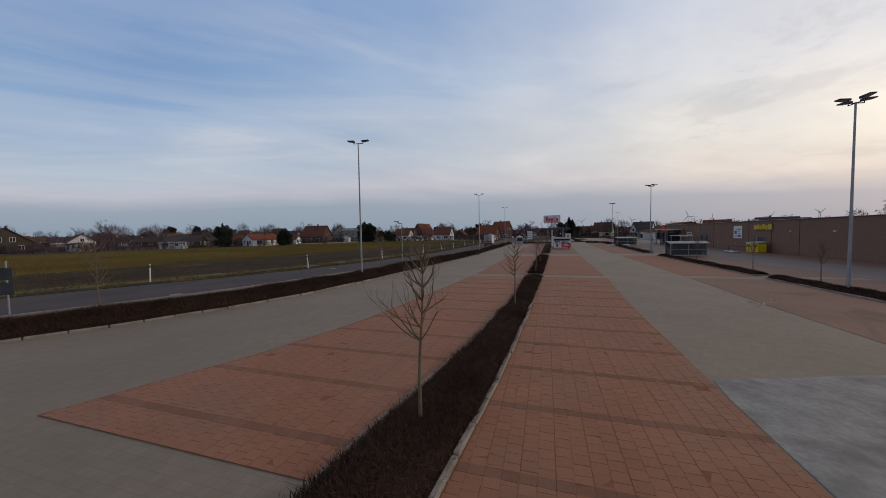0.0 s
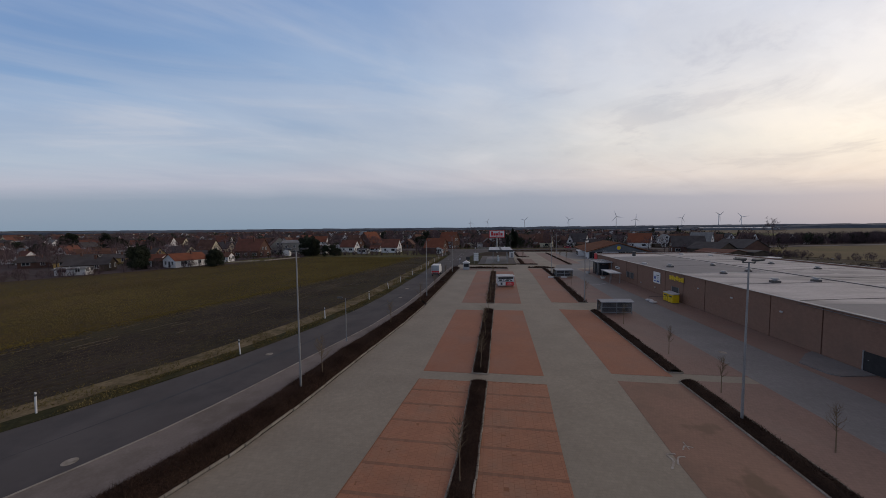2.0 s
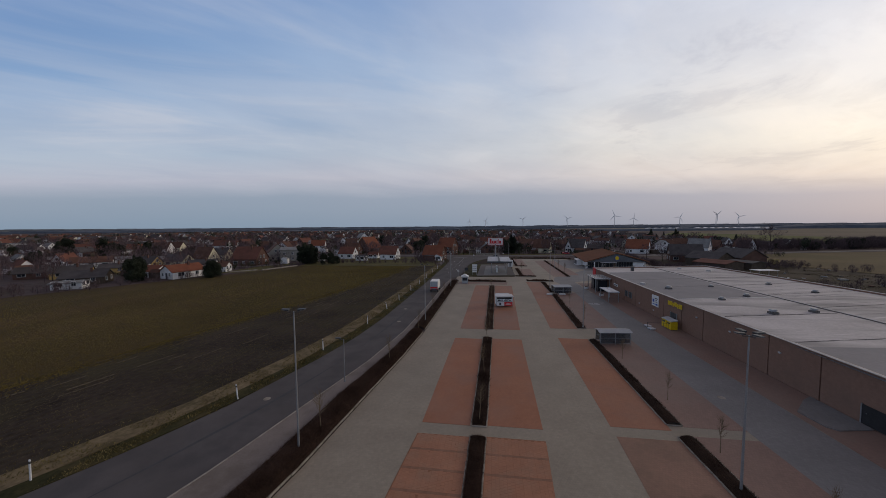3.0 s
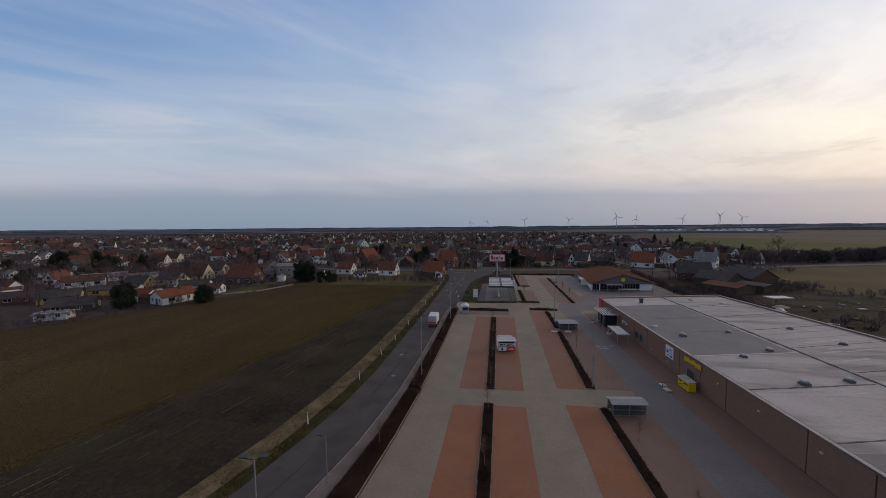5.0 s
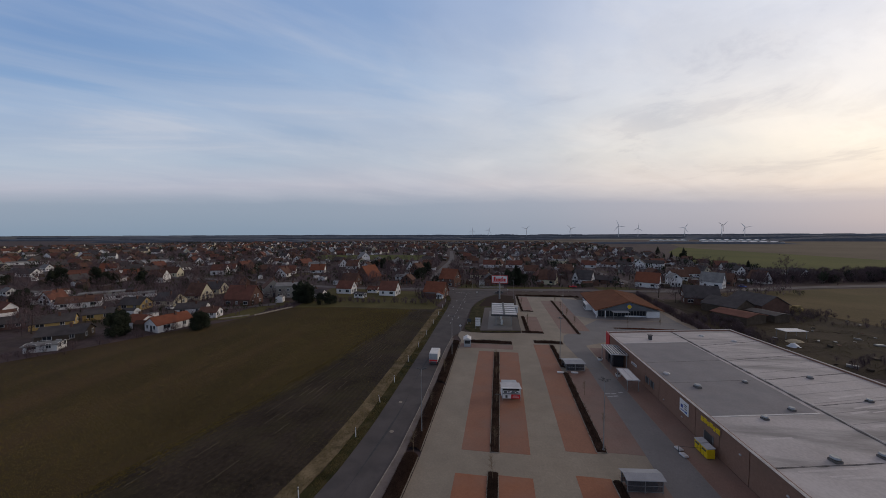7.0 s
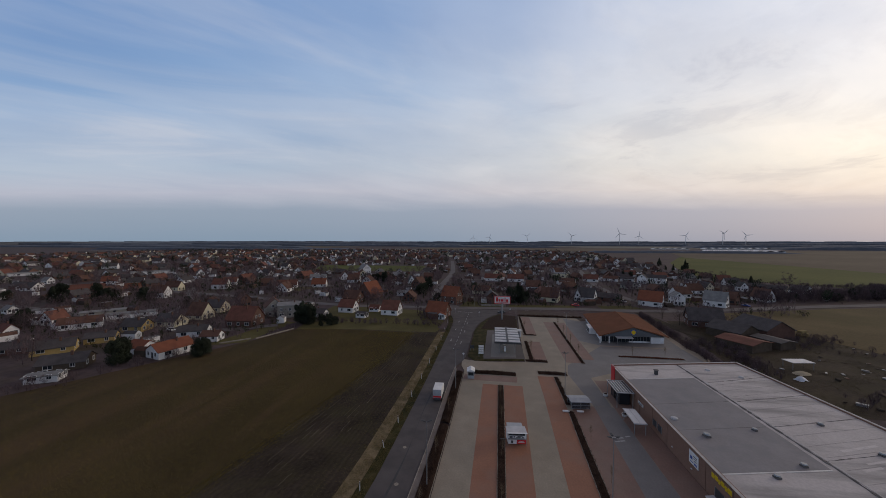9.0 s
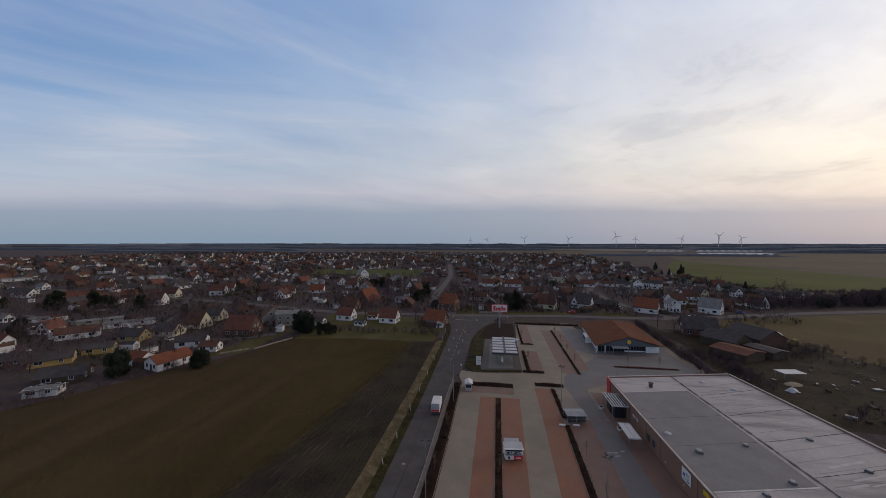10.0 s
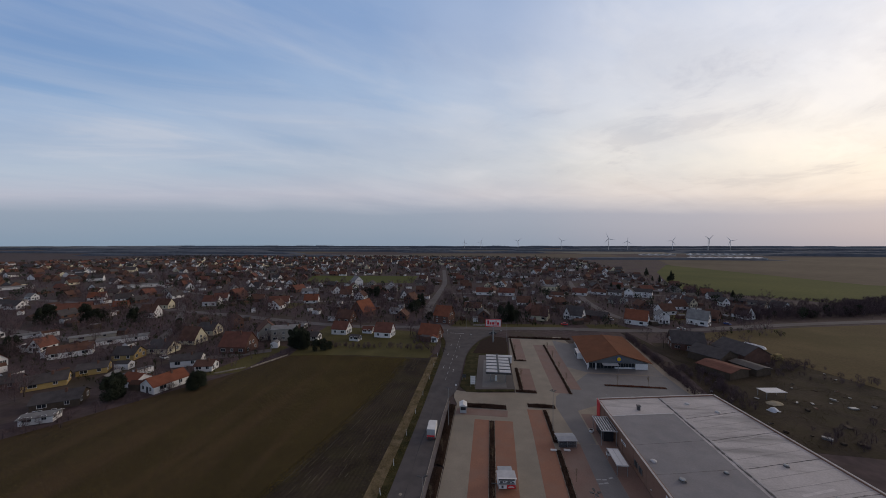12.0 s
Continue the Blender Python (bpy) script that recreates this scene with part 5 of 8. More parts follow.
    box(bm, x0 - 1.4, x0 + 1.15, y0 + 11.5, y0 + 18, 0, 2.5, bevel=0.03)
    part("side_entrance", bm, WALLS["white"], t)
    for k in range(3):
        bm = bm_new()
        box(bm, x0 - 1.46, x0 - 1.39, y0 + 11.9 + 2.0 * k, y0 + 13.5 + 2.0 * k, 0.3, 2.1)
        part("side_entrance_pane", bm, M["glass"], t)
    # west side windows
    for k in range(9):
        bm = bm_new()
        box(bm, x0 + 1.12, x0 + 1.19, y0 + 19 + k * 1.6, y0 + 20.2 + k * 1.6, 0.9, 2.3)
        part("window_pane", bm, M["glass"], t)
    # round yellow logo as a plain disc on a blue square
    bm = bm_new()
    box(bm, xm - 0.95, xm + 0.95, y0 + 0.36, y0 + 0.46, e + 0.5, e + 2.3, bevel=0.02)
    part("logo_board", bm, M["blue"], t, "dark blue square logo board")
    bm = bm_new()
    tube(bm, (xm, y0 + 0.37, e + 1.4), (xm, y0 + 0.30, e + 1.4), 0.8, 0.8, 24)
    part("logo_disc", bm, M["yellow"], t, "yellow disc")
    # sheared and lengthened to fit the store to the camera's view
    for o in t.children:
        for v in o.data.vertices:
            v.co = Vector((v.co.x + (v.co.y - y0) * 0.11, v.co.y + (v.co.x - x0) * 0.07 + (v.co.y - y0) * 0.12, v.co.z))
    return t


M["store_roof"] = material("store_roof_tiles", (0.165, 0.066, 0.034), (0.23, 0.092, 0.046), 0.25, 4.0, 0.85, 0.3, stain=(0.17, 0.075, 0.04), stain_scale=0.12)
M["gable_grey"] = material("gable_cladding", (0.085, 0.092, 0.10), (0.125, 0.132, 0.14), 0.4, 5.0, 0.7, 0.1)
hipped_store()

# ---- filling station ----
t = thing("filling_station", pose(0.7, 0, 0.09), "small filling station with a pale flat canopy on posts", "filling station")
for k in range(6):
    bm = bm_new()
    y = 123.6 + k * 3.25
    box(bm, -1.3, 7.2, y, y + 2.3, 4.6, 4.8, bevel=0.03)
    part("roof_panel", bm, M["roof_sheet"], t, "pale ribbed canopy roof panel")
for x in (-1.35, 2.95, 7.1):
    bm = bm_new()
    box(bm, x - 0.12, x + 0.12, 123.4, 143.0, 4.3, 4.62, bevel=0.02)
    part("girder", bm, M["dark_steel"], t)
bm = bm_new()
box(bm, -1.5, 7.4, 123.2, 123.42, 4.15, 4.75, bevel=0.02)
part("fascia", bm, M["dark_steel"], t)
bm = bm_new()
box(bm, 2.6, 3.3, 123.45, 143.0, 4.78, 4.9, bevel=0.02)
part("roof_spine", bm, M["dark_steel"], t)
bm = bm_new()
box(bm, -1.2, 7.1, 123.45, 143.0, 4.2, 4.28)
part("soffit", bm, M["dark_steel"], t)
for x in (0.2, 5.6):
    for y in (127, 139):
        bm = bm_new()
        tube(bm, (x, y, 0), (x, y, 4.35), 0.13, 0.13, 10)
        part("post", bm, M["steel"], t)


def pump(x, y):
    t = thing("fuel_pump", pose(x, y, 0.095), "white and dark fuel pump on a raised kerb", "fuel pump", "fuel pumps")
    for nm, b, mt in (("plinth", (-0.8, 0.8, -1.2, 1.2, 0, 0.15), M["kerb"]), ("body", (-0.35, 0.35, -0.5, 0.5, 0.15, 1.75), M["white"]), ("display", (-0.38, 0.38, -0.4, 0.4, 1.2, 1.6), M["dark_steel"]), ("nozzle_holder", (-0.42, 0.42, -0.25, 0.25, 0.7, 1.0), M["black"])):
        bm = bm_new()
        box(bm, *b, bevel=0.02)
        part(nm, bm, mt, t)


pump(2.9, 128), pump(2.9, 136)
t = thing("fuel_kiosk", pose(8.9, 147.5, 0.09), "small white kiosk beside the filling station", "kiosk")
bm = bm_new()
box(bm, -1.0, 1.0, -1.0, 1.0, 0, 2.5, bevel=0.03)
part("wall", bm, WALLS["white"], t)
bm = bm_new()
box(bm, -1.15, 1.15, -1.15, 1.15, 2.5, 2.68, bevel=0.03)
part("roof", bm, M["flashing"], t)
bm = bm_new()
box(bm, -0.4, 0.4, -1.04, -0.98, 0.1, 2.1)
part("door", bm, M["steel"], t)
# price totem
t = thing("price_sign", pose(-5.2, 121.5, 0.05), "white slatted price board on short posts", "sign")
for k in range(4):
    bm = bm_new()
    box(bm, -0.85, 0.85, -0.1, 0.1, 1.0 + k * 0.75, 1.6 + k * 0.75, bevel=0.02)
    part("price_panel", bm, M["white"], t)
for sx in (-0.7, 0.7):
    bm = bm_new()
    tube(bm, (sx, 0.12, 0), (sx, 0.12, 4.0), 0.06, 0.06, 8)
    part("post", bm, M["steel"], t)
t = thing("info_board", pose(-8.6, 127.5, 0.05), "small dark notice board on grass", "sign")
bm = bm_new()
box(bm, -0.7, 0.7, -0.06, 0.06, 0.8, 1.9, bevel=0.02)
part("board", bm, M["dark_steel"], t)
for sx in (-0.6, 0.6):
    bm = bm_new()
    tube(bm, (sx, 0, 0), (sx, 0, 0.85), 0.05, 0.05, 8)
    part("post", bm, M["steel"], t)

# tall sign
t = thing("pylon_sign", pose(3.0, 176, 0.07), "tall white sign on a steel mast with red logo shapes", "sign")
bm = bm_new()
tube(bm, (0, 0, 0), (0, 0, 8.6), 0.42, 0.34, 14)
part("mast", bm, M["steel"], t)
bm = bm_new()
box(bm, -3.75, 3.75, -0.25, 0.25, 8.0, 11.4, bevel=0.05)
part("sign_box", bm, M["white"], t)
bm = bm_new()
for b in ((-3.9, 3.9, -0.3, 0.3, 7.75, 8.05), (-3.9, 3.9, -0.3, 0.3, 11.35, 11.55), (-3.95, -3.7, -0.3, 0.3, 8.0, 11.4), (3.7, 3.95, -0.3, 0.3, 8.0, 11.4)):
    box(bm, *b)
part("frame", bm, M["red"], t)
for x0, x1, z0, z1 in ((-3.0, -2.0, 8.9, 11.0), (-1.75, -0.95, 8.9, 10.1), (-0.75, 0.55, 8.9, 10.1), (0.75, 1.05, 8.9, 10.6), (1.25, 1.6, 8.9, 11.0), (1.8, 2.9, 8.9, 10.1), (-3.1, 3.0, 8.45, 8.7)):
    for sy in (-0.29, 0.25):
        bm = bm_new()
        box(bm, x0, x1, sy, sy + 0.04, z0, z1, bevel=0.012)
        part("logo_shape", bm, M["red"], t)

# ---- cart shelters ----
def cart_shelter(x, y, w, d, a=0.0):
    t = thing("cart_shelter", pose(x, y, 0.006, 0, 0, a), "grey trolley shelter with a pitched sheet roof and glass sides", "shelter", "trolley shelters")
    for sx in (0, w / 2, w):
        for sy in (0, d):
            bm = bm_new()
            box(bm, sx - 0.04, sx + 0.04, sy - 0.04, sy + 0.04, 0, 1.78)
            part("post", bm, M["steel"], t)
    for sy in (0, d):
        for k in range(2):
            bm = bm_new()
            box(bm, w * k / 2 + 0.06, w * (k + 1) / 2 - 0.06, sy - 0.012, sy + 0.012, 0.25, 1.68)
            part("side_panel", bm, M["smoked_panel"], t)
        for z in (0.2, 0.95, 1.72):
            bm = bm_new()
            box(bm, 0, w, sy - 0.03, sy + 0.03, z - 0.03, z + 0.03)
            part("rail", bm, M["steel"], t)
    for s in (0, 1):
        bm = bm_new()
        y0, y1 = (-0.3, d / 2) if s == 0 else (d / 2, d + 0.3)
        z0, z1 = (1.76, 2.02) if s == 0 else (2.02, 1.76)
        q = [bm.verts.new(v) for v in ((-0.25, y0, z0), (w + 0.25, y0, z0), (w + 0.25, y1, z1), (-0.25, y1, z1))]
        f = bm.faces.new(q)
        ex = bmesh.ops.extrude_face_region(bm, geom=[f])
        bmesh.ops.translate(bm, vec=(0, 0, 0.06), verts=[v for v in ex["geom"] if isinstance(v, bmesh.types.BMVert)])
        bmesh.ops.recalc_face_normals(bm, faces=bm.faces)
        part("roof_sheet", bm, M["shelter_roof"], t)
    for k in range(5):
        bm = bm_new()
        xx = 0.6 + (w - 1.2) * k / 4
        for sx in (-0.25, 0.25):
            box(bm, xx + sx - 0.012, xx + sx + 0.012, 0.4, d - 0.3, 0.85, 0.90)
            box(bm, xx + sx - 0.012, xx + sx + 0.012, 0.4, d - 0.3, 0.35, 0.38)
        for q in range(8):
            box(bm, xx - 0.25, xx + 0.25, 0.4 + q * (d - 0.7) / 7 - 0.01, 0.4 + q * (d - 0.7) / 7 + 0.01, 0.35, 0.9)
        part("cart_row", bm, M["steel"], t)
    return t


cart_shelter(16.5, 52.2, 4.3, 1.6, 6), cart_shelter(16.9, 89.6, 4.2, 3.0, 7)
for x, y in ((15.4, 88.3), (18.6, 88.7)):
    t = thing("concrete_stop", pose(x, y, 0.01), "white painted concrete stop block", "parking stop", "parking stops")
    bm = bm_new()
    box(bm, -0.75, 0.75, -0.3, 0.3, 0, 0.3, bevel=0.07)
    part("block", bm, M["white"], t)

# ---- sales trailer, hut, truck ----
t = thing("sales_trailer", pose(1.65, 73.9, 0.006, 0, 0, 6), "white and red snack sales trailer with open flap", "trailer")
# the hatch's shaded inside is put in as a black panel
for nm, b, mt in (("body", (0, 3.6, 0, 2.0, 0.5, 2.3), M["white"]), ("roof", (-0.1, 3.7, -0.1, 2.1, 2.3, 2.42), M["roof_sheet"]), ("counter", (0.15, 3.45, -0.35, 0.0, 1.15, 1.22), M["steel"]), ("opening", (0.2, 3.4, -0.02, 0.03, 1.72, 2.1), M["black"]), ("menu_board", (0.25, 3.35, -0.05, 0.0, 1.24, 1.7), M["white"]), ("red_panel", (1.75, 3.5, -0.40, -0.36, 0.35, 1.14), M["red"]), ("white_panel", (0.1, 1.7, -0.40, -0.36, 0.35, 1.14), M["white"]), ("chassis", (0.1, 3.5, 0.2, 1.8, 0.35, 0.5), M["dark_steel"]), ("rear_roof", (0.3, 3.3, 2.1, 3.6, 2.2, 2.3), M["shed_panel"])):
    bm = bm_new()
    box(bm, *b, bevel=0.02)
    part(nm, bm, mt, t)
bm = bm_new()
box(bm, -0.15, 3.75, -0.5, -0.1, 2.36, 2.42, bevel=0.01)
part("flap", bm, M["white"], t)
for x0, x1, z0, z1, mk in ((0.65, 1.05, 0.5, 1.0, "dark_steel"), (2.0, 3.2, 0.62, 0.72, "white"), (2.2, 3.0, 0.85, 0.93, "white")):
    bm = bm_new()
    box(bm, x0, x1, -0.42, -0.40, z0, z1)
    part("letter_bar", bm, M[mk], t)
for x0, x1, z0, z1 in ((0.4, 1.0, 1.32, 1.62), (1.15, 1.5, 1.4, 1.62), (1.7, 2.5, 1.3, 1.45), (1.9, 2.9, 1.52, 1.64), (2.75, 3.2, 1.3, 1.46)):
    bm = bm_new()
    box(bm, x0, x1, -0.07, -0.05, z0, z1)
    part("menu_bar", bm, M["black"], t)
for sx in (0.05, 3.55):
    for sy in (2.2, 3.5):
        bm = bm_new()
        tube(bm, (sx + (0.3 if sx < 1 else -0.3), sy, 0), (sx + (0.3 if sx < 1 else -0.3), sy, 2.22), 0.04, 0.04, 8)
        part("awning_post", bm, M["steel"], t)
    bm = bm_new()
    tube(bm, (sx, -0.42, 0), (sx, -0.42, 2.37), 0.035, 0.035, 8)
    part("flap_post", bm, M["steel"], t)
for sx in (0.25, 3.35):
    bm = bm_new()
    tube(bm, (sx - 0.1, 1.0, 0.3), (sx + 0.1, 1.0, 0.3), 0.3, 0.3, 16)
    part("wheel", bm, M["black"], t)
bm = bm_new()
box(bm, -1.2, 0.1, 0.9, 1.1, 0.38, 0.46)
part("drawbar", bm, M["dark_steel"], t)

t = thing("ticket_hut", pose(-8.3, 103.2, 0.006, 0, 0, 4), "small white shelter hut with a pitched roof", "hut")
for nm, b, mt in (("wall", (0, 1.9, 0, 2.6, 0, 2.1), M["shed_panel"]), ("window", (0.2, 1.7, -0.02, 0.02, 0.9, 1.8), M["glass"]), ("side_window", (1.88, 1.92, 0.4, 2.2, 0.9, 1.8), M["glass"])):
    bm = bm_new()
    box(bm, *b, bevel=0.02)
    part(nm, bm, mt, t)
bm = bm_new()
q = [bm.verts.new(v) for v in ((-0.2, -0.2, 2.1), (2.1, -0.2, 2.1), (2.1, 2.8, 2.1), (-0.2, 2.8, 2.1), (0.95, -0.2, 2.7), (0.95, 2.8, 2.7))]
for f in ((0, 1, 4), (2, 3, 5), (0, 4, 5, 3), (1, 2, 5, 4), (0, 3, 2, 1)):
    bm.faces.new([q[i] for i in f])
bmesh.ops.recalc_face_normals(bm, faces=bm.faces)
part("roof", bm, M["white"], t)


def box_truck(x, y, a):
    t = thing("box_truck", pose(x, y, 0.01, 0, 0, a), "white box truck parked on the road with red rear", "truck")
    for nm, b, mt, lab in (("box_body", (-1.05, 1.05, -2.6, 1.6, 0.95, 3.0), M["white"], ""), ("rear_door", (-1.0, 1.0, -2.66, -2.6, 1.0, 2.92), M["shed_panel"], ""), ("red_stripe", (-1.0, 1.0, -2.70, -2.66, 1.1, 1.5), M["red"], "red lettering field"), ("cab", (-1.0, 1.0, 1.7, 3.3, 0.5, 2.25), M["white"], ""), ("windscreen", (-0.9, 0.9, 3.27, 3.34, 1.35, 2.1), M["glass"], ""), ("chassis", (-0.85, 0.85, -2.6, 3.2, 0.55, 0.95), M["dark_steel"], ""), ("bumper", (-1.0, 1.0, -2.72, -2.6, 0.5, 0.7), M["dark_steel"], "")):
        bm = bm_new()
        box(bm, *b, bevel=0.04)
        part(nm, bm, mt, t, lab)
    for sx in (-0.9, 0.9):
        for sy in (-1.6, 2.4):
            bm = bm_new()
            tube(bm, (sx - 0.14, sy, 0.42), (sx + 0.14, sy, 0.42), 0.42, 0.42, 18)
            w = part("wheel", bm, M["black"], t)
            bm = bm_new()
            tube(bm, (sx - 0.15, sy, 0.42), (sx + 0.15, sy, 0.42), 0.22, 0.22, 12)
            part("rim", bm, M["steel"], w)
    for sx in (-0.85, 0.85):
        bm = bm_new()
        box(bm, sx - 0.1, sx + 0.1, -2.75, -2.70, 0.72, 0.86)
        part("tail_light", bm, M["red"], t)
    return t


box_truck(-14.6, 91.0, 2)

# ---- lamps ----
def street_lamp(x, y, h, heads, a, label, r=0.085):
    t = thing("street_lamp", pose(x, y, 0, 0, 0, a), label, "street lamp", "car park lamps")
    bm = bm_new()
    tube(bm, (0, 0, 0), (0, 0, h), r, r * 0.55, 12)
    part("pole", bm, M["steel"], t)
    bm = bm_new()
    tube(bm, (0, 0, 0), (0, 0, 0.25), r * 2.2, r * 1.6, 12)
    part("base_collar", bm, M["steel"], t)
    for k, ang in enumerate(heads):
        turn = Matrix.Rotation(radians(ang), 4, "Z")
        bm = bm_new()
        tube(bm, turn @ Vector((0, 0, h - 0.05)), turn @ Vector((0.40, 0, h - 0.05)), 0.028, 0.028, 8)
        tube(bm, turn @ Vector((0.40, 0, h - 0.07)), turn @ Vector((0.40, 0, h + 0.10)), 0.024, 0.024, 8)
        part("arm", bm, M["dark_steel"], t)
        bm = bm_new()
        tip = Matrix.Translation((0.40, 0, h + 0.12)) @ Matrix.Rotation(radians(-9), 4, "Y")
        vs = box(bm, -0.08, 0.50, -0.17, 0.17, -0.05, 0.08, bevel=0.025)
        for v in vs:
            if v.is_valid and v.co.x > 0.3:
                v.co.z = v.co.z * 0.5 - 0.02
        bmesh.ops.transform(bm, matrix=turn @ tip, verts=bm.verts)
        hd = part("lamp_head", bm, M["dark_steel"], t)
        bm = bm_new()
        box(bm, -0.02, 0.44, -0.13, 0.13, -0.062, -0.052, turn @ tip)
        part("lens", bm, M["shed_panel"], hd)
    return t


LAMP = "tall slim grey car park lamp with floodlight heads"
street_lamp(-14.3, 24.3, 11.2, (0, 180), 10, LAMP)
street_lamp(16.6, 24.4, 10.5, (0, 90, 180, 270), 8, LAMP)
street_lamp(-11.4, 60.6, 10.6, (0, 180), 10, LAMP)
street_lamp(-10.8, 95.5, 10.6, (0, 180), 10, LAMP)
street_lamp(16.2, 60.4, 10.6, (0, 90, 180, 270), 8, LAMP)
street_lamp(16.9, 97.0, 10.6, (0, 90, 180, 270), 8, LAMP)
street_lamp(27.2, 146, 10.6, (0, 180), 0, LAMP)
street_lamp(-15.9, 36.1, 5.0, (200,), 0, "short grey road lamp beside the sidewalk", 0.06)
street_lamp(9.8, 178, 9.0, (180,), 0, "grey road lamp near the main road", 0.07)
for x, y in ((-26, 186), (-12, 203), (-22, 205)):
    street_lamp(x, y, 6.0, (90,), 0, "slim grey road lamp at the crossing", 0.05)

# marker posts along the verge
def marker_post(x, y, lean):
    t = thing("marker_post", pose(x, y, 0.02, lean[0], lean[1], 0), "white plastic roadside marker post, slightly leaning", "marker post", "marker posts")
    bm = bm_new()
    box(bm, -0.06, 0.06, -0.04, 0.04, 0, 1.55, bevel=0.015)
    part("post", bm, M["white"], t)
    bm = bm_new()
    box(bm, -0.065, 0.065, -0.045, 0.045, 1.25, 1.42, bevel=0.005)
    part("dark_band", bm, M["dark_steel"], t)


for x, y in ((-31.4, 19.2), (-25.2, 31.1), (-23.3, 45.2), (-21.6, 58.2), (-21.4, 69.2), (-21.2, 78), (-21.2, 90), (-21.2, 101), (-21.2, 113), (-21.3, 126), (-21.6, 139), (-22, 152), (-22.6, 165)):
    marker_post(x, y, (RNG.normal(0, 2.5), RNG.normal(0, 3)))
# back of a road sign frame by the sidewalk
t = thing("road_sign", pose(-25.5, 9.3, 0.0, 0, 0, 30), "back of a dark road sign on a grey pole", "road sign")
bm = bm_new()
tube(bm, (0, 0, 0), (0, 0, 2.7), 0.04, 0.04, 8)
part("pole", bm, M["steel"], t)
for z in (1.0, 1.75):
    bm = bm_new()
    box(bm, -0.32, 0.32, -0.09, -0.05, z, z + 0.62, bevel=0.02)
    part("sign_plate", bm, M["dark_steel"], t)
for x, y, h in ((-21.5, 187, 2.6), (-8.4, 181, 2.4), (7.5, 190.3, 2.6), (-10.8, 118, 2.2)):
    t = thing("road_sign", pose(x, y, 0.05, 0, 0, RNG.uniform(0, 40)), "small white road sign on a grey pole", "road sign", "road signs")
    bm = bm_new()
    tube(bm, (0, 0, 0), (0, 0, h), 0.035, 0.035, 8)
    part("pole", bm, M["steel"], t)
    bm = bm_new()
    tube(bm, (0, -0.06, h - 0.25), (0, -0.04, h - 0.25), 0.33, 0.33, 16)
    part("sign_plate", bm, M["white"], t)
# manhole covers
for x, y in ((-22.8, 15.4), (-22.3, 31.6), (-17.6, 70), (-16.4, 60.5), (23.6, 37.6)):
    bm = bm_new()
    tube(bm, (0, 0, 0), (0, 0, 0.012), 0.36, 0.35, 20)
    o = part("manhole_cover", bm, M["kerb"])
    o.matrix_basis = pose(x, y, 0.004)
    tagged(o, "pale round manhole cover in the road", "manhole cover", "manhole covers")

# worn white marks on the shop lane and round concrete planters by the entrance
for k, (x, y) in enumerate(((22.8, 79.3), (24.0, 79.4), (22.9, 78.1), (24.0, 78.4), (25.5, 80.1))):
    dash(x, y, 0.35, 1.0, 8 + 3 * k, "worn white mark on grey pavers")
for x, y in ((26.9, 98.0), (27.9, 88.3)):
    t = thing("round_planter", pose(x, y, 0.008), "round white concrete planter with dark soil", "planter", "planters")
    bm = bm_new()
    tube(bm, (0, 0, 0), (0, 0, 0.55), 0.52, 0.62, 18)
    part("bowl", bm, M["white"], t)
    bm = bm_new()
    tube(bm, (0, 0, 0.5), (0, 0, 0.565), 0.5, 0.5, 18)
    part("soil", bm, M["soil"], t)

# ---- trees ----
def limb_tubes(segs, sides=4):
    """Tapered tubes from (a, b, r0, r1): vertices and faces."""
    vs, fs = [], []
    for a, b, r0, r1 in segs:
        d = (b - a)
        if d.length < 1e-5:
            continue
        d.normalize()
        u = d.orthogonal().normalized()
        w = d.cross(u)
        k = len(vs)
        for p, r in ((a, r0), (b, r1)):
            for i in range(sides):
                t = 2 * math.pi * i / sides
                vs.append(tuple(p + (u * math.cos(t) + w * math.sin(t)) * r))
        for i in range(sides):
            j = (i + 1) % sides
            fs.append((k + i, k + j, k + sides + j, k + sides + i))
    return vs, fs


def grow(rng, p, d, length, r, depth, segs, forks, up=0.25, bend=0.25, tips=None):
    n = 3
    q = p.copy()
    for i in range(n):
        d = (d + Vector((rng.gauss(0, bend), rng.gauss(0, bend), rng.gauss(0, bend) + up * 0.3)) * 0.5).normalized()
        q2 = q + d * (length / n)
        ra, rb = r * (1 - 0.55 * i / n), r * (1 - 0.55 * (i + 1) / n)
        segs.append((q.copy(), q2.copy(), ra, rb))
        if depth > 0 and i > 0:
            for k in range(forks):
                a = rng.uniform(0, 2 * math.pi)
                o = d.orthogonal().normalized()
                side = (Matrix.Rotation(a, 3, d) @ o)
                nd = (d * rng.uniform(0.5, 0.9) + side * rng.uniform(0.6, 1.0) + Vector((0, 0, up))).normalized()
                grow(rng, q2, nd, length * rng.uniform(0.45, 0.68), rb * 0.6, depth - 1, segs, forks, up, bend, tips)
        q = q2
    if tips is not None and depth == 0:
        tips.append(q)


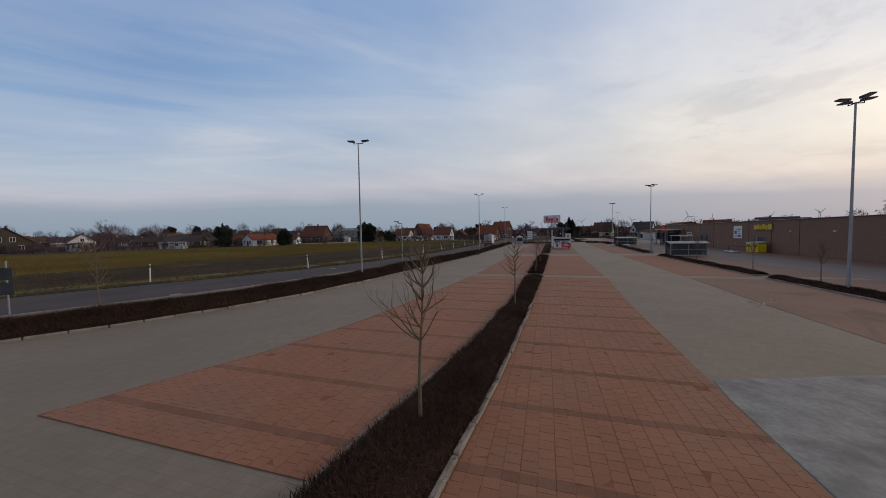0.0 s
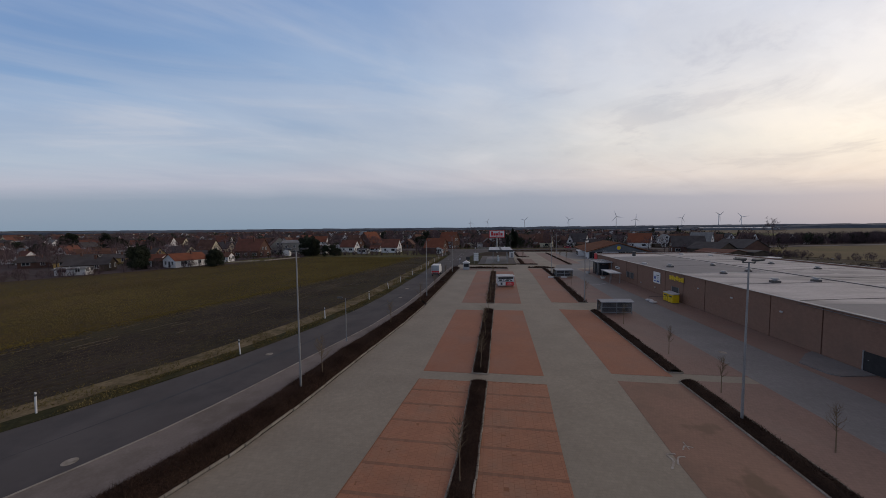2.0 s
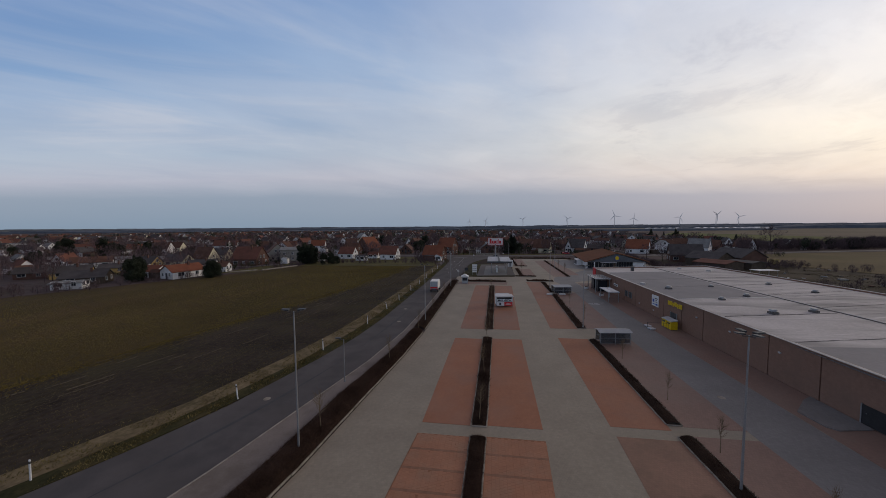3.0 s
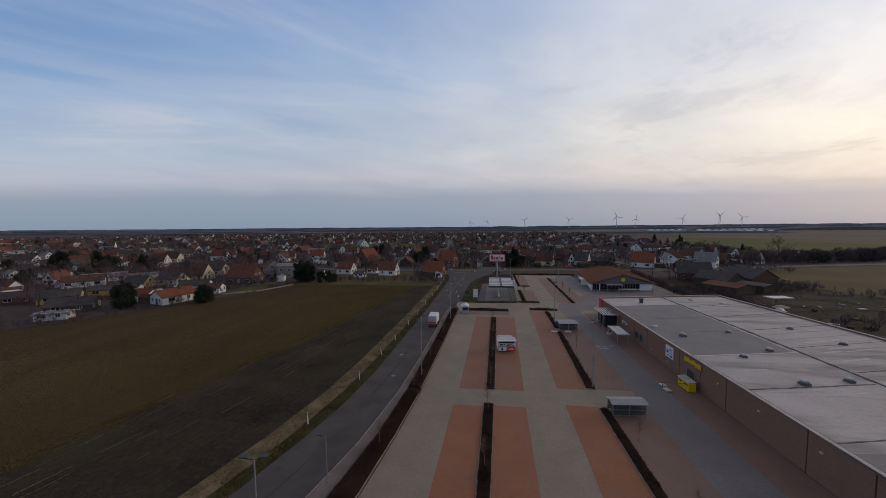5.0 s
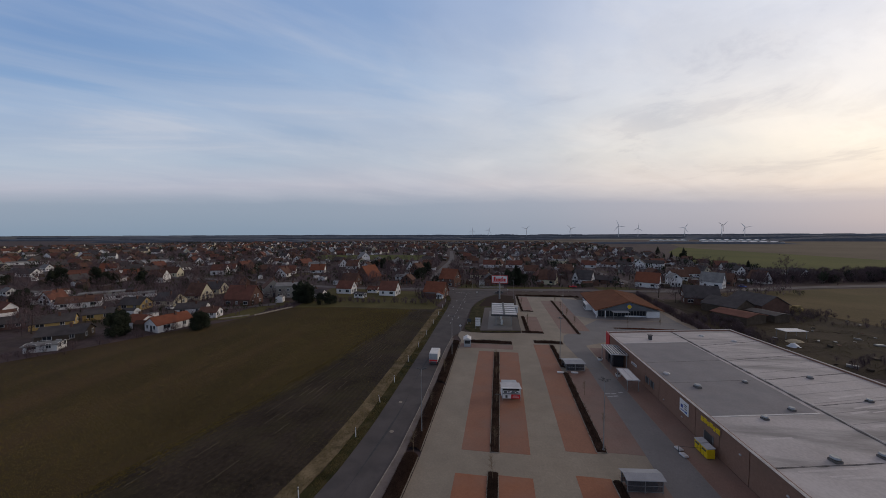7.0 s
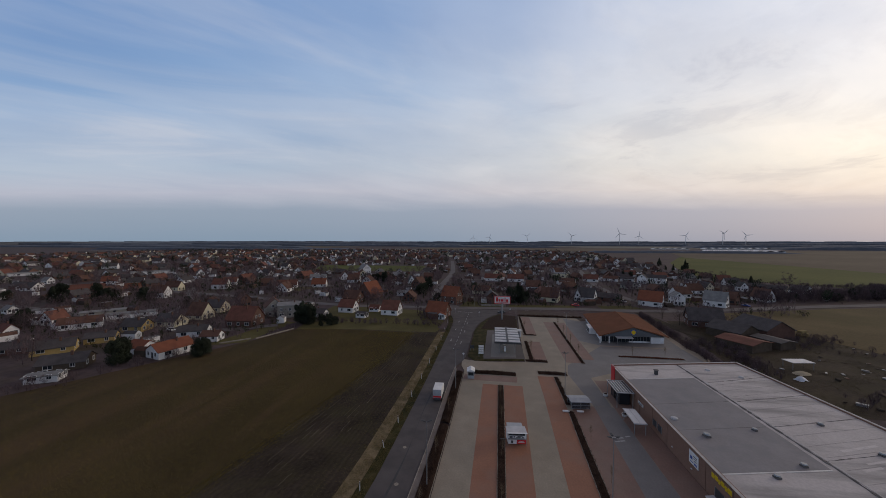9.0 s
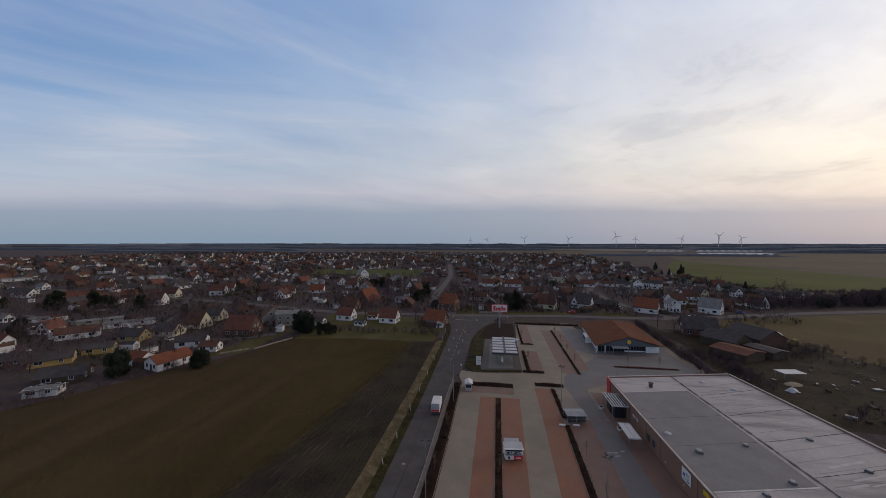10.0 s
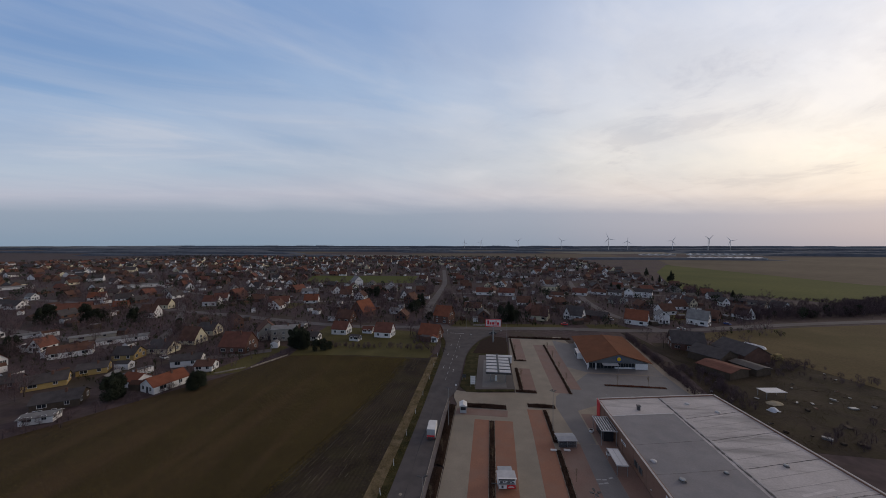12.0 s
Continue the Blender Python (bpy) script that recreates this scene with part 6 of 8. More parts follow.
def young_tree(seed, height, m, label, group, first=0.45, spread=0.85):
    """A small bare car park tree on a thin trunk."""
    rng = random.Random(seed)
    t = thing("young_tree", m, label, "tree", group)
    trunk, limbs = [], []
    p, d = Vector((0, 0, 0)), Vector((rng.gauss(0, 0.02), rng.gauss(0, 0.02), 1)).normalized()
    n = 12
    for i in range(n):
        q = p + d * height * 0.95 / n
        ra, rb = 0.045 * (1 - 0.8 * i / n) * height / 3.2, 0.045 * (1 - 0.8 * (i + 1) / n) * height / 3.2
        trunk.append((p.copy(), q.copy(), max(ra, 0.008), max(rb, 0.006)))
        d = (d + Vector((rng.gauss(0, 0.03), rng.gauss(0, 0.03), 0.05))).normalized()
        if (i + 1) / n >= first:
            for k in range(4):
                a = rng.uniform(0, 2 * math.pi)
                nd = Vector((math.cos(a) * spread, math.sin(a) * spread, rng.uniform(0.35, 1.0))).normalized()
                grow(rng, q, nd, height * rng.uniform(0.17, 0.30) * (1.3 - 0.7 * i / n), 0.019 * height / 3.2, 2, limbs, 1, 0.7, 0.30)
        p = q
    part("trunk", limb_tubes(trunk, 8), M["bark"], t, smooth=True)
    part("crown", limb_tubes(limbs, 4), M["bark"], t, "bare forked branches")
    return t


YOUNG = "young bare tree with a thin trunk and forked branches"
young_tree(3, 3.3, pose(-1.95, 5.75, 0.08), YOUNG, "trees in the middle bed")
first_tree = young_tree(8, 3.0, pose(-1.1, 16.7, 0.08, 0, 0, 40), YOUNG, "trees in the middle bed")
for k, y in enumerate((30.5, 40.5, 52.0, 59, 70, 82, 93)):
    copy_thing(first_tree, pose((lerp_line(MED_L, y) + lerp_line(MED_R, y)) / 2, y, 0.08, 0, 0, 70 * k))
hedge_tree = young_tree(14, 3.3, pose(lerp_line(HEDGE_IN, 9.6) - 2.0, 9.6, 0.08), "young bare tree growing out of the brown hedge", "trees in the hedge", 0.5, 0.7)
for k, y in enumerate((27.0, 42.0, 55.6, 68.5, 84)):
    copy_thing(hedge_tree, pose(lerp_line(HEDGE_IN, y) - 0.9, y, 0.08, 0, 0, 100 * k))
bay_tree = young_tree(21, 2.6, pose(18.0, 36.4, 0.0), "young bare tree planted among the dull red bays", "trees in the far bays", 0.5, 0.6)
for k, (x, y) in enumerate(((17.9, 28.5), (19.6, 21.8), (17.6, 47), (17.9, 66), (18.0, 78))):
    copy_thing(bay_tree, pose(x, y, 0.0, 0, 0, 130 * k))
for k, (x, y) in enumerate(((27.4, 128), (27.5, 140), (27.6, 153), (27.7, 166), (45, 129), (55, 129), (12, 130), (12.2, 160))):
    copy_thing(bay_tree, Matrix.Translation((x, y, 0.05)) @ pose(0, 0, 0, 0, 0, 40 * k) @ Matrix.Diagonal((1.4, 1.4, 1.4, 1)))


def bare_tree(seed, height, spread, shape=1.0):
    rng = random.Random(seed)
    t = thing("bare_tree", pose(0, 0, 0), "tall bare winter tree with fine brown twigs", "tree", "village trees")
    segs, tips = [], []
    p = Vector((0, 0, -0.1))
    trunk = []
    d = Vector((0, 0, 1))
    n = 6
    for i in range(n):
        q = p + d * height * 0.75 / n
        ra, rb = 0.028 * height * (1 - 0.75 * i / n), 0.028 * height * (1 - 0.75 * (i + 1) / n)
        trunk.append((p.copy(), q.copy(), ra, rb))
        d = (d + Vector((rng.gauss(0, 0.06), rng.gauss(0, 0.06), 0.05))).normalized()
        if i >= 1:
            for k in range(3):
                a = rng.uniform(0, 2 * math.pi)
                nd = Vector((math.cos(a) * spread, math.sin(a) * spread, rng.uniform(0.3, 0.9))).normalized()
                grow(rng, q, nd, height * rng.uniform(0.28, 0.42) * (1.1 - 0.45 * i / n), rb * 0.55, 2, segs, 1, 0.35 * shape, 0.25, tips)
        p = q
    part("trunk", limb_tubes(trunk, 7), M["old_bark"], t, smooth=True)
    vs, fs = limb_tubes(segs, 3)
    # fine twigs at the branch ends
    r2 = np.random.default_rng(seed)
    base = np.array([tuple(x) for x in tips])
    pts = np.repeat(base, 14, 0) + r2.normal(0, height * 0.022, (len(base) * 14, 3))
    m = len(pts)
    dirs = r2.normal(0, 1, (m, 3)) + np.array([0, 0, 0.6])
    dirs /= np.linalg.norm(dirs, axis=1)[:, None]
    side = r2.normal(0, 1, (m, 3))
    side -= (side * dirs).sum(1)[:, None] * dirs
    side /= np.linalg.norm(side, axis=1)[:, None]
    ln = height * r2.uniform(0.05, 0.11, m)[:, None]
    wd = height * 0.0042
    v = np.stack([pts - side * wd, pts + side * wd, pts + dirs * ln], 1).reshape(-1, 3)
    k = len(vs)
    vs = vs + [tuple(q) for q in v]
    fs = fs + [(k + 3 * i, k + 3 * i + 1, k + 3 * i + 2) for i in range(m)]
    part("crown", (vs, fs), M["twig"], t, "open crown of bare twigs")
    return t


def conifer(seed, height, width, column=0.0):
    r = np.random.default_rng(seed)
    t = thing("conifer", pose(0, 0, 0), "dark green conifer with layered drooping branches", "tree", "village conifers")
    part("trunk", limb_tubes([(Vector((0, 0, -0.1)), Vector((0, 0, height * 0.95)), 0.02 * height, 0.004 * height)], 6), M["old_bark"], t)
    n = 2300
    u = r.beta(1.1, 1.5, n)
    z = height * (0.06 + 0.93 * u)
    env = width * ((1 - u) ** 0.85 * (1 - column) + column * np.sqrt(np.clip(1 - (u * 1.02) ** 3, 0, 1)))
    tier = 1 - 0.18 * ((u * 13) % 1.0)
    rad = env * tier * np.sqrt(r.uniform(0.25, 1.0, n)) * r.uniform(0.85, 1.12, n)
    a = r.uniform(0, 2 * np.pi, n)
    c = np.stack([np.cos(a) * rad, np.sin(a) * rad, z], 1)
    out = np.stack([np.cos(a), np.sin(a), -0.35 + r.normal(0, 0.25, n)], 1)
    side = np.stack([-np.sin(a), np.cos(a), r.normal(0, 0.3, n)], 1)
    s = height * r.uniform(0.022, 0.05, n)[:, None]
    v = np.stack([c - out * s * 0.6 - side * s * 0.55, c - out * s * 0.6 + side * s * 0.55, c + out * s], 1).reshape(-1, 3)
    part("crown", (v, np.arange(3 * n).reshape(-1, 3).tolist()), M["needle"], t, "dense dark needles")
    return t


def evergreen(seed, height, width):
    """A broad evergreen: leafy clumps of unlike size round a short trunk, with gaps between them."""
    r = np.random.default_rng(seed)
    t = thing("evergreen_tree", pose(0, 0, 0), "broad dark evergreen tree with a dense uneven crown", "tree", "village evergreens")
    part("trunk", limb_tubes([(Vector((0, 0, -0.1)), Vector((0, 0, height * 0.8)), 0.022 * height, 0.006 * height)], 6), M["old_bark"], t)
    k = 26
    u = r.uniform(0.05, 0.95, k)
    a = r.uniform(0, 2 * np.pi, k)
    rad = width * (0.35 + 0.65 * np.sin(np.pi * (0.18 + 0.8 * u))) * r.uniform(0.25, 0.72, k)
    cen = np.stack([np.cos(a) * rad, np.sin(a) * rad, height * (0.1 + 0.78 * u)], 1)
    size = width * r.uniform(0.26, 0.5, k) * (1.1 - 0.5 * u)
    n = 6500
    q = r.integers(0, k, n)
    d = r.normal(0, 1, (n, 3))
    d /= np.linalg.norm(d, axis=1)[:, None]
    c = cen[q] + d * (size[q] * r.uniform(0.55, 1.08, n))[:, None] * np.array([1, 1, 1.15])
    c[:, 2] = np.maximum(c[:, 2], 0.15)
    w = r.normal(0, 1, (n, 3))
    side = np.cross(d, w)
    side /= np.linalg.norm(side, axis=1)[:, None]
    up = np.cross(side, d) + 0.5 * d
    s = height * r.uniform(0.010, 0.024, n)[:, None]
    v = np.stack([c - side * s, c + side * s, c + up * s * 1.5], 1).reshape(-1, 3)
    part("crown", (v, np.arange(3 * n).reshape(-1, 3).tolist()), M["needle"], t, "dense dark foliage")
    return t


# ---- houses ----
def gable_roof(bm, w, l, e, r, over=0.4, th=0.18):
    """Two slopes with thickness; ridge along y."""
    for sx in (-1, 1):
        sl = (r - e) / (w / 2)
        x1, z1 = sx * (w / 2 + over), e - sl * over
        V = [(0, -l / 2 - over, r), (x1, -l / 2 - over, z1), (x1, l / 2 + over, z1), (0, l / 2 + over, r)]
        q = [bm.verts.new(v) for v in V] + [bm.verts.new((x, y, z + th)) for x, y, z in V]
        for f in ((3, 2, 1, 0), (4, 5, 6, 7), (0, 1, 5, 4), (1, 2, 6, 5), (2, 3, 7, 6), (3, 0, 4, 7)):
            bm.faces.new([q[i] for i in f])
    bmesh.ops.recalc_face_normals(bm, faces=bm.faces)


def window_mesh(w, h):
    bm = bm_new()
    box(bm, -w / 2, w / 2, -0.05, 0.02, -h / 2, h / 2)
    for f in bm.faces:
        f.material_index = 0
    me = bpy.data.meshes.new("window_pane")
    bm.to_mesh(me)
    bm.free()
    me.materials.append(M["glass"])
    bm = bm_new()
    for b in ((-w / 2 - 0.08, -w / 2, -0.08, 0.04, -h / 2 - 0.08, h / 2 + 0.08), (w / 2, w / 2 + 0.08, -0.08, 0.04, -h / 2 - 0.08, h / 2 + 0.08), (-w / 2, w / 2, -0.08, 0.04, h / 2, h / 2 + 0.08), (-w / 2 - 0.05, w / 2 + 0.05, -0.12, 0.04, -h / 2 - 0.1, -h / 2), (-0.03, 0.03, -0.07, 0.03, -h / 2, h / 2)):
        box(bm, *b)
    fr = bpy.data.meshes.new("window_frame")
    bm.to_mesh(fr)
    bm.free()
    fr.materials.append(M["white"])
    return fr, me


WIN = {"small": window_mesh(1.0, 1.2), "wide": window_mesh(1.9, 1.2)}


def house(x, y, a, w, l, e, r, wall, roof, windows=True, chimney=True, label="", dormer=False, annex=False):
    """A gabled house: w across the gable, l along the ridge, e eaves, r ridge; a turns the ridge from +y."""
    w, l, e, r = w * 0.88, l * 0.88, e * 0.92, r * 0.88
    colour = {"white": "white rendered", "cream": "cream rendered", "yellow": "yellow", "grey": "grey rendered", "brick": "red brick", "wood": "dark boarded"}[wall]
    tiles = {"red": "red tiled", "orange": "orange tiled", "brown": "brown tiled", "dark": "dark tiled", "grey": "grey sheet"}[roof]
    t = thing("house", pose(x, y, -0.1, 0, 0, a), label or f"{colour} village house with a {tiles} gable roof", "house", "village houses")
    bm = bm_new()
    V = [(-w / 2, -l / 2, 0), (w / 2, -l / 2, 0), (w / 2, -l / 2, e), (0, -l / 2, r - 0.02), (-w / 2, -l / 2, e)]
    f0 = [bm.verts.new(v) for v in V]
    f1 = [bm.verts.new((px, l / 2, pz)) for px, py, pz in V]
    bm.faces.new(f0)
    bm.faces.new(f1[::-1])
    for i in range(5):
        bm.faces.new((f0[i], f1[i], f1[(i + 1) % 5], f0[(i + 1) % 5]))
    bmesh.ops.recalc_face_normals(bm, faces=bm.faces)
    part("wall", bm, WALLS[wall], t)
    bm = bm_new()
    gable_roof(bm, w, l, e, r)
    part("roof", bm, ROOFS[roof], t)
    if chimney:
        bm = bm_new()
        box(bm, w * 0.08, w * 0.08 + 0.55, l * 0.12, l * 0.12 + 0.55, e, r + 0.9, bevel=0.02)
        part("chimney", bm, WALLS["brick"], t)
    if dormer:
        bm = bm_new()
        box(bm, -w * 0.42, -w * 0.12, -l * 0.2, l * 0.2, e + 0.3, r - 0.35)
        part("dormer", bm, WALLS["white"], t)
    if annex:
        bm = bm_new()
        box(bm, -w / 2 - 3.2, -w / 2, -l * 0.3, l * 0.25, 0, 2.6)
        an = part("annex", bm, WALLS[wall], t)
        bm = bm_new()
        box(bm, -w / 2 - 3.5, -w / 2, -l * 0.3 - 0.3, l * 0.25 + 0.3, 2.6, 2.8)
        part("annex_roof", bm, ROOFS["dark"], an)

    def win(px, py, pz, rz, kind="small"):
        fr, gl = WIN[kind]
        o = new("window", fr if windows is True else gl)
        o.parent = t
        o.matrix_basis = pose(px, py, pz, 0, 0, rz)
        if windows is True:
            g = new("pane", gl)
            g.parent = o

    if windows:
        for sy, rz in ((-1, 0), (1, 180)):
            yy = sy * (l / 2 + 0.01)
            for fx in (-0.27, 0.27):
                win(fx * w, yy, 1.6, rz)
            if r - e > 2.4 and (windows is True or sy < 0):
                for fx in ((-0.12, 0.12) if w > 8 else (0,)):
                    win(fx * w, yy, e + 0.75, rz)
        nn = max(2, int(l / 3.6)) if windows is True else 2
        for sx, rz in ((-1, -90), (1, 90)):
            for k in range(nn):
                win(sx * (w / 2 + 0.01), -l / 2 + l * (k + 0.5) / nn, 1.6, rz, "small" if k % 2 else "wide")
            if e > 4.6:
                for k in range(nn):
                    win(sx * (w / 2 + 0.01), -l / 2 + l * (k + 0.5) / nn, 4.2, rz)
        bm = bm_new()
        box(bm, -0.5, 0.5, -0.06, 0.02, 0.1, 2.15)
        o = part("door", bm, M["dark_steel"], t)
        o.matrix_basis = pose(w * 0.02, -(l / 2 + 0.01), 0, 0, 0, 0)
    PLACED.append((x, y, max(w, l) * 0.55))
    return t


PLACED = []
# houses that can be told apart
house(-205.5, 136.3, 8, 6.6, 8.1, 3.1, 7.1, "white", "red", windows="plain")
house(-183.9, 132.1, -44, 6.6, 15.5, 3, 5.7, "white", "brown")
house(-154.8, 132.4, -79, 7.5, 10.1, 2.8, 5.9, "yellow", "dark")
house(-147.9, 141.7, -87, 7.8, 11.3, 3, 6.4, "cream", "dark", annex=True)
house(-147.3, 156.7, 90, 9, 9.9, 2.8, 9.1, "cream", "brown")
house(-152.5, 172.8, -87, 8.7, 10.9, 3.2, 7.1, "cream", "dark")
house(-123.0, 129.2, -65, 7.1, 11.6, 2.8, 4.9, "white", "dark")
house(-110.5, 124.8, -77, 5.4, 7.3, 2.5, 4.4, "white", "brown")
house(-111.6, 108.6, -14, 8.3, 12.2, 2.8, 5.4, "white", "orange", label="white house with a bright orange tiled roof")
house(-123.4, 108.8, 86, 6.3, 7.6, 2.6, 4.8, "white", "orange")
house(-153.7, 104.2, -44, 8.1, 11.8, 2.4, 4.9, "yellow", "dark", label="low yellow bungalow with a broad dark roof")
house(-151.3, 116.7, -51, 7.2, 9.6, 2.5, 4.3, "yellow", "dark", label="low yellow bungalow with a dark roof")
house(-131.6, 93.2, -55, 8.3, 12.1, 2.5, 4.9, "wood", "dark", label="dark boarded house with a broad dark roof")
house(-124.8, 84.1, -61, 4.4, 8, 2, 2.6, "white", "grey", chimney=False, label="low white garage with a dark roof")
house(-115.2, 148.2, -86, 11.2, 14, 3.7, 9.9, "brick", "red", label="large brick farmhouse with a big red roof")
house(-115.7, 169.3, 41, 10, 11.4, 5.3, 10.3, "grey", "brown", label="tall grey rendered house with a plain gable")
house(-104.9, 168.1, -67, 8.6, 13.4, 6.7, 8.4, "grey", "grey", label="grey apartment house with balconies")
house(-148.9, 187.9, 60, 6.5, 8.4, 5, 8.7, "brick", "brown", windows="plain")
house(-295.8, 211.5, -45, 7.8, 20.3, 3.9, 8, "brick", "red", windows="plain", label="long brick house with a red roof")
house(-400.3, 253.4, 88, 6.5, 8, 3.6, 6.9, "white", "grey", windows="plain")
house(-394.7, 342.6, -42, 10.2, 42.6, 3.3, 4.3, "white", "grey", windows="plain", chimney=False, label="long white flat industrial hall")
house(-226.6, 205.4, -81, 8.2, 11.2, 4.5, 9.7, "white", "brown", windows="plain")
house(-247.4, 234.7, -83, 7.9, 12.2, 3.6, 8.4, "cream", "brown", windows="plain")
house(-738.5, 426.3, -32, 7.2, 10.1, 5.2, 6.4, "white", "grey", windows="plain", chimney=False)
house(-512.8, 307.0, -34, 7.2, 34.6, 3.1, 4.3, "white", "grey", windows="plain", chimney=False, label="long low white hall with a grey roof")
house(-184.1, 154.0, -44, 6.7, 21.7, 2.4, 3.3, "white", "grey", windows="plain", chimney=False, label="long low shed with a grey sheet roof")
house(-205.2, 156.3, -42, 5.6, 19.2, 2.2, 2.9, "grey", "grey", windows="plain", chimney=False, label="long low grey sheet-roofed shed")
house(-241.3, 152.8, -37, 4.3, 11.5, 2.1, 2.8, "white", "grey", windows="plain", chimney=False)
house(-199.2, 117.4, 81, 5, 7.2, 2.8, 5.5, "white", "red")
house(-258.1, 150.8, 81, 5, 6.5, 2.6, 4.8, "white", "grey", windows="plain")
house(-166.0, 100.9, -49, 6.5, 9.4, 2.4, 4.6, "brick", "dark")
house(-80.5, 183.3, 86, 7.9, 9.8, 3.4, 7.5, "white", "red")
house(-67.6, 171.1, 80, 4.2, 5.9, 2.2, 3.2, "white", "dark", chimney=False, label="small white garden house with a dark roof")
house(-55.0, 180.9, 85, 8.5, 10.4, 3.4, 8.2, "white", "red")
house(-29.5, 179.4, 74, 9, 12, 3.2, 8.6, "brick", "orange", annex=True)
house(-27.3, 174.6, 1, 5, 5.5, 2.6, 3.8, "white", "orange", chimney=False)
house(-66.2, 186.3, -90, 5, 6, 2.2, 4, "white", "red", chimney=False)
house(-85.7, 229.7, -19, 12.9, 14.9, 4, 12.3, "brick", "orange", windows="plain", chimney=False, label="big brick barn with a broad red roof")
house(-89.5, 210.1, 79, 8.9, 11.8, 3.6, 8.5, "brick", "brown")
house(-90.1, 169.7, 89, 5.8, 7.8, 2.4, 4.5, "white", "dark")
house(-155.6, 393.9, 42, 11.9, 15.8, 6, 12.3, "white", "grey", windows="plain", label="large white house with a grey gable roof")
house(-151.6, 328.4, 35, 8.8, 11.8, 3.2, 8.5, "white", "brown", windows="plain")
house(-144.1, 337.5, -76, 7.9, 11.8, 2.8, 6.4, "white", "red", windows="plain")
house(-176.6, 323.7, -71, 7.8, 17.5, 2.8, 5.5, "white", "grey", windows="plain")
house(-147.1, 272.5, -76, 8.8, 12.6, 3, 8.1, "white", "orange", windows="plain")
house(-170.3, 262.7, -66, 8.6, 17.2, 2.9, 7.4, "white", "red", windows="plain")
house(-251.4, 348.7, 76, 8.5, 13.2, 3.1, 8.4, "white", "dark", windows="plain")
house(-245.9, 358.5, -63, 7.6, 14.3, 2.7, 6.2, "white", "brown", windows="plain")
house(-259.0, 345.7, 47, 7.5, 9.4, 2.9, 7.8, "white", "dark", windows="plain")
house(-264.9, 329.1, 49, 7.4, 9.3, 2.9, 7.7, "white", "grey", windows="plain")
house(-99.5, 348.9, -82, 8, 13.9, 3, 6.4, "white", "grey", windows="plain")
house(-75.8, 305.7, 24, 6, 8, 3, 8.4, "white", "dark", windows="plain")
house(-64.0, 286.4, -17, 10, 12, 3.4, 9.2, "brick", "brown", windows="plain")
house(-64.6, 239.5, 75, 6, 9, 2.6, 4.4, "white", "grey", windows="plain")
house(-27.0, 216.1, 67, 9.5, 12, 5.6, 12, "brick", "orange", label="tall brown brick house with a steep gable")
house(-2.2, 336.5, 86, 9, 16.9, 3.4, 7.8, "white", "red", windows="plain")
house(19.4, 335.5, 82, 8.9, 16.9, 3.4, 7.8, "white", "red", windows="plain")
house(-10.2, 257.7, 82, 10, 14, 3, 6.6, "cream", "brown", windows="plain")
house(35.1, 233.1, 71, 10.8, 11.8, 3.6, 10.1, "cream", "brown", windows="plain", label="cream bungalow with a brown hipped roof")
house(58.0, 236.1, 57, 8.7, 12.6, 3.7, 9.9, "white", "dark", windows="plain")
house(53.4, 237.4, -23, 4.9, 6.8, 3.4, 8.6, "white", "dark", windows="plain", chimney=False)
house(92.9, 227.4, 57, 10.2, 13.9, 3.7, 9.9, "white", "orange", windows="plain", label="white house with a broad orange-brown roof")
house(73.2, 240.0, 62, 9.5, 15.3, 2.7, 5.5, "brick", "dark", windows="plain")
house(143.3, 342.1, 61, 9.3, 24.1, 5.6, 8.7, "white", "dark", windows="plain", label="long white two-storey row house")
house(133.6, 339.9, -28, 8.4, 8.4, 5.8, 9.5, "white", "dark", windows="plain")
house(124.7, 350.3, 62, 7.6, 13.2, 3.1, 5.4, "white", "dark", windows="plain")
house(110.5, 352.5, 64, 7.6, 14.3, 2.9, 5.5, "white", "brown", windows="plain")
house(109.5, 232.2, -6, 7.3, 8.2, 5.8, 8.9, "white", "grey", windows="plain")
house(129.9, 230.3, 45, 7.9, 12.3, 4.3, 10.1, "white", "grey", windows="plain", label="white house with a blue-grey slate roof")
house(143.8, 239.9, 38, 6.5, 7.8, 4.1, 8.6, "brick", "brown", windows="plain")
house(171.3, 254.1, 13, 7.9, 11.6, 3.0, 9.1, "white", "brown", windows="plain", label="white gabled house with a wide brown roof")
house(160.3, 294.2, 11, 7.5, 9.7, 3.8, 8.5, "cream", "dark", windows="plain")
house(188.9, 300.1, -3, 6, 7.7, 4.1, 7.9, "white", "dark", windows="plain")
house(211.3, 317.2, 45, 6.7, 11.7, 2.6, 4.6, "brick", "dark", windows="plain")
house(218.0, 306.7, 44, 6.5, 12.2, 2.5, 4.5, "grey", "dark", windows="plain")
house(65.7, 327.1, 68, 8.8, 13.6, 3, 5.3, "white", "brown", windows="plain")
house(67.6, 378.2, 73, 7.8, 17.6, 4.5, 5.9, "cream", "grey", windows="plain", chimney=False, label="long cream flat-roofed house")
house(90.5, 345.9, 67, 8.7, 14.5, 3.1, 7.5, "white", "red", windows="plain")
house(34.4, 513.0, 6, 8.9, 10.9, 3.4, 8.8, "white", "grey", windows="plain")
house(-1.2, 463.4, 0, 9, 11, 3.4, 9.2, "brick", "brown", windows="plain")
house(-23.8, 623.1, 2, 9, 11, 3.4, 9.2, "white", "dark", windows="plain")
house(-52.6, 619.9, 25, 9, 11, 3.4, 8.8, "white", "brown", windows="plain")
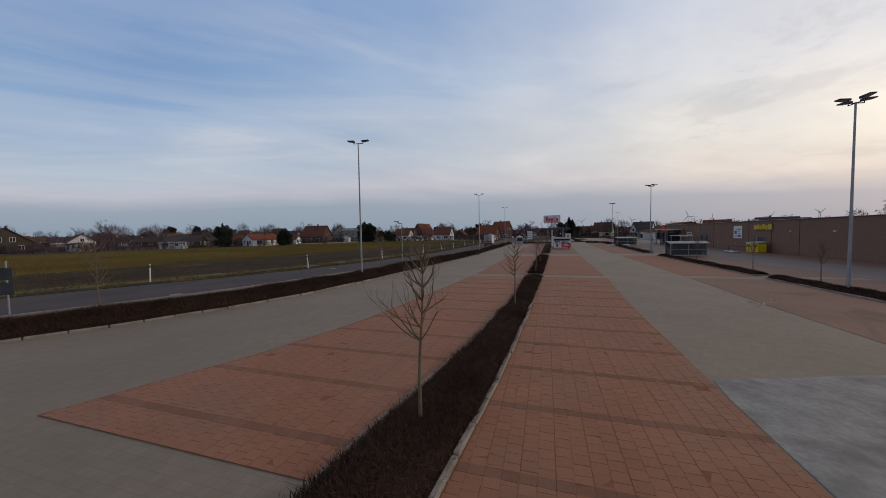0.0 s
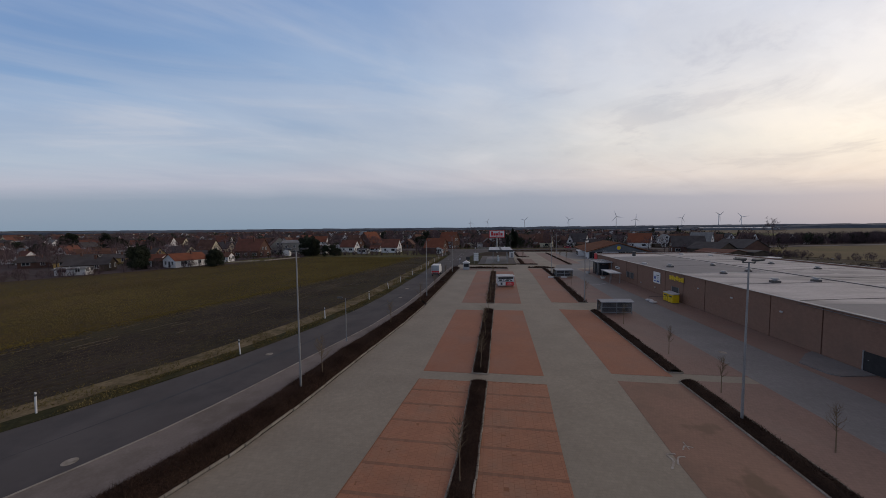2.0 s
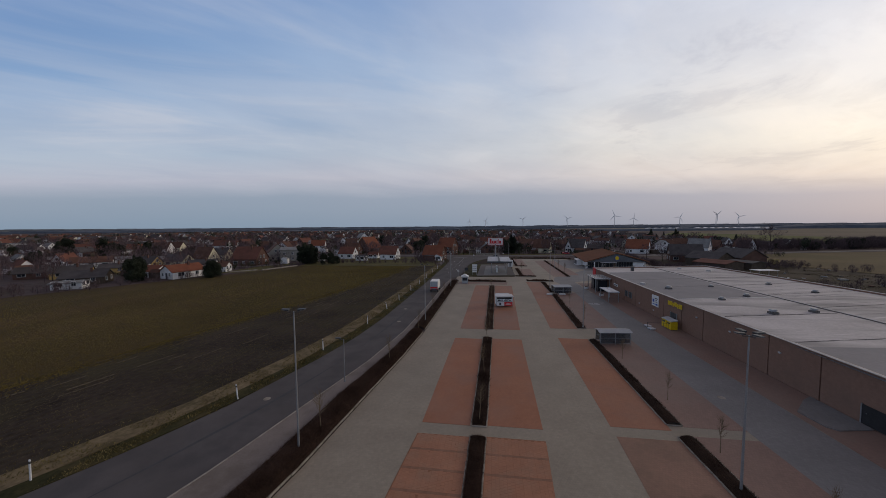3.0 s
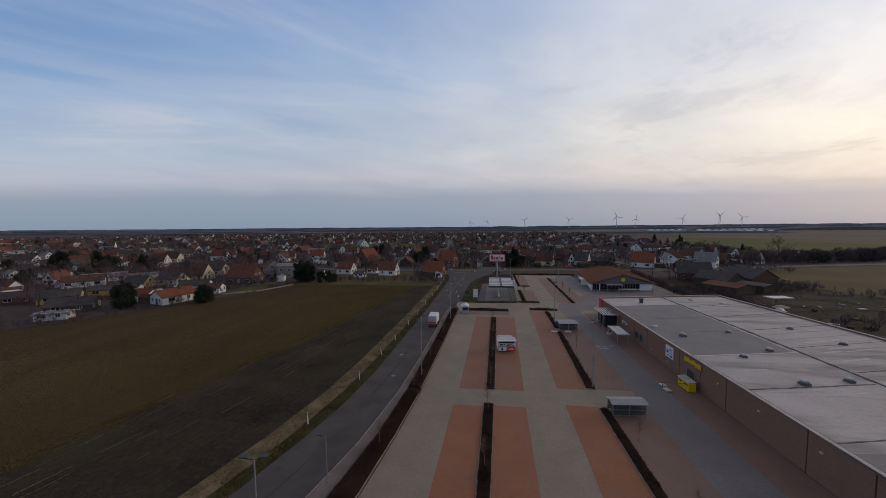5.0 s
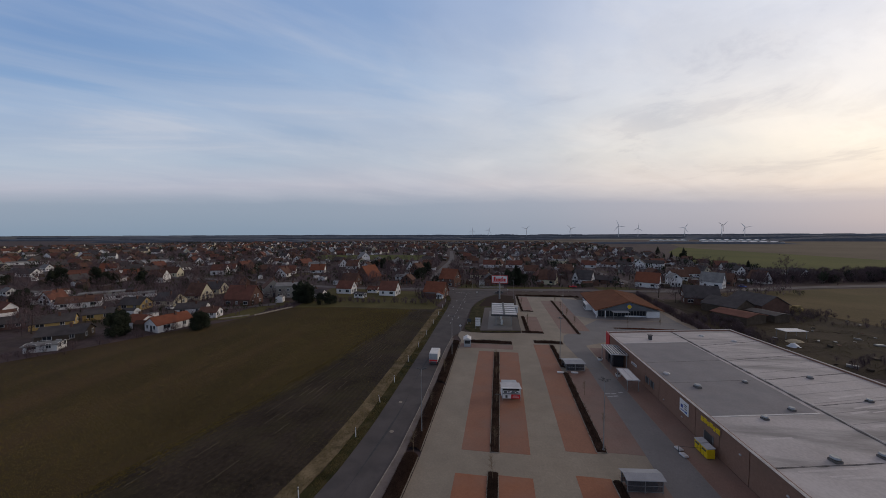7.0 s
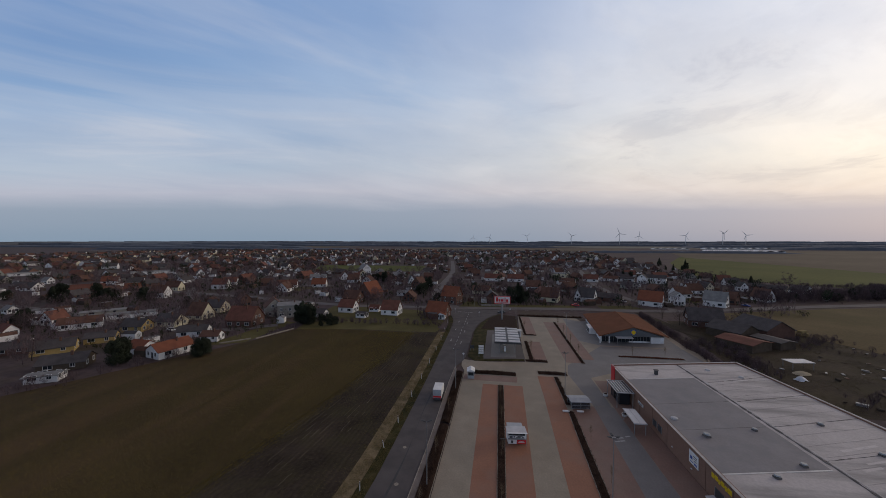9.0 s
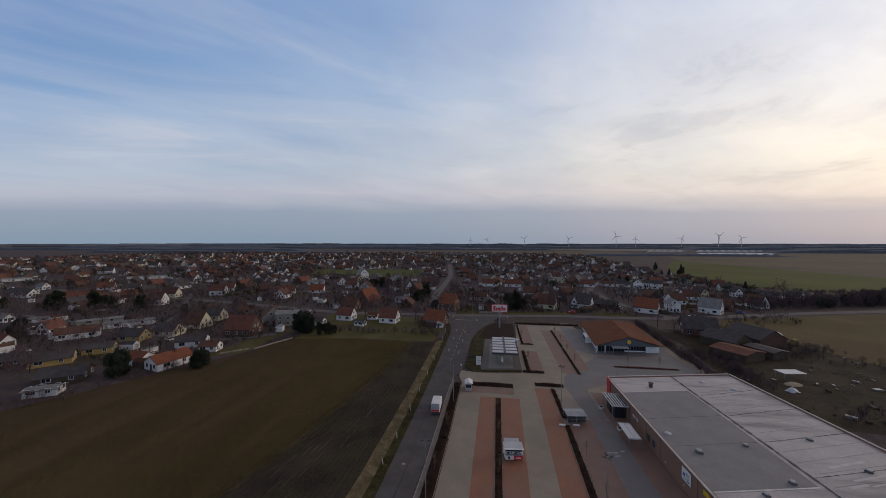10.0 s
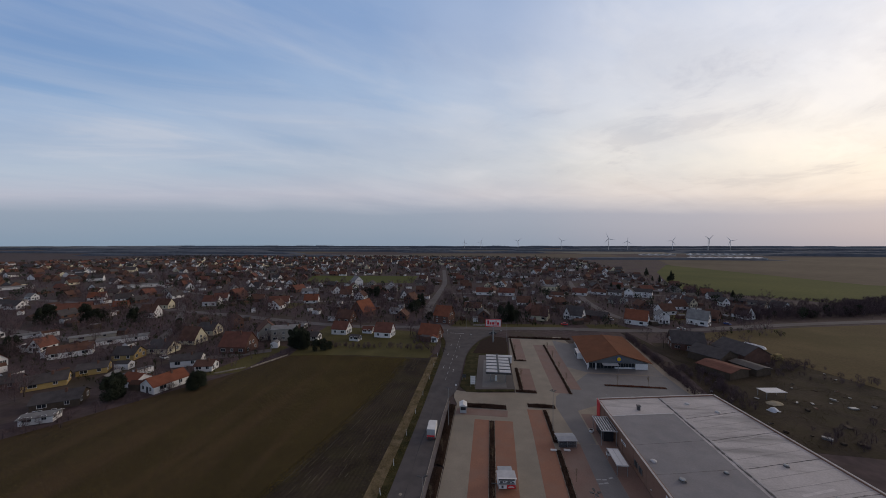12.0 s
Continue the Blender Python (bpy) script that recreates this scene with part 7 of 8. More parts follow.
house(-175.7, 601.2, 26, 9, 11, 3.4, 8.8, "cream", "brown", windows="plain")
house(-138.4, 591.7, 13, 9, 11, 3.4, 8.8, "white", "brown", windows="plain")
house(-183.1, 558.5, 88, 8, 12.9, 3.2, 8, "cream", "brown", windows="plain")
house(-272.3, 587.6, 65, 8.8, 11.8, 3.2, 8.5, "white", "brown", windows="plain")
house(-324.7, 335.8, 50, 8.1, 9.9, 3.2, 8.3, "white", "dark", windows="plain")
house(-220.2, 249.9, -78, 8.2, 12.8, 4.4, 9.2, "white", "red", windows="plain")
house(-231.3, 272.7, -69, 8.3, 12, 3.1, 7.5, "white", "red", windows="plain")
house(-344.5, 262.2, -56, 7.3, 12.9, 3.1, 7.6, "white", "orange", windows="plain")
house(-278.5, 228.7, -58, 6.7, 10, 2.9, 6.8, "brick", "orange", windows="plain")
house(-546.1, 381.5, 76, 7, 8.5, 3, 7.1, "white", "dark", windows="plain")
house(-160, 58, 75, 12, 17, 3.6, 8.6, "wood", "dark", label="large dark boarded house with a broad roof")
house(-143, 68, 80, 5, 9, 2.4, 3.0, "white", "dark", chimney=False, label="low white garage with a dark roof")
house(-196, 60, 40, 10, 13, 3.2, 7.4, "brick", "dark"), house(-185, 88, 70, 9, 12, 3.0, 6.6, "white", "brown")
# farm east of the store
house(94, 178, 75, 10, 15, 3.7, 9.3, "brick", "dark", label="old brick farmhouse with a dark roof")
house(95.5, 162, 30, 14, 14, 3.4, 6.6, "wood", "dark", windows=False, chimney=False, label="dark boarded barn with a wide roof")
house(110, 167.5, 14, 14, 17, 3.7, 7.8, "brick", "dark", windows=False, chimney=False, label="large brick barn with a dark sheet roof")
house(89.5, 146.5, 28, 12.5, 13, 3.0, 4.2, "wood", "red", windows=False, chimney=False, label="low open shed with a dull red sheet roof")
house(101.5, 150, 20, 8, 11, 2.8, 3.6, "wood", "dark", windows=False, chimney=False, label="low lean-to shed with a dark sheet roof")
t = thing("straw_stack", pose(124, 166.5, -0.1, 0, 0, 20), "heap of pale straw bales beside the barn", "straw stack")
for k, (bx, by, bz) in enumerate(((-1.4, 0, 0), (0.2, 0.1, 0), (1.7, -0.1, 0), (-0.6, 0, 1.15), (1.0, 0.1, 1.15))):
    bm = bm_new()
    box(bm, bx - 0.74, bx + 0.74, by - 0.9, by + 0.9, bz, bz + 1.14, bevel=0.16)
    part("bale", bm, M["straw"], t)
t = thing("silage_clamp", pose(128.4, 185, -0.1, 0, 0, 22), "long low heap under white sheeting behind the barn", "heap")
bm = bm_new()
bmesh.ops.create_grid(bm, x_segments=10, y_segments=26, size=1)
for v in bm.verts:
    v.co = Vector((v.co.x * 1.2, v.co.y * 4.8, max(0.0, 1.0 - v.co.x ** 2) * min(1, 6 - 6 * abs(v.co.y)) * 1.3 + 0.1 * noise.noise(v.co * 2.0)))
part("sheeting", bm, M["white"], t, smooth=True)
t = thing("garden_canopy", pose(91.3, 126.4, -0.1, 0, 0, 8), "white flat canopy on posts in the yard", "canopy")
bm = bm_new()
box(bm, -3.4, 3.4, -1.8, 1.8, 2.2, 2.35, bevel=0.03)
part("roof", bm, M["white"], t)
for sx in (-3.1, 3.1):
    for sy in (-1.5, 1.5):
        bm = bm_new()
        tube(bm, (sx, sy, 0), (sx, sy, 2.22), 0.08, 0.08, 8)
        part("post", bm, M["steel"], t)
t = thing("tarpaulin", pose(84.4, 116.6, -0.08, 0, 0, 20), "pale blue tarpaulin spread over a heap", "tarpaulin")
bm = bm_new()
bmesh.ops.create_grid(bm, x_segments=14, y_segments=10, size=1)
for v in bm.verts:
    v.co = Vector((v.co.x * 1.5, v.co.y * 1.1, max(0.0, 1.0 - v.co.x ** 2 - 0.8 * v.co.y ** 2) * 1.0 + 0.12 * noise.noise(v.co * 2.3)))
part("cloth", bm, material("tarp_blue", (0.40, 0.46, 0.52), (0.58, 0.63, 0.68), 0.6, 5.0, 0.5, 0.2), t, smooth=True)
t = thing("sand_heap", pose(88.6, 121.8, -0.1, 0, 0, 14), "low pale heap of building sand", "heap")
bm = bm_new()
bmesh.ops.create_grid(bm, x_segments=16, y_segments=12, size=1)
for v in bm.verts:
    r2 = v.co.x ** 2 + v.co.y ** 2
    v.co = Vector((v.co.x * 2.6, v.co.y * 1.5, max(-0.05, 0.7 * (1 - r2)) + 0.1 * noise.noise(v.co * 3)))
part("sand", bm, material("building_sand", (0.34, 0.29, 0.20), (0.46, 0.40, 0.29), 0.6, 7.0, 0.95, 0.4), t, smooth=True)
# yard clutter: pallets, troughs and tarped stacks behind the shop
for k in range(24):
    x, y = RNG.uniform(74, 135), RNG.uniform(95, 150)
    if x < 78 + (150 - y) * 0.02 or math.hypot(x - 90.5, y - 126.5) < 6.5 or math.hypot(x - 86, y - 118) < 6 or y > 134:
        continue
    w, d, h = RNG.uniform(0.8, 2.2), RNG.uniform(0.6, 1.3), RNG.uniform(0.2, 0.7)
    t = thing("pallet_stack", pose(x, y, -0.12, 0, 0, RNG.uniform(0, 180)), "weathered pile of boards on the yard", "pile", "yard piles")
    for q in range(3):
        bm = bm_new()
        box(bm, -w / 2 + RNG.normal(0, 0.06), w / 2 + RNG.normal(0, 0.06), -d / 2, d / 2, h * q / 3 + 0.02 * q, h * (q + 1) / 3, bevel=0.02)
        part("layer", bm, (M["kerb"], WALLS["wood"], M["old_bark"], WALLS["wood"], M["steel"], M["old_bark"], M["white"])[k % 7], t)

# smaller scrap lying about
for k in range(34):
    x, y = RNG.uniform(74, 128), RNG.uniform(100, 152)
    if math.hypot(x - 90.5, y - 126.5) < 5 or math.hypot(x - 86, y - 118) < 4 or any(math.hypot(x - px, y - py) < pr + 1 for px, py, pr in PLACED):
        continue
    w, d, h = RNG.uniform(0.4, 1.5), RNG.uniform(0.3, 0.8), RNG.uniform(0.12, 0.5)
    t = thing("scrap_pile", pose(x, y, -0.12, 0, 0, RNG.uniform(0, 180)), "small heap of boards and scrap on weeds", "pile", "scrap on the yard")
    for q in range(2):
        bm = bm_new()
        o = RNG.normal(0, 0.12, 2)
        box(bm, -w / 2 + o[0], w / 2 + o[0], -d / 2 + o[1], d / 2 + o[1], h * q / 2, h * (q + 1) / 2, bevel=0.02)
        part("scrap", bm, (M["steel"], M["kerb"], M["old_bark"], WALLS["wood"], WALLS["brick"])[int(RNG.integers(0, 5))], t)
# rough winter weeds of the yard
pts = np.stack([RNG.uniform(72, 134, 26000), RNG.uniform(97, 176, 26000), np.full(26000, -0.12)], 1)
keep = np.array([noise.noise((p[0] * 0.12, p[1] * 0.12, 4.0)) > -0.05 and not any(math.hypot(p[0] - hx, p[1] - hy) < hr for hx, hy, hr in PLACED[-5:]) for p in pts])
v, f = blades(pts[keep], 0.24, 0.05, 0.5, RNG)
tagged(part("yard_weeds", (v, f), M["tuft_dark"]), "rough brown winter weeds on the yard", "weeds", "", "stuff")

# ---- village filled in ----
PROTO = []
rngv = random.Random(11)
for wall, roof, w, l, e, r in (("white", "red", 9, 11, 3.0, 7.4), ("white", "dark", 9, 12, 3.0, 7.2), ("brick", "red", 9, 12, 3.1, 7.4), ("brick", "brown", 8.5, 11, 2.9, 6.8), ("cream", "brown", 9, 11, 3.0, 7.0), ("white", "brown", 10, 12, 3.2, 8.2), ("brick", "dark", 9, 13, 2.8, 6.4), ("grey", "dark", 9, 12, 3.0, 6.6), ("white", "orange", 9, 11, 2.9, 7.0), ("brick", "red", 10, 16, 3.4, 8.2)):
    PROTO.append((wall, roof, w, l, e, r))
LANES = [CROSS, [(-24, 203), (-35, 228), (-44, 256), (-47, 323), (-51, 410), (-60, 490), (-80, 640)], [(100, 211), (91, 235), (86, 260), (86, 310), (95, 380), (110, 470)]]


def near_lane(x, y, clear):
    for ln in LANES:
        for (x0, y0), (x1, y1) in zip(ln[:-1], ln[1:]):
            d = Vector((x1 - x0, y1 - y0))
            u = max(0, min(1, ((x - x0) * d.x + (y - y0) * d.y) / d.length_squared))
            if math.hypot(x - x0 - u * d.x, y - y0 - u * d.y) < clear:
                return True
    return False


def village(x, y):
    """Whether (x, y) lies in the built-up part."""
    if y < 205:
        return x < -100 - max(0, 130 - y) * 0.6 and y > 104 and x > -620
    east = 225 + max(0, y - 380) * 0.07 if y > 250 else 160
    if -250 < x < -88 and 406 < y < 505:
        return False
    return -900 < x < east and y < 1250 - max(0, x) * 0.6


spots, tries = [], 0
while len(spots) < 196 and tries < 60000:
    tries += 1
    x, y = rngv.uniform(-520, 235), rngv.uniform(70, 620)
    if not village(x, y) or near_lane(x, y, 11):
        continue
    if any(math.hypot(x - px, y - py) < pr + 8.5 for px, py, pr in PLACED) or any(math.hypot(x - px, y - py) < 16.5 for px, py in spots):
        continue
    spots.append((x, y))
made = {}
for k, (x, y) in enumerate(sorted(spots, key=lambda p: p[1])):
    i = rngv.choice((0, 1, 1, 1, 2, 2, 3, 3, 4, 5, 5, 6, 6, 6, 7, 3, 9))
    a = rngv.choice((0, 90)) + rngv.gauss(8, 14)
    if i not in made:
        wall, roof, w, l, e, r = PROTO[i]
        made[i] = house(x, y, a, w, l, e, r, wall, roof, windows="plain")
    else:
        copy_thing(made[i], pose(x, y, -0.1, 0, 0, a))
        PLACED.append((x, y, 7))

# far houses: too many to count
vs, fs, mi = [], [], []
FARM = [WALLS["white"], WALLS["brick"], WALLS["cream"], ROOFS["red"], ROOFS["dark"], ROOFS["brown"]]
cnt = 0
while cnt < 820:
    x, y = rngv.uniform(-1150, 280), rngv.uniform(150, 1250)
    near = x > -520 and y < 620
    if near or not (village(x, y) or (-1150 < x < -520 and 170 < y < 900)):
        continue
    cnt += 1
    w, l, e, r = rngv.uniform(8, 10), rngv.uniform(10, 16), rngv.uniform(2.8, 3.6), rngv.uniform(6.4, 8.6)
    a = radians(rngv.choice((0, 90)) + rngv.gauss(8, 16))
    c, s = math.cos(a), math.sin(a)
    wm, rm = rngv.choice((0, 1, 1, 1, 2)), rngv.choice((3, 4, 4, 4, 4, 5, 5, 5))
    k = len(vs)
    for px, py, pz in ((-w / 2, -l / 2, 0), (w / 2, -l / 2, 0), (w / 2, l / 2, 0), (-w / 2, l / 2, 0), (-w / 2, -l / 2, e), (w / 2, -l / 2, e), (w / 2, l / 2, e), (-w / 2, l / 2, e), (0, -l / 2, r), (0, l / 2, r)):
        vs.append((x + px * c - py * s, y + px * s + py * c, pz - 0.1))
    for f, m in (((0, 1, 5, 8, 4), wm), ((2, 3, 7, 9, 6), wm), ((1, 2, 6, 5), wm), ((3, 0, 4, 7), wm), ((4, 8, 9, 7), rm), ((5, 6, 9, 8), rm)):
        fs.append(tuple(k + q for q in f))
        mi.append(m)
far = part("far_houses", (vs, fs), FARM)
far.data.polygons.foreach_set("material_index", mi)
tagged(far, "hundreds of small gabled houses of the far village", "houses", "", "stuff")

# small sheds, garages and carports between the houses: too many to count
vs, fs, mi = [], [], []
SHEDS = [WALLS["white"], WALLS["wood"], WALLS["brick"], ROOFS["dark"], ROOFS["grey"], ROOFS["brown"]]
cnt = 0
while cnt < 420:
    x, y = rngv.uniform(-430, 232), rngv.uniform(92, 560)
    if not village(x, y) or near_lane(x, y, 6) or any(math.hypot(x - px, y - py) < pr + 1.5 for px, py, pr in PLACED):
        continue
    cnt += 1
    w, l, e = rngv.uniform(2.2, 3.8), rngv.uniform(3.0, 7.0), rngv.uniform(1.9, 2.5)
    r = e + rngv.choice((0.15, 0.8, 1.1))
    a = radians(rngv.choice((0, 90)) + rngv.gauss(8, 16))
    c, s = math.cos(a), math.sin(a)
    wm, rm = rngv.choice((0, 0, 1, 2)), rngv.choice((3, 4, 4, 5))
    k = len(vs)
    for px, py, pz in ((-w / 2, -l / 2, 0), (w / 2, -l / 2, 0), (w / 2, l / 2, 0), (-w / 2, l / 2, 0), (-w / 2, -l / 2, e), (w / 2, -l / 2, e), (w / 2, l / 2, e), (-w / 2, l / 2, e), (0, -l / 2, r), (0, l / 2, r)):
        vs.append((x + px * c - py * s, y + px * s + py * c, pz - 0.1))
    for f, m in (((0, 1, 5, 8, 4), wm), ((2, 3, 7, 9, 6), wm), ((1, 2, 6, 5), wm), ((3, 0, 4, 7), wm), ((4, 8, 9, 7), rm), ((5, 6, 9, 8), rm)):
        fs.append(tuple(k + q for q in f))
        mi.append(m)
sheds = part("garden_sheds", (vs, fs), SHEDS)
sheds.data.polygons.foreach_set("material_index", mi)
tagged(sheds, "many small sheds and garages in the village gardens", "sheds", "", "stuff")

# trees of the village
TREES = [bare_tree(31, 11, 0.8), bare_tree(32, 13, 0.7), bare_tree(33, 9, 0.95), bare_tree(34, 14, 0.6)]
DENSE = [evergreen(45, 9, 3.9), evergreen(46, 11.5, 3.8), evergreen(47, 8, 4.2)]
CONES = [conifer(41, 12, 3.4, 0.25), conifer(42, 9, 3.0, 0.3), conifer(43, 14, 3.2, 0.2), conifer(44, 7, 2.0, 0.8)]


def plant(kinds, x, y, s=1.0, used={}):
    p = rngv.choice(kinds)
    m = Matrix.Translation((x, y, -0.12)) @ pose(0, 0, 0, 0, 0, rngv.uniform(0, 360)) @ Matrix.Diagonal((s, s, s * rngv.uniform(0.9, 1.1), 1))
    if p not in used:
        used[p] = True
        p.matrix_basis = m
        return p
    o = copy_thing(p, Matrix.Identity(4))
    o.matrix_basis = m
    return o


# dark conifers that stand out
for x, y, s in ((-91, 156, 0.9), (-86, 153, 0.7), (14, 225, 1), (16, 224, 0.8), (-119, 98, 0.6), (-100, 108, 0.5), (-52, 257, 1), (-106, 313, 0.9), (250, 496, 1), (252, 571, 1.1), (133, 384, 0.7), (234, 267, 0.7), (253, 274, 0.7), (-174, 596, 0.9), (232, 1127, 0.9), (196, 1121, 0.9), (221, 968, 0.8), (184, 1278, 0.8), (-581, 536, 0.8), (-449, 556, 0.8), (-527, 891, 0.8)):
    plant(CONES, x, y, s)
# taller bare trees that rise over the roofs
for x, y, s in ((-160, 128, 0.9), (-196, 150, 1.0), (-220, 160, 1.1), (-140, 140, 0.85), (-125, 150, 0.8), (-250, 190, 1.2), (-300, 220, 1.2), (-118, 186, 0.9), (-90, 196, 0.8), (-60, 215, 0.9), (-10, 232, 1.0), (28, 250, 1.0), (64, 246, 0.9), (110, 250, 0.9), (150, 276, 1.0), (-340, 250, 1.2), (-180, 205, 1.0), (-150, 96, 0.8), (-165, 84, 0.9), (-185, 96, 1.0)):
    if not any(math.hypot(x - px, y - py) < pr for px, py, pr in PLACED):
        plant(TREES, x, y, s * 0.72)
plant(TREES[1:2], 190, 258, 1.15)
# broad dark evergreens
for x, y, s in ((-271, 181, 1.2), (-272, 178, 1), (-250, 185, 1.2), (-243, 186, 1.1), (-244, 191, 1), (-220, 189, 1), (-218, 193, 0.9), (-216, 132, 0.9), (-211, 127, 0.8), (-119, 99, 0.8), (-119, 97, 0.8), (-119, 100, 0.6), (-99, 108, 0.8), (-99, 110, 0.6), (-100, 107, 0.6), (-92, 155, 1), (-89, 155, 1.2), (-86, 155, 0.9), (-79, 152, 0.7), (-76, 153, 0.6), (-74, 155, 0.5), (-53, 251, 1.1), (-51, 262, 1.1), (-55, 246, 0.9), (-97, 314, 1), (-101, 306, 1), (-110, 312, 1), (-90, 320, 0.9), (-115, 312, 0.9), (11, 223, 1.1), (15, 227, 1.2), (19, 228, 1), (9, 226, 0.9), (141, 385, 0.9), (247, 560, 1), (243, 487, 0.9), (256, 505, 1), (167, 647, 0.9), (161, 592, 0.8), (217, 259, 0.8), (238, 272, 0.9), (247, 269, 0.9), (259, 275, 1), (219, 269, 0.8), (-164, 203, 0.8), (-175, 176, 0.7), (-315, 181, 1), (-378, 258, 0.9), (-97, 245, 0.7), (-37, 221, 0.8)):
    plant(DENSE, x, y, s)
cnt, tries = 0, 0
while cnt < 150 and tries < 20000:
    tries += 1
    x, y = rngv.uniform(-420, 230), rngv.uniform(75, 520)
    if not village(x, y) or near_lane(x, y, 7) or any(math.hypot(x - px, y - py) < pr + 2.5 for px, py, pr in PLACED):
        continue
    cnt += 1
    if rngv.random() < 0.25:
        plant(CONES, x, y, rngv.uniform(0.35, 0.8))
    else:
        plant(TREES, x, y, rngv.uniform(0.35, 0.8))
for x, y, s in ((84, 178, 0.6), (88, 172, 0.5), (100, 190, 0.7), (82, 190, 0.5), (104, 178, 0.6), (112, 182, 0.6), (120, 178, 0.5), (-72, 190, 0.6), (-42, 186, 0.5), (-37, 214, 0.7), (-15, 214, 0.6), (-8, 225, 0.7), (5, 232, 0.8), (26, 240, 0.7), (45, 245, 0.7), (68, 222, 0.5), (76, 240, 0.6)):
    plant(TREES, x, y, s)


def far_wood(name, spots, label, mat, size=(5, 9), tri=26, category="trees", thin=0.22, low=0.58):
    """Many small trees far off, joined: each a trunk and an uneven crown of twig blades."""
    r = np.random.default_rng(len(spots))
    p = np.array(spots, float)
    n = len(p)
    h = r.uniform(*size, n)
    k = np.repeat(np.arange(n), tri)
    m = len(k)
    d = r.normal(0, 1, (m, 3))
    d /= np.linalg.norm(d, axis=1)[:, None]
    rad = r.uniform(0.35, 1.0, m) ** 0.5
    hh = h[k]
    c = np.stack([p[k, 0] + d[:, 0] * rad * hh * 0.34, p[k, 1] + d[:, 1] * rad * hh * 0.34, hh * low + d[:, 2] * rad * hh * min(0.42, low) - 0.1], 1)
    u = r.normal(0, 1, (m, 3))
    u /= np.linalg.norm(u, axis=1)[:, None]
    w = np.cross(u, d)
    s = (hh * r.uniform(0.07, 0.16, m))[:, None]
    v = np.stack([c - u * s * thin, c + u * s * thin, c + (w * 0.7 + np.array([0, 0, 0.7])) * s * 1.9], 1).reshape(-1, 3)
    tr = np.stack([np.stack([p[:, 0] - 0.12, p[:, 1], np.full(n, -0.12)], 1), np.stack([p[:, 0] + 0.12, p[:, 1], np.full(n, -0.12)], 1), np.stack([p[:, 0], p[:, 1], h * 0.7], 1)], 1).reshape(-1, 3)
    v = np.concatenate([v, tr])
    return tagged(part(name, (v, np.arange(len(v)).reshape(-1, 3).tolist()), mat), label, category, "", "stuff")


sp = []
while len(sp) < 10500:
    x, y = rngv.uniform(-1200, 285), rngv.uniform(75, 1260)
    if y < 205 and not village(x, y):
        continue
    if not (village(x, y) or x < -520) or near_lane(x, y, 6) or any(math.hypot(x - px, y - py) < pr + 1 for px, py, pr in PLACED):
        continue
    sp.append((x, y))
far_wood("garden_trees", sp, "bare garden trees and bushes between the village houses", M["twig"], (2.4, 7.8), 84, thin=0.13, low=0.5)
sp = [(rngv.uniform(-1200, 285), rngv.uniform(215, 1260)) for _ in range(3000)]
sp = [p for p in sp if (village(*p) or p[0] < -520) and not near_lane(*p, 6) and not any(math.hypot(p[0] - px, p[1] - py) < pr + 1 for px, py, pr in PLACED)]
far_wood("garden_conifers", sp, "small dark conifers and evergreen bushes between the village houses", M["needle"], (2.0, 8.5), 80, thin=0.38)
sp = []
while len(sp) < 1300:
    x, y = rngv.uniform(-300, 200), rngv.uniform(92, 340)
    if (village(x, y) or 207 < y < 260 and -100 < x < 165) and not near_lane(x, y, 6) and not any(math.hypot(x - px, y - py) < pr + 0.5 for px, py, pr in PLACED):
        sp.append((x, y))
far_wood("orchard_trees", sp, "bare fruit trees and shrubs in the front gardens", M["twig"], (1.5, 4.6), 190, thin=0.07, low=0.46)
# taller crowns at the edge of the village
sp = []
while len(sp) < 30:
    x, y = rngv.uniform(-215, -108), rngv.uniform(58, 176)
    if x < -104 - max(0, 128 - y) * 0.75 and not near_lane(x, y, 6) and not any(math.hypot(x - px, y - py) < pr + 1.5 for px, py, pr in PLACED):
        sp.append((x, y))
far_wood("edge_trees", sp, "dense bare trees at the edge of the village", M["twig"], (5.5, 9.5), 420, thin=0.05, low=0.52)
sp = []
while len(sp) < 95:
    x, y = rngv.uniform(-430, 150), rngv.uniform(150, 520)
    if village(x, y) and not near_lane(x, y, 5) and not any(math.hypot(x - px, y - py) < pr for px, py, pr in PLACED):
        sp.append((x, y))
far_wood("tall_garden_trees", sp, "tall bare trees rising over the village roofs", M["twig"], (7.5, 13), 520, thin=0.05, low=0.54)
# low bushes in the front gardens
sp = []
while len(sp) < 1800:
    x, y = rngv.uniform(-260, 190), rngv.uniform(80, 300)
    if (village(x, y) or 205 < y < 260 and -100 < x < 160) and not near_lane(x, y, 6) and not any(math.hypot(x - px, y - py) < pr + 0.5 for px, py, pr in PLACED):
        sp.append((x, y))
far_wood("garden_bushes", sp, "low evergreen bushes and hedges in the gardens", M["hedge_leaf"], (0.8, 2.4), 60, "bushes", 0.45)
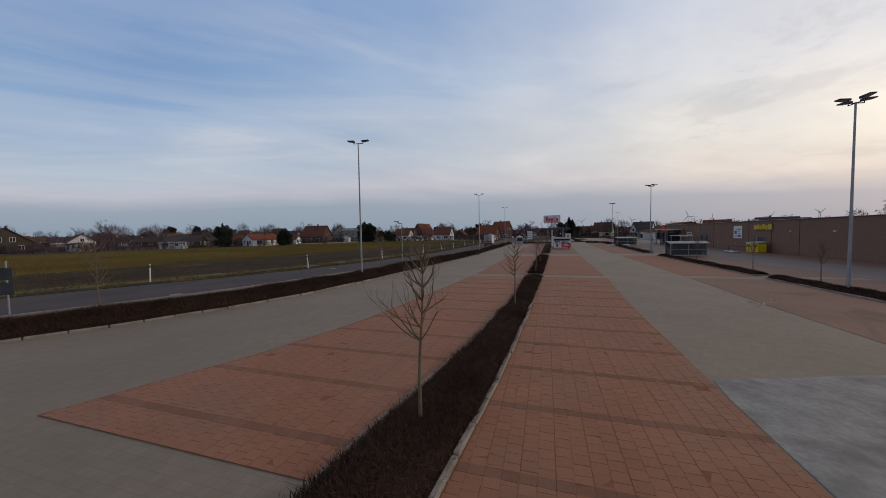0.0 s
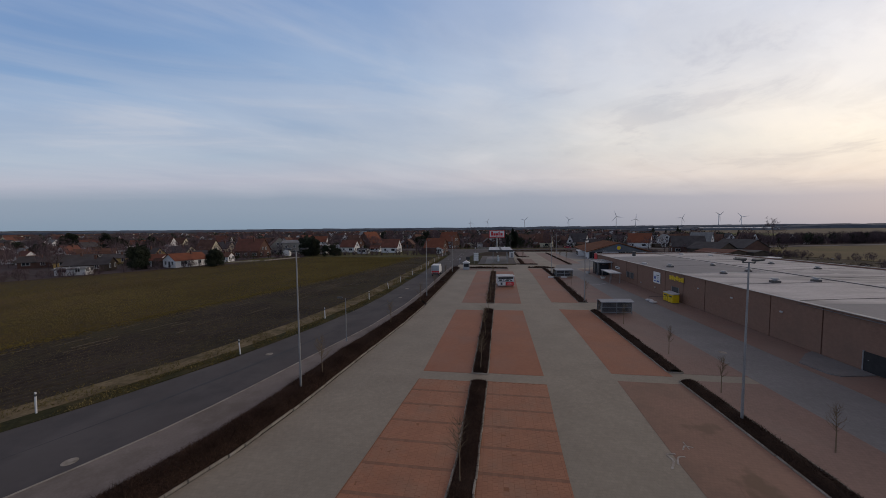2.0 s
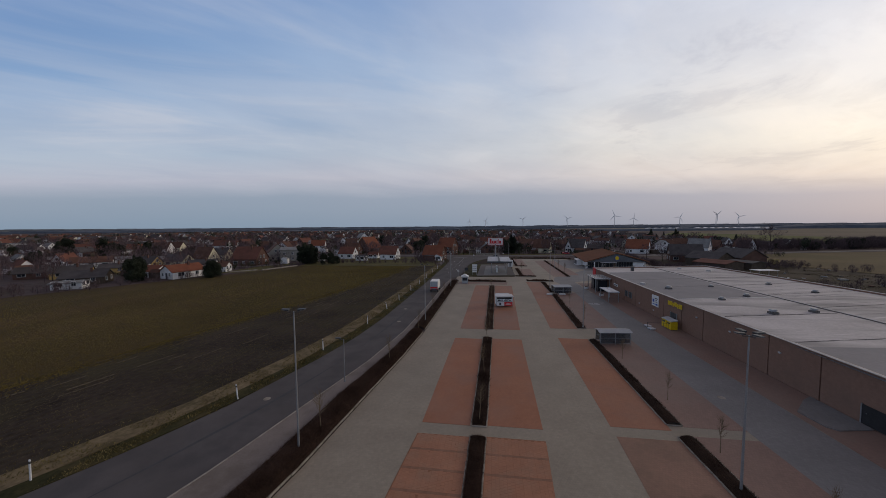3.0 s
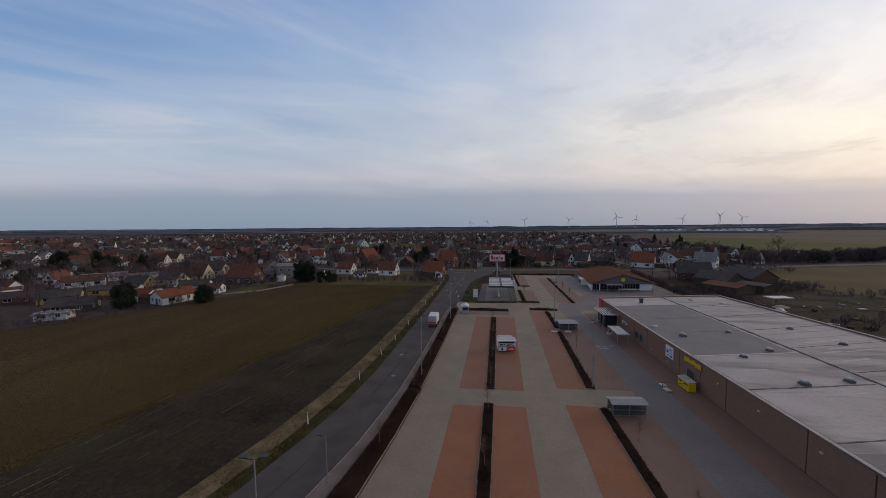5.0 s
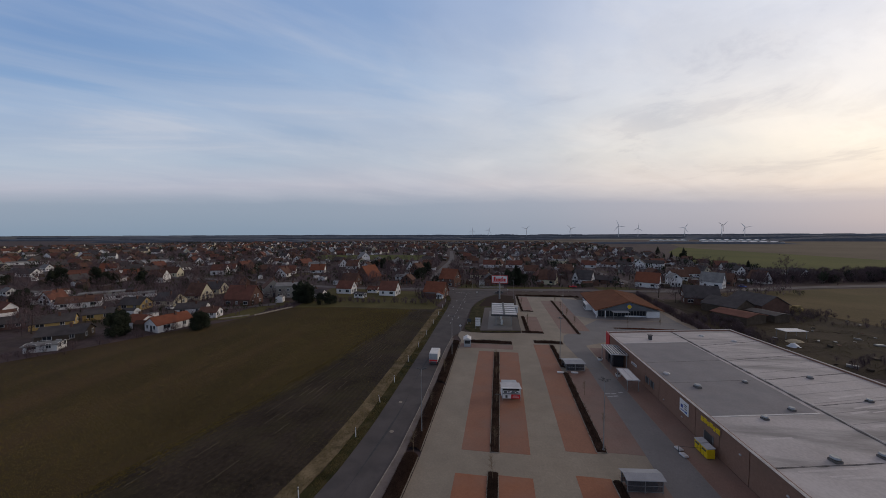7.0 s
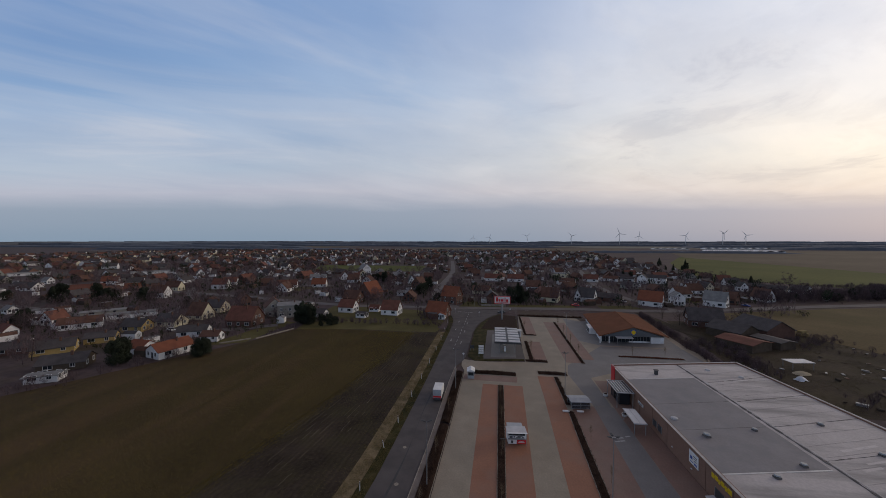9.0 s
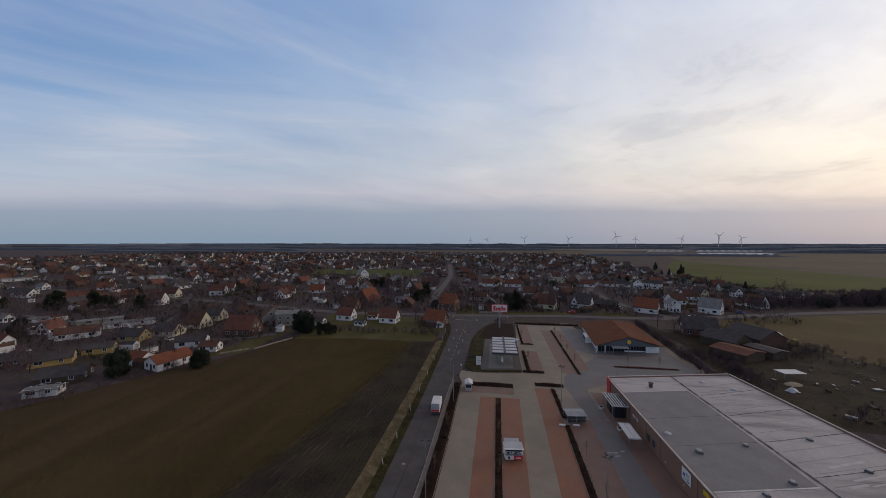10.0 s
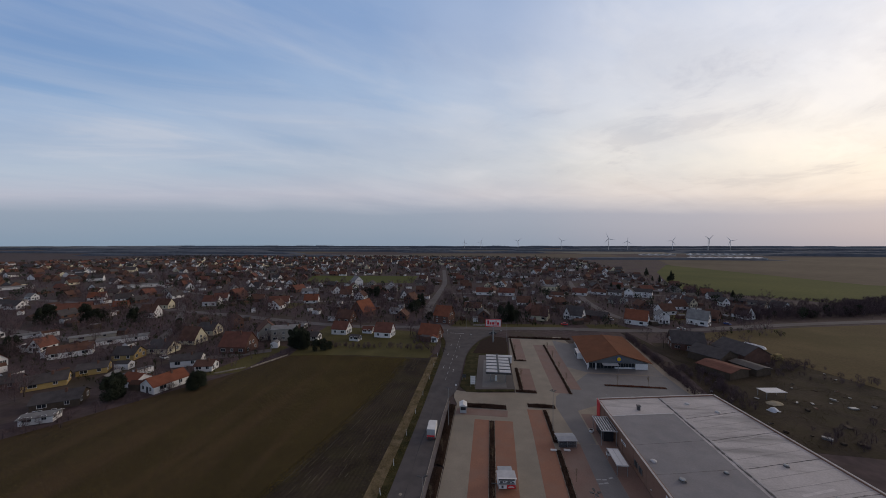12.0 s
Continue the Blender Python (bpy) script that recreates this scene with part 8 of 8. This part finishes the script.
# hedgerows and scrub
sp = []
for (x0, y0), (x1, y1), n, wd in (((68, 122), (74, 196), 160, 1.6), ((-86, 159), (-28, 161), 60, 2.0), ((-94, 134), (-90, 150), 16, 1.5), ((-136, 50), (-104, 112), 60, 3.0), ((-176, -40), (-142, 40), 200, 4.0), ((78, 100), (130, 118), 25, 5), ((236, 353), (320, 318), 140, 7), ((185, 268), (330, 300), 420, 16), ((240, 460), (236, 353), 120, 5), ((320, 314), (900, 395), 620, 14), ((75, 150), (80, 125), 40, 3), ((98, 150), (140, 140), 20, 4), ((-28, 158), (-40, 190), 40, 6), ((-170, 40), (-130, 76), 120, 9), ((76, 118), (84, 150), 60, 4), ((100, 150), (128, 160), 60, 5)):
    for _ in range(n):
        u = rngv.random()
        sp.append((x0 + (x1 - x0) * u + rngv.gauss(0, wd * 0.5), y0 + (y1 - y0) * u + rngv.gauss(0, wd * 0.5)))
far_wood("hedgerow", sp, "bare brown hedgerow scrub along fields and lot edges", M["twig"], (1.0, 3.4), 190, "hedgerow", 0.10, 0.42)
sp = [(rngv.uniform(166, 350), rngv.uniform(238, 345)) for _ in range(1100)]
sp = [p for p in sp if 244 + (p[0] - 166) * 0.27 < p[1] < 262 + (p[0] - 166) * 0.42]
far_wood("copse", sp, "dense bare copse between the road and the green field", M["twig"], (4, 9.0), 260, thin=0.09, low=0.45)


# ---- parked cars, garden walls ----
def car(x, y, a, paint, word):
    t = thing("parked_car", pose(x, y, -0.08, 0, 0, a), f"small {word} car parked by the houses", "car", "parked cars")
    bm = bm_new()
    box(bm, -0.85, 0.85, -2.1, 2.1, 0.32, 0.88, bevel=0.12)
    part("body", bm, paint, t)
    bm = bm_new()
    vs = box(bm, -0.76, 0.76, -1.5, 1.0, 0.86, 1.42, bevel=0.08)
    for v in vs:
        if v.is_valid and v.co.z > 1.1:
            v.co.y = v.co.y * 0.72 - 0.1
            v.co.x *= 0.86
    part("cabin", bm, M["glass"], t)
    bm = bm_new()
    box(bm, -0.62, 0.62, -1.1, 0.6, 1.40, 1.45, bevel=0.02)
    part("roof", bm, paint, t)
    for sx in (-0.8, 0.8):
        for sy in (-1.3, 1.3):
            bm = bm_new()
            tube(bm, (sx - 0.1, sy, 0.31), (sx + 0.1, sy, 0.31), 0.31, 0.31, 14)
            w = part("wheel", bm, M["black"], t)
            bm = bm_new()
            tube(bm, (sx - 0.11, sy, 0.31), (sx + 0.11, sy, 0.31), 0.17, 0.17, 10)
            part("rim", bm, M["steel"], w)


for x, y, a, m, word in ((-139.5, 134, 70, "white", "white"), (-134.5, 113.5, 60, "dark_steel", "dark"), (-104.5, 158, 40, "shed_panel", "silver"), (3, 191.4, 96, "dark_steel", "dark"), (112, 215.5, 60, "shed_panel", "silver"), (80.5, 236, 15, "white", "white"), (-66, 186.5, 80, "dark_steel", "dark"), (147, 232, 20, "blue", "blue"), (47, 218, 85, "red", "red"), (-158, 152, 30, "white", "white"), (-40.5, 226, 20, "dark_steel", "dark")):
    car(x, y, a, M[m], word)
for (x0, y0), (x1, y1), h in (((-94.5, 128.5), (-88.5, 144.8), 0.5), ((-96.5, 128.4), (-104, 121), 0.5), ((-8.5, 209.4), (6, 210.2), 1.1)):
    d = Vector((x1 - x0, y1 - y0))
    t = thing("garden_wall", pose(x0, y0, -0.12, 0, 0, math.degrees(math.atan2(d.y, d.x))), "low pale garden wall at the edge of a plot", "wall", "garden walls")
    for k in range(max(1, int(d.length / 2.5))):
        n = max(1, int(d.length / 2.5))
        bm = bm_new()
        box(bm, d.length * k / n + 0.03, d.length * (k + 1) / n - 0.03, -0.1, 0.1, 0, h, bevel=0.02)
        part("wall_section", bm, M["kerb"], t)

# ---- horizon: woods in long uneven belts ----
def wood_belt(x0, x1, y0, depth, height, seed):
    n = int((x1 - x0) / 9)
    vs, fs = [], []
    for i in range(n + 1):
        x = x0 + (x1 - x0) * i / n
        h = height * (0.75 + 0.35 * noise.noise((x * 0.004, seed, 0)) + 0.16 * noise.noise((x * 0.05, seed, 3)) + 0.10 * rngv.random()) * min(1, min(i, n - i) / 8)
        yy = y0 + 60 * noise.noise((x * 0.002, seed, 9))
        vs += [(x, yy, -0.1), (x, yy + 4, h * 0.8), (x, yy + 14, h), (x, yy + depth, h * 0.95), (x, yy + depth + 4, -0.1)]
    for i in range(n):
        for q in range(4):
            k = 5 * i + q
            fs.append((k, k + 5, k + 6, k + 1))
    return tagged(part("far_woods", (vs, fs), M["haze_wood"]), "wooded belt along the horizon, tinted haze-blue", "woods", "", "stuff")


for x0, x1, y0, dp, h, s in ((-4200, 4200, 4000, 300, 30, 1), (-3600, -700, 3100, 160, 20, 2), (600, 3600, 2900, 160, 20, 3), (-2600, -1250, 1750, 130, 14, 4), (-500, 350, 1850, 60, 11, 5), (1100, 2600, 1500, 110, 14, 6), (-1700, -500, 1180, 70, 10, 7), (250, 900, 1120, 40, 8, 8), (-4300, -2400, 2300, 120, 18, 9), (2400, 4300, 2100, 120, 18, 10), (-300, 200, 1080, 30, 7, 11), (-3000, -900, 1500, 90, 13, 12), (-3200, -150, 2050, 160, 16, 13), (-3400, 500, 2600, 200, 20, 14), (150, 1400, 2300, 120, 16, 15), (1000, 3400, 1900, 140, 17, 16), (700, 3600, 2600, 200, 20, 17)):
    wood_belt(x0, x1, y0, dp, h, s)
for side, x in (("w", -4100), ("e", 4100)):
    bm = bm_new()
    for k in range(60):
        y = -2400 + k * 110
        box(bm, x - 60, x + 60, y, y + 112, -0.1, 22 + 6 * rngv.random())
    tagged(part("far_woods", bm, M["haze_wood"]), "wooded belt along the horizon, tinted haze-blue", "woods", "", "stuff")
# pale greenhouse roofs far off
def glasshouse(x, y, w, d, h):
    t = thing("greenhouse", pose(x, y, -0.1, 0, 0, 4), "long white greenhouse roof far across the fields", "greenhouse", "greenhouses")
    for k in range(max(1, int(w / 30))):
        bm = bm_new()
        gable_roof(bm, 28, d, h, h + 3, 0.2)
        for v in bm.verts:
            v.co.x += k * 30
        part("roof_bay", bm, M["white"], t)
        bm = bm_new()
        box(bm, k * 30 - 14, k * 30 + 14, -d / 2, d / 2, 0, h)
        part("wall", bm, M["white"], t)


glasshouse(676, 1180, 220, 60, 4.6), glasshouse(900, 1600, 280, 30, 4.0), glasshouse(690, 1580, 150, 20, 3.4)


# ---- wind turbines ----
def turbine(x, y, h, blade, phase, m=None):
    t = thing("wind_turbine", pose(x, y, -0.1, 0, 0, rngv.uniform(-30, 30)), "white three-bladed wind turbine on the horizon", "wind turbine", "wind turbines")
    bm = bm_new()
    tube(bm, (0, 0, 0), (0, 0, h), h * 0.028, h * 0.016, 12)
    part("tower", bm, M["turbine"], t, smooth=True)
    bm = bm_new()
    box(bm, -h * 0.025, h * 0.025, -h * 0.07, h * 0.05, h - h * 0.02, h + h * 0.03, bevel=h * 0.008)
    part("nacelle", bm, M["turbine"], t)
    bm = bm_new()
    tube(bm, (0, -h * 0.07, h), (0, -h * 0.11, h), h * 0.024, h * 0.01, 12)
    hub = part("hub", bm, M["turbine"], t)
    for k in range(3):
        a = radians(phase + 120 * k)
        bm = bm_new()
        d = Vector((math.sin(a), 0, math.cos(a)))
        s = Vector((math.cos(a), 0, -math.sin(a)))
        c = Vector((0, -h * 0.09, h))
        V = [c + s * blade * 0.02, c + d * blade * 0.2 + s * blade * 0.075, c + d * blade + s * blade * 0.008, c + d * blade - s * blade * 0.008, c + d * blade * 0.2 - s * blade * 0.03, c - s * blade * 0.02]
        q = [bm.verts.new(v) for v in V]
        f = bm.faces.new(q)
        ex = bmesh.ops.extrude_face_region(bm, geom=[f])
        bmesh.ops.translate(bm, vec=(0, blade * 0.03, 0), verts=[v for v in ex["geom"] if isinstance(v, bmesh.types.BMVert)])
        bmesh.ops.recalc_face_normals(bm, faces=bm.faces)
        part("blade", bm, M["turbine"], hub)


M["turbine"] = material("turbine_white", (0.60, 0.60, 0.60), (0.72, 0.72, 0.72), 0.05, 1.0, 0.5, 0.0)
for k, (slope, dist, h) in enumerate(((-0.0627, 2900, 72), (-0.0141, 2800, 76), (0.0941, 2700, 84), (0.2179, 2600, 84), (0.3449, 2500, 100), (0.3956, 2550, 80), (0.5135, 2500, 82), (0.6037, 2350, 96), (0.6589, 2500, 84))):
    turbine(slope * dist, dist, h * 0.86, h * 0.44, 25 * k)

# ---- single pavers near the take-off point ----
PX, PY = 0.265, 0.25       # pitch of the stones across and along the bays


def paver_mesh(mat):
    bm = bm_new()
    wx, wy, b, h = PX / 2 - 0.003, PY / 2 - 0.0015, 0.005, 0.014
    q = [bm.verts.new((sx * (wx - d), sy * (wy - d), z)) for z, d in ((-h, 0), (-b, 0), (0, b)) for sx, sy in ((-1, -1), (1, -1), (1, 1), (-1, 1))]
    for k in (0, 4):
        for i in range(4):
            j = (i + 1) % 4
            bm.faces.new((q[k + i], q[k + j], q[k + 4 + j], q[k + 4 + i]))
    bm.faces.new(q[8:12])
    me = bpy.data.meshes.new("paver")
    bm.to_mesh(me)
    bm.free()
    me.materials.append(mat)
    return me


PAVER_RED, PAVER_DARK = paver_mesh(M["red_paver"]), paver_mesh(M["dark_paver"])
TEMPLATE = [tuple(v.co) for v in PAVER_RED.vertices]
TFACES = [tuple(p.vertices) for p in PAVER_RED.polygons]
BAY, BAY0 = 2.12, 6.95


def laid(left, right, y0, y1, singles, label):
    base = ribbon("pavement_red_bays", between(left, y0, y1), between(right, y0, y1), 0.0115, M["joint"], 2, label, "pavement", thick=0.012)
    vs = {0: [], 1: []}
    fs = {0: [], 1: []}
    rows = int((y1 - y0) / PY)

    def lay(k, x, y, xa, xb, lo, hi):
        """One paver cut to the limits given: joined to its row or, inside the chosen stretch, on its own."""
        if min(x + PX / 2, xb) - max(x - PX / 2, xa) < 0.03 or min(y + PY / 2, hi) - max(y - PY / 2, lo) < 0.03:
            return
        z = 0.016 + RNG.normal(0, 0.0016)
        whole = x - PX / 2 >= xa and x + PX / 2 <= xb and y - PY / 2 >= lo - 1e-6 and y + PY / 2 <= hi + 1e-6
        if whole and singles and singles[0] < x < singles[1] and singles[2] < y < singles[3]:
            o = new("paver", PAVER_DARK if k else PAVER_RED)
            o.parent = base
            o.matrix_basis = pose(x, y, z, RNG.normal(0, 0.5), RNG.normal(0, 0.5), RNG.normal(0, 0.5))
            return
        c = len(vs[k])
        tx, ty = RNG.normal(0, 0.008, 2)
        vs[k] += [(min(max(x + px, xa + 0.002), xb - 0.002), min(max(y + py, lo + 0.002), hi - 0.002), z + pz + tx * px + ty * py) for px, py, pz in TEMPLATE]
        fs[k] += [tuple(c + q for q in f) for f in TFACES]

    bands = [BAY0 + BAY * q for q in range(-6, 12) if y0 + 0.3 < BAY0 + BAY * q < y1 - 0.3]
    for j in range(-1, rows):
        yrow = y0 + PY * j + PY / 2
        xa, xb = lerp_line(left, yrow) + 0.08, lerp_line(right, yrow)
        for i in range(math.floor(xa / PX), math.ceil(xb / PX)):
            x, y = i * PX + PX / 2 - (0.005 if i % 2 else 0.0), yrow + (PY / 2 if i % 2 else 0.0)
            near = min(bands, key=lambda q: abs(q - y))
            if abs(near - y) >= PY / 2 + 0.11:
                lay(0, x, y, xa, xb, y0, y1)
            elif y > near:
                lay(0, x, y, xa, xb, near + 0.11, y1)
            else:
                lay(0, x, y, xa, xb, y0, near - 0.11)
    for yb in bands:
        xa, xb = lerp_line(left, yb) + 0.08, lerp_line(right, yb)
        for i in range(math.floor(xa / PX), math.ceil(xb / PX)):
            lay(1, i * PX + PX / 2, yb, xa, xb, yb - 0.11, yb + 0.11)
    for k, m in ((0, M["red_paver"]), (1, M["dark_paver"])):
        if vs[k]:
            o = part("pavers", (vs[k], fs[k]), m, base)
            o["kind"] = "stuff"
    return base


laid(MED_R, RED_ER, -6, 28.2, (-0.4, 4.4, 3.4, 6.0), "red paver parking bays with dark dividing rows")
laid(RED_WL, MED_L, 3.9, 28.0, None, "red paver parking bays with dark dividing rows")
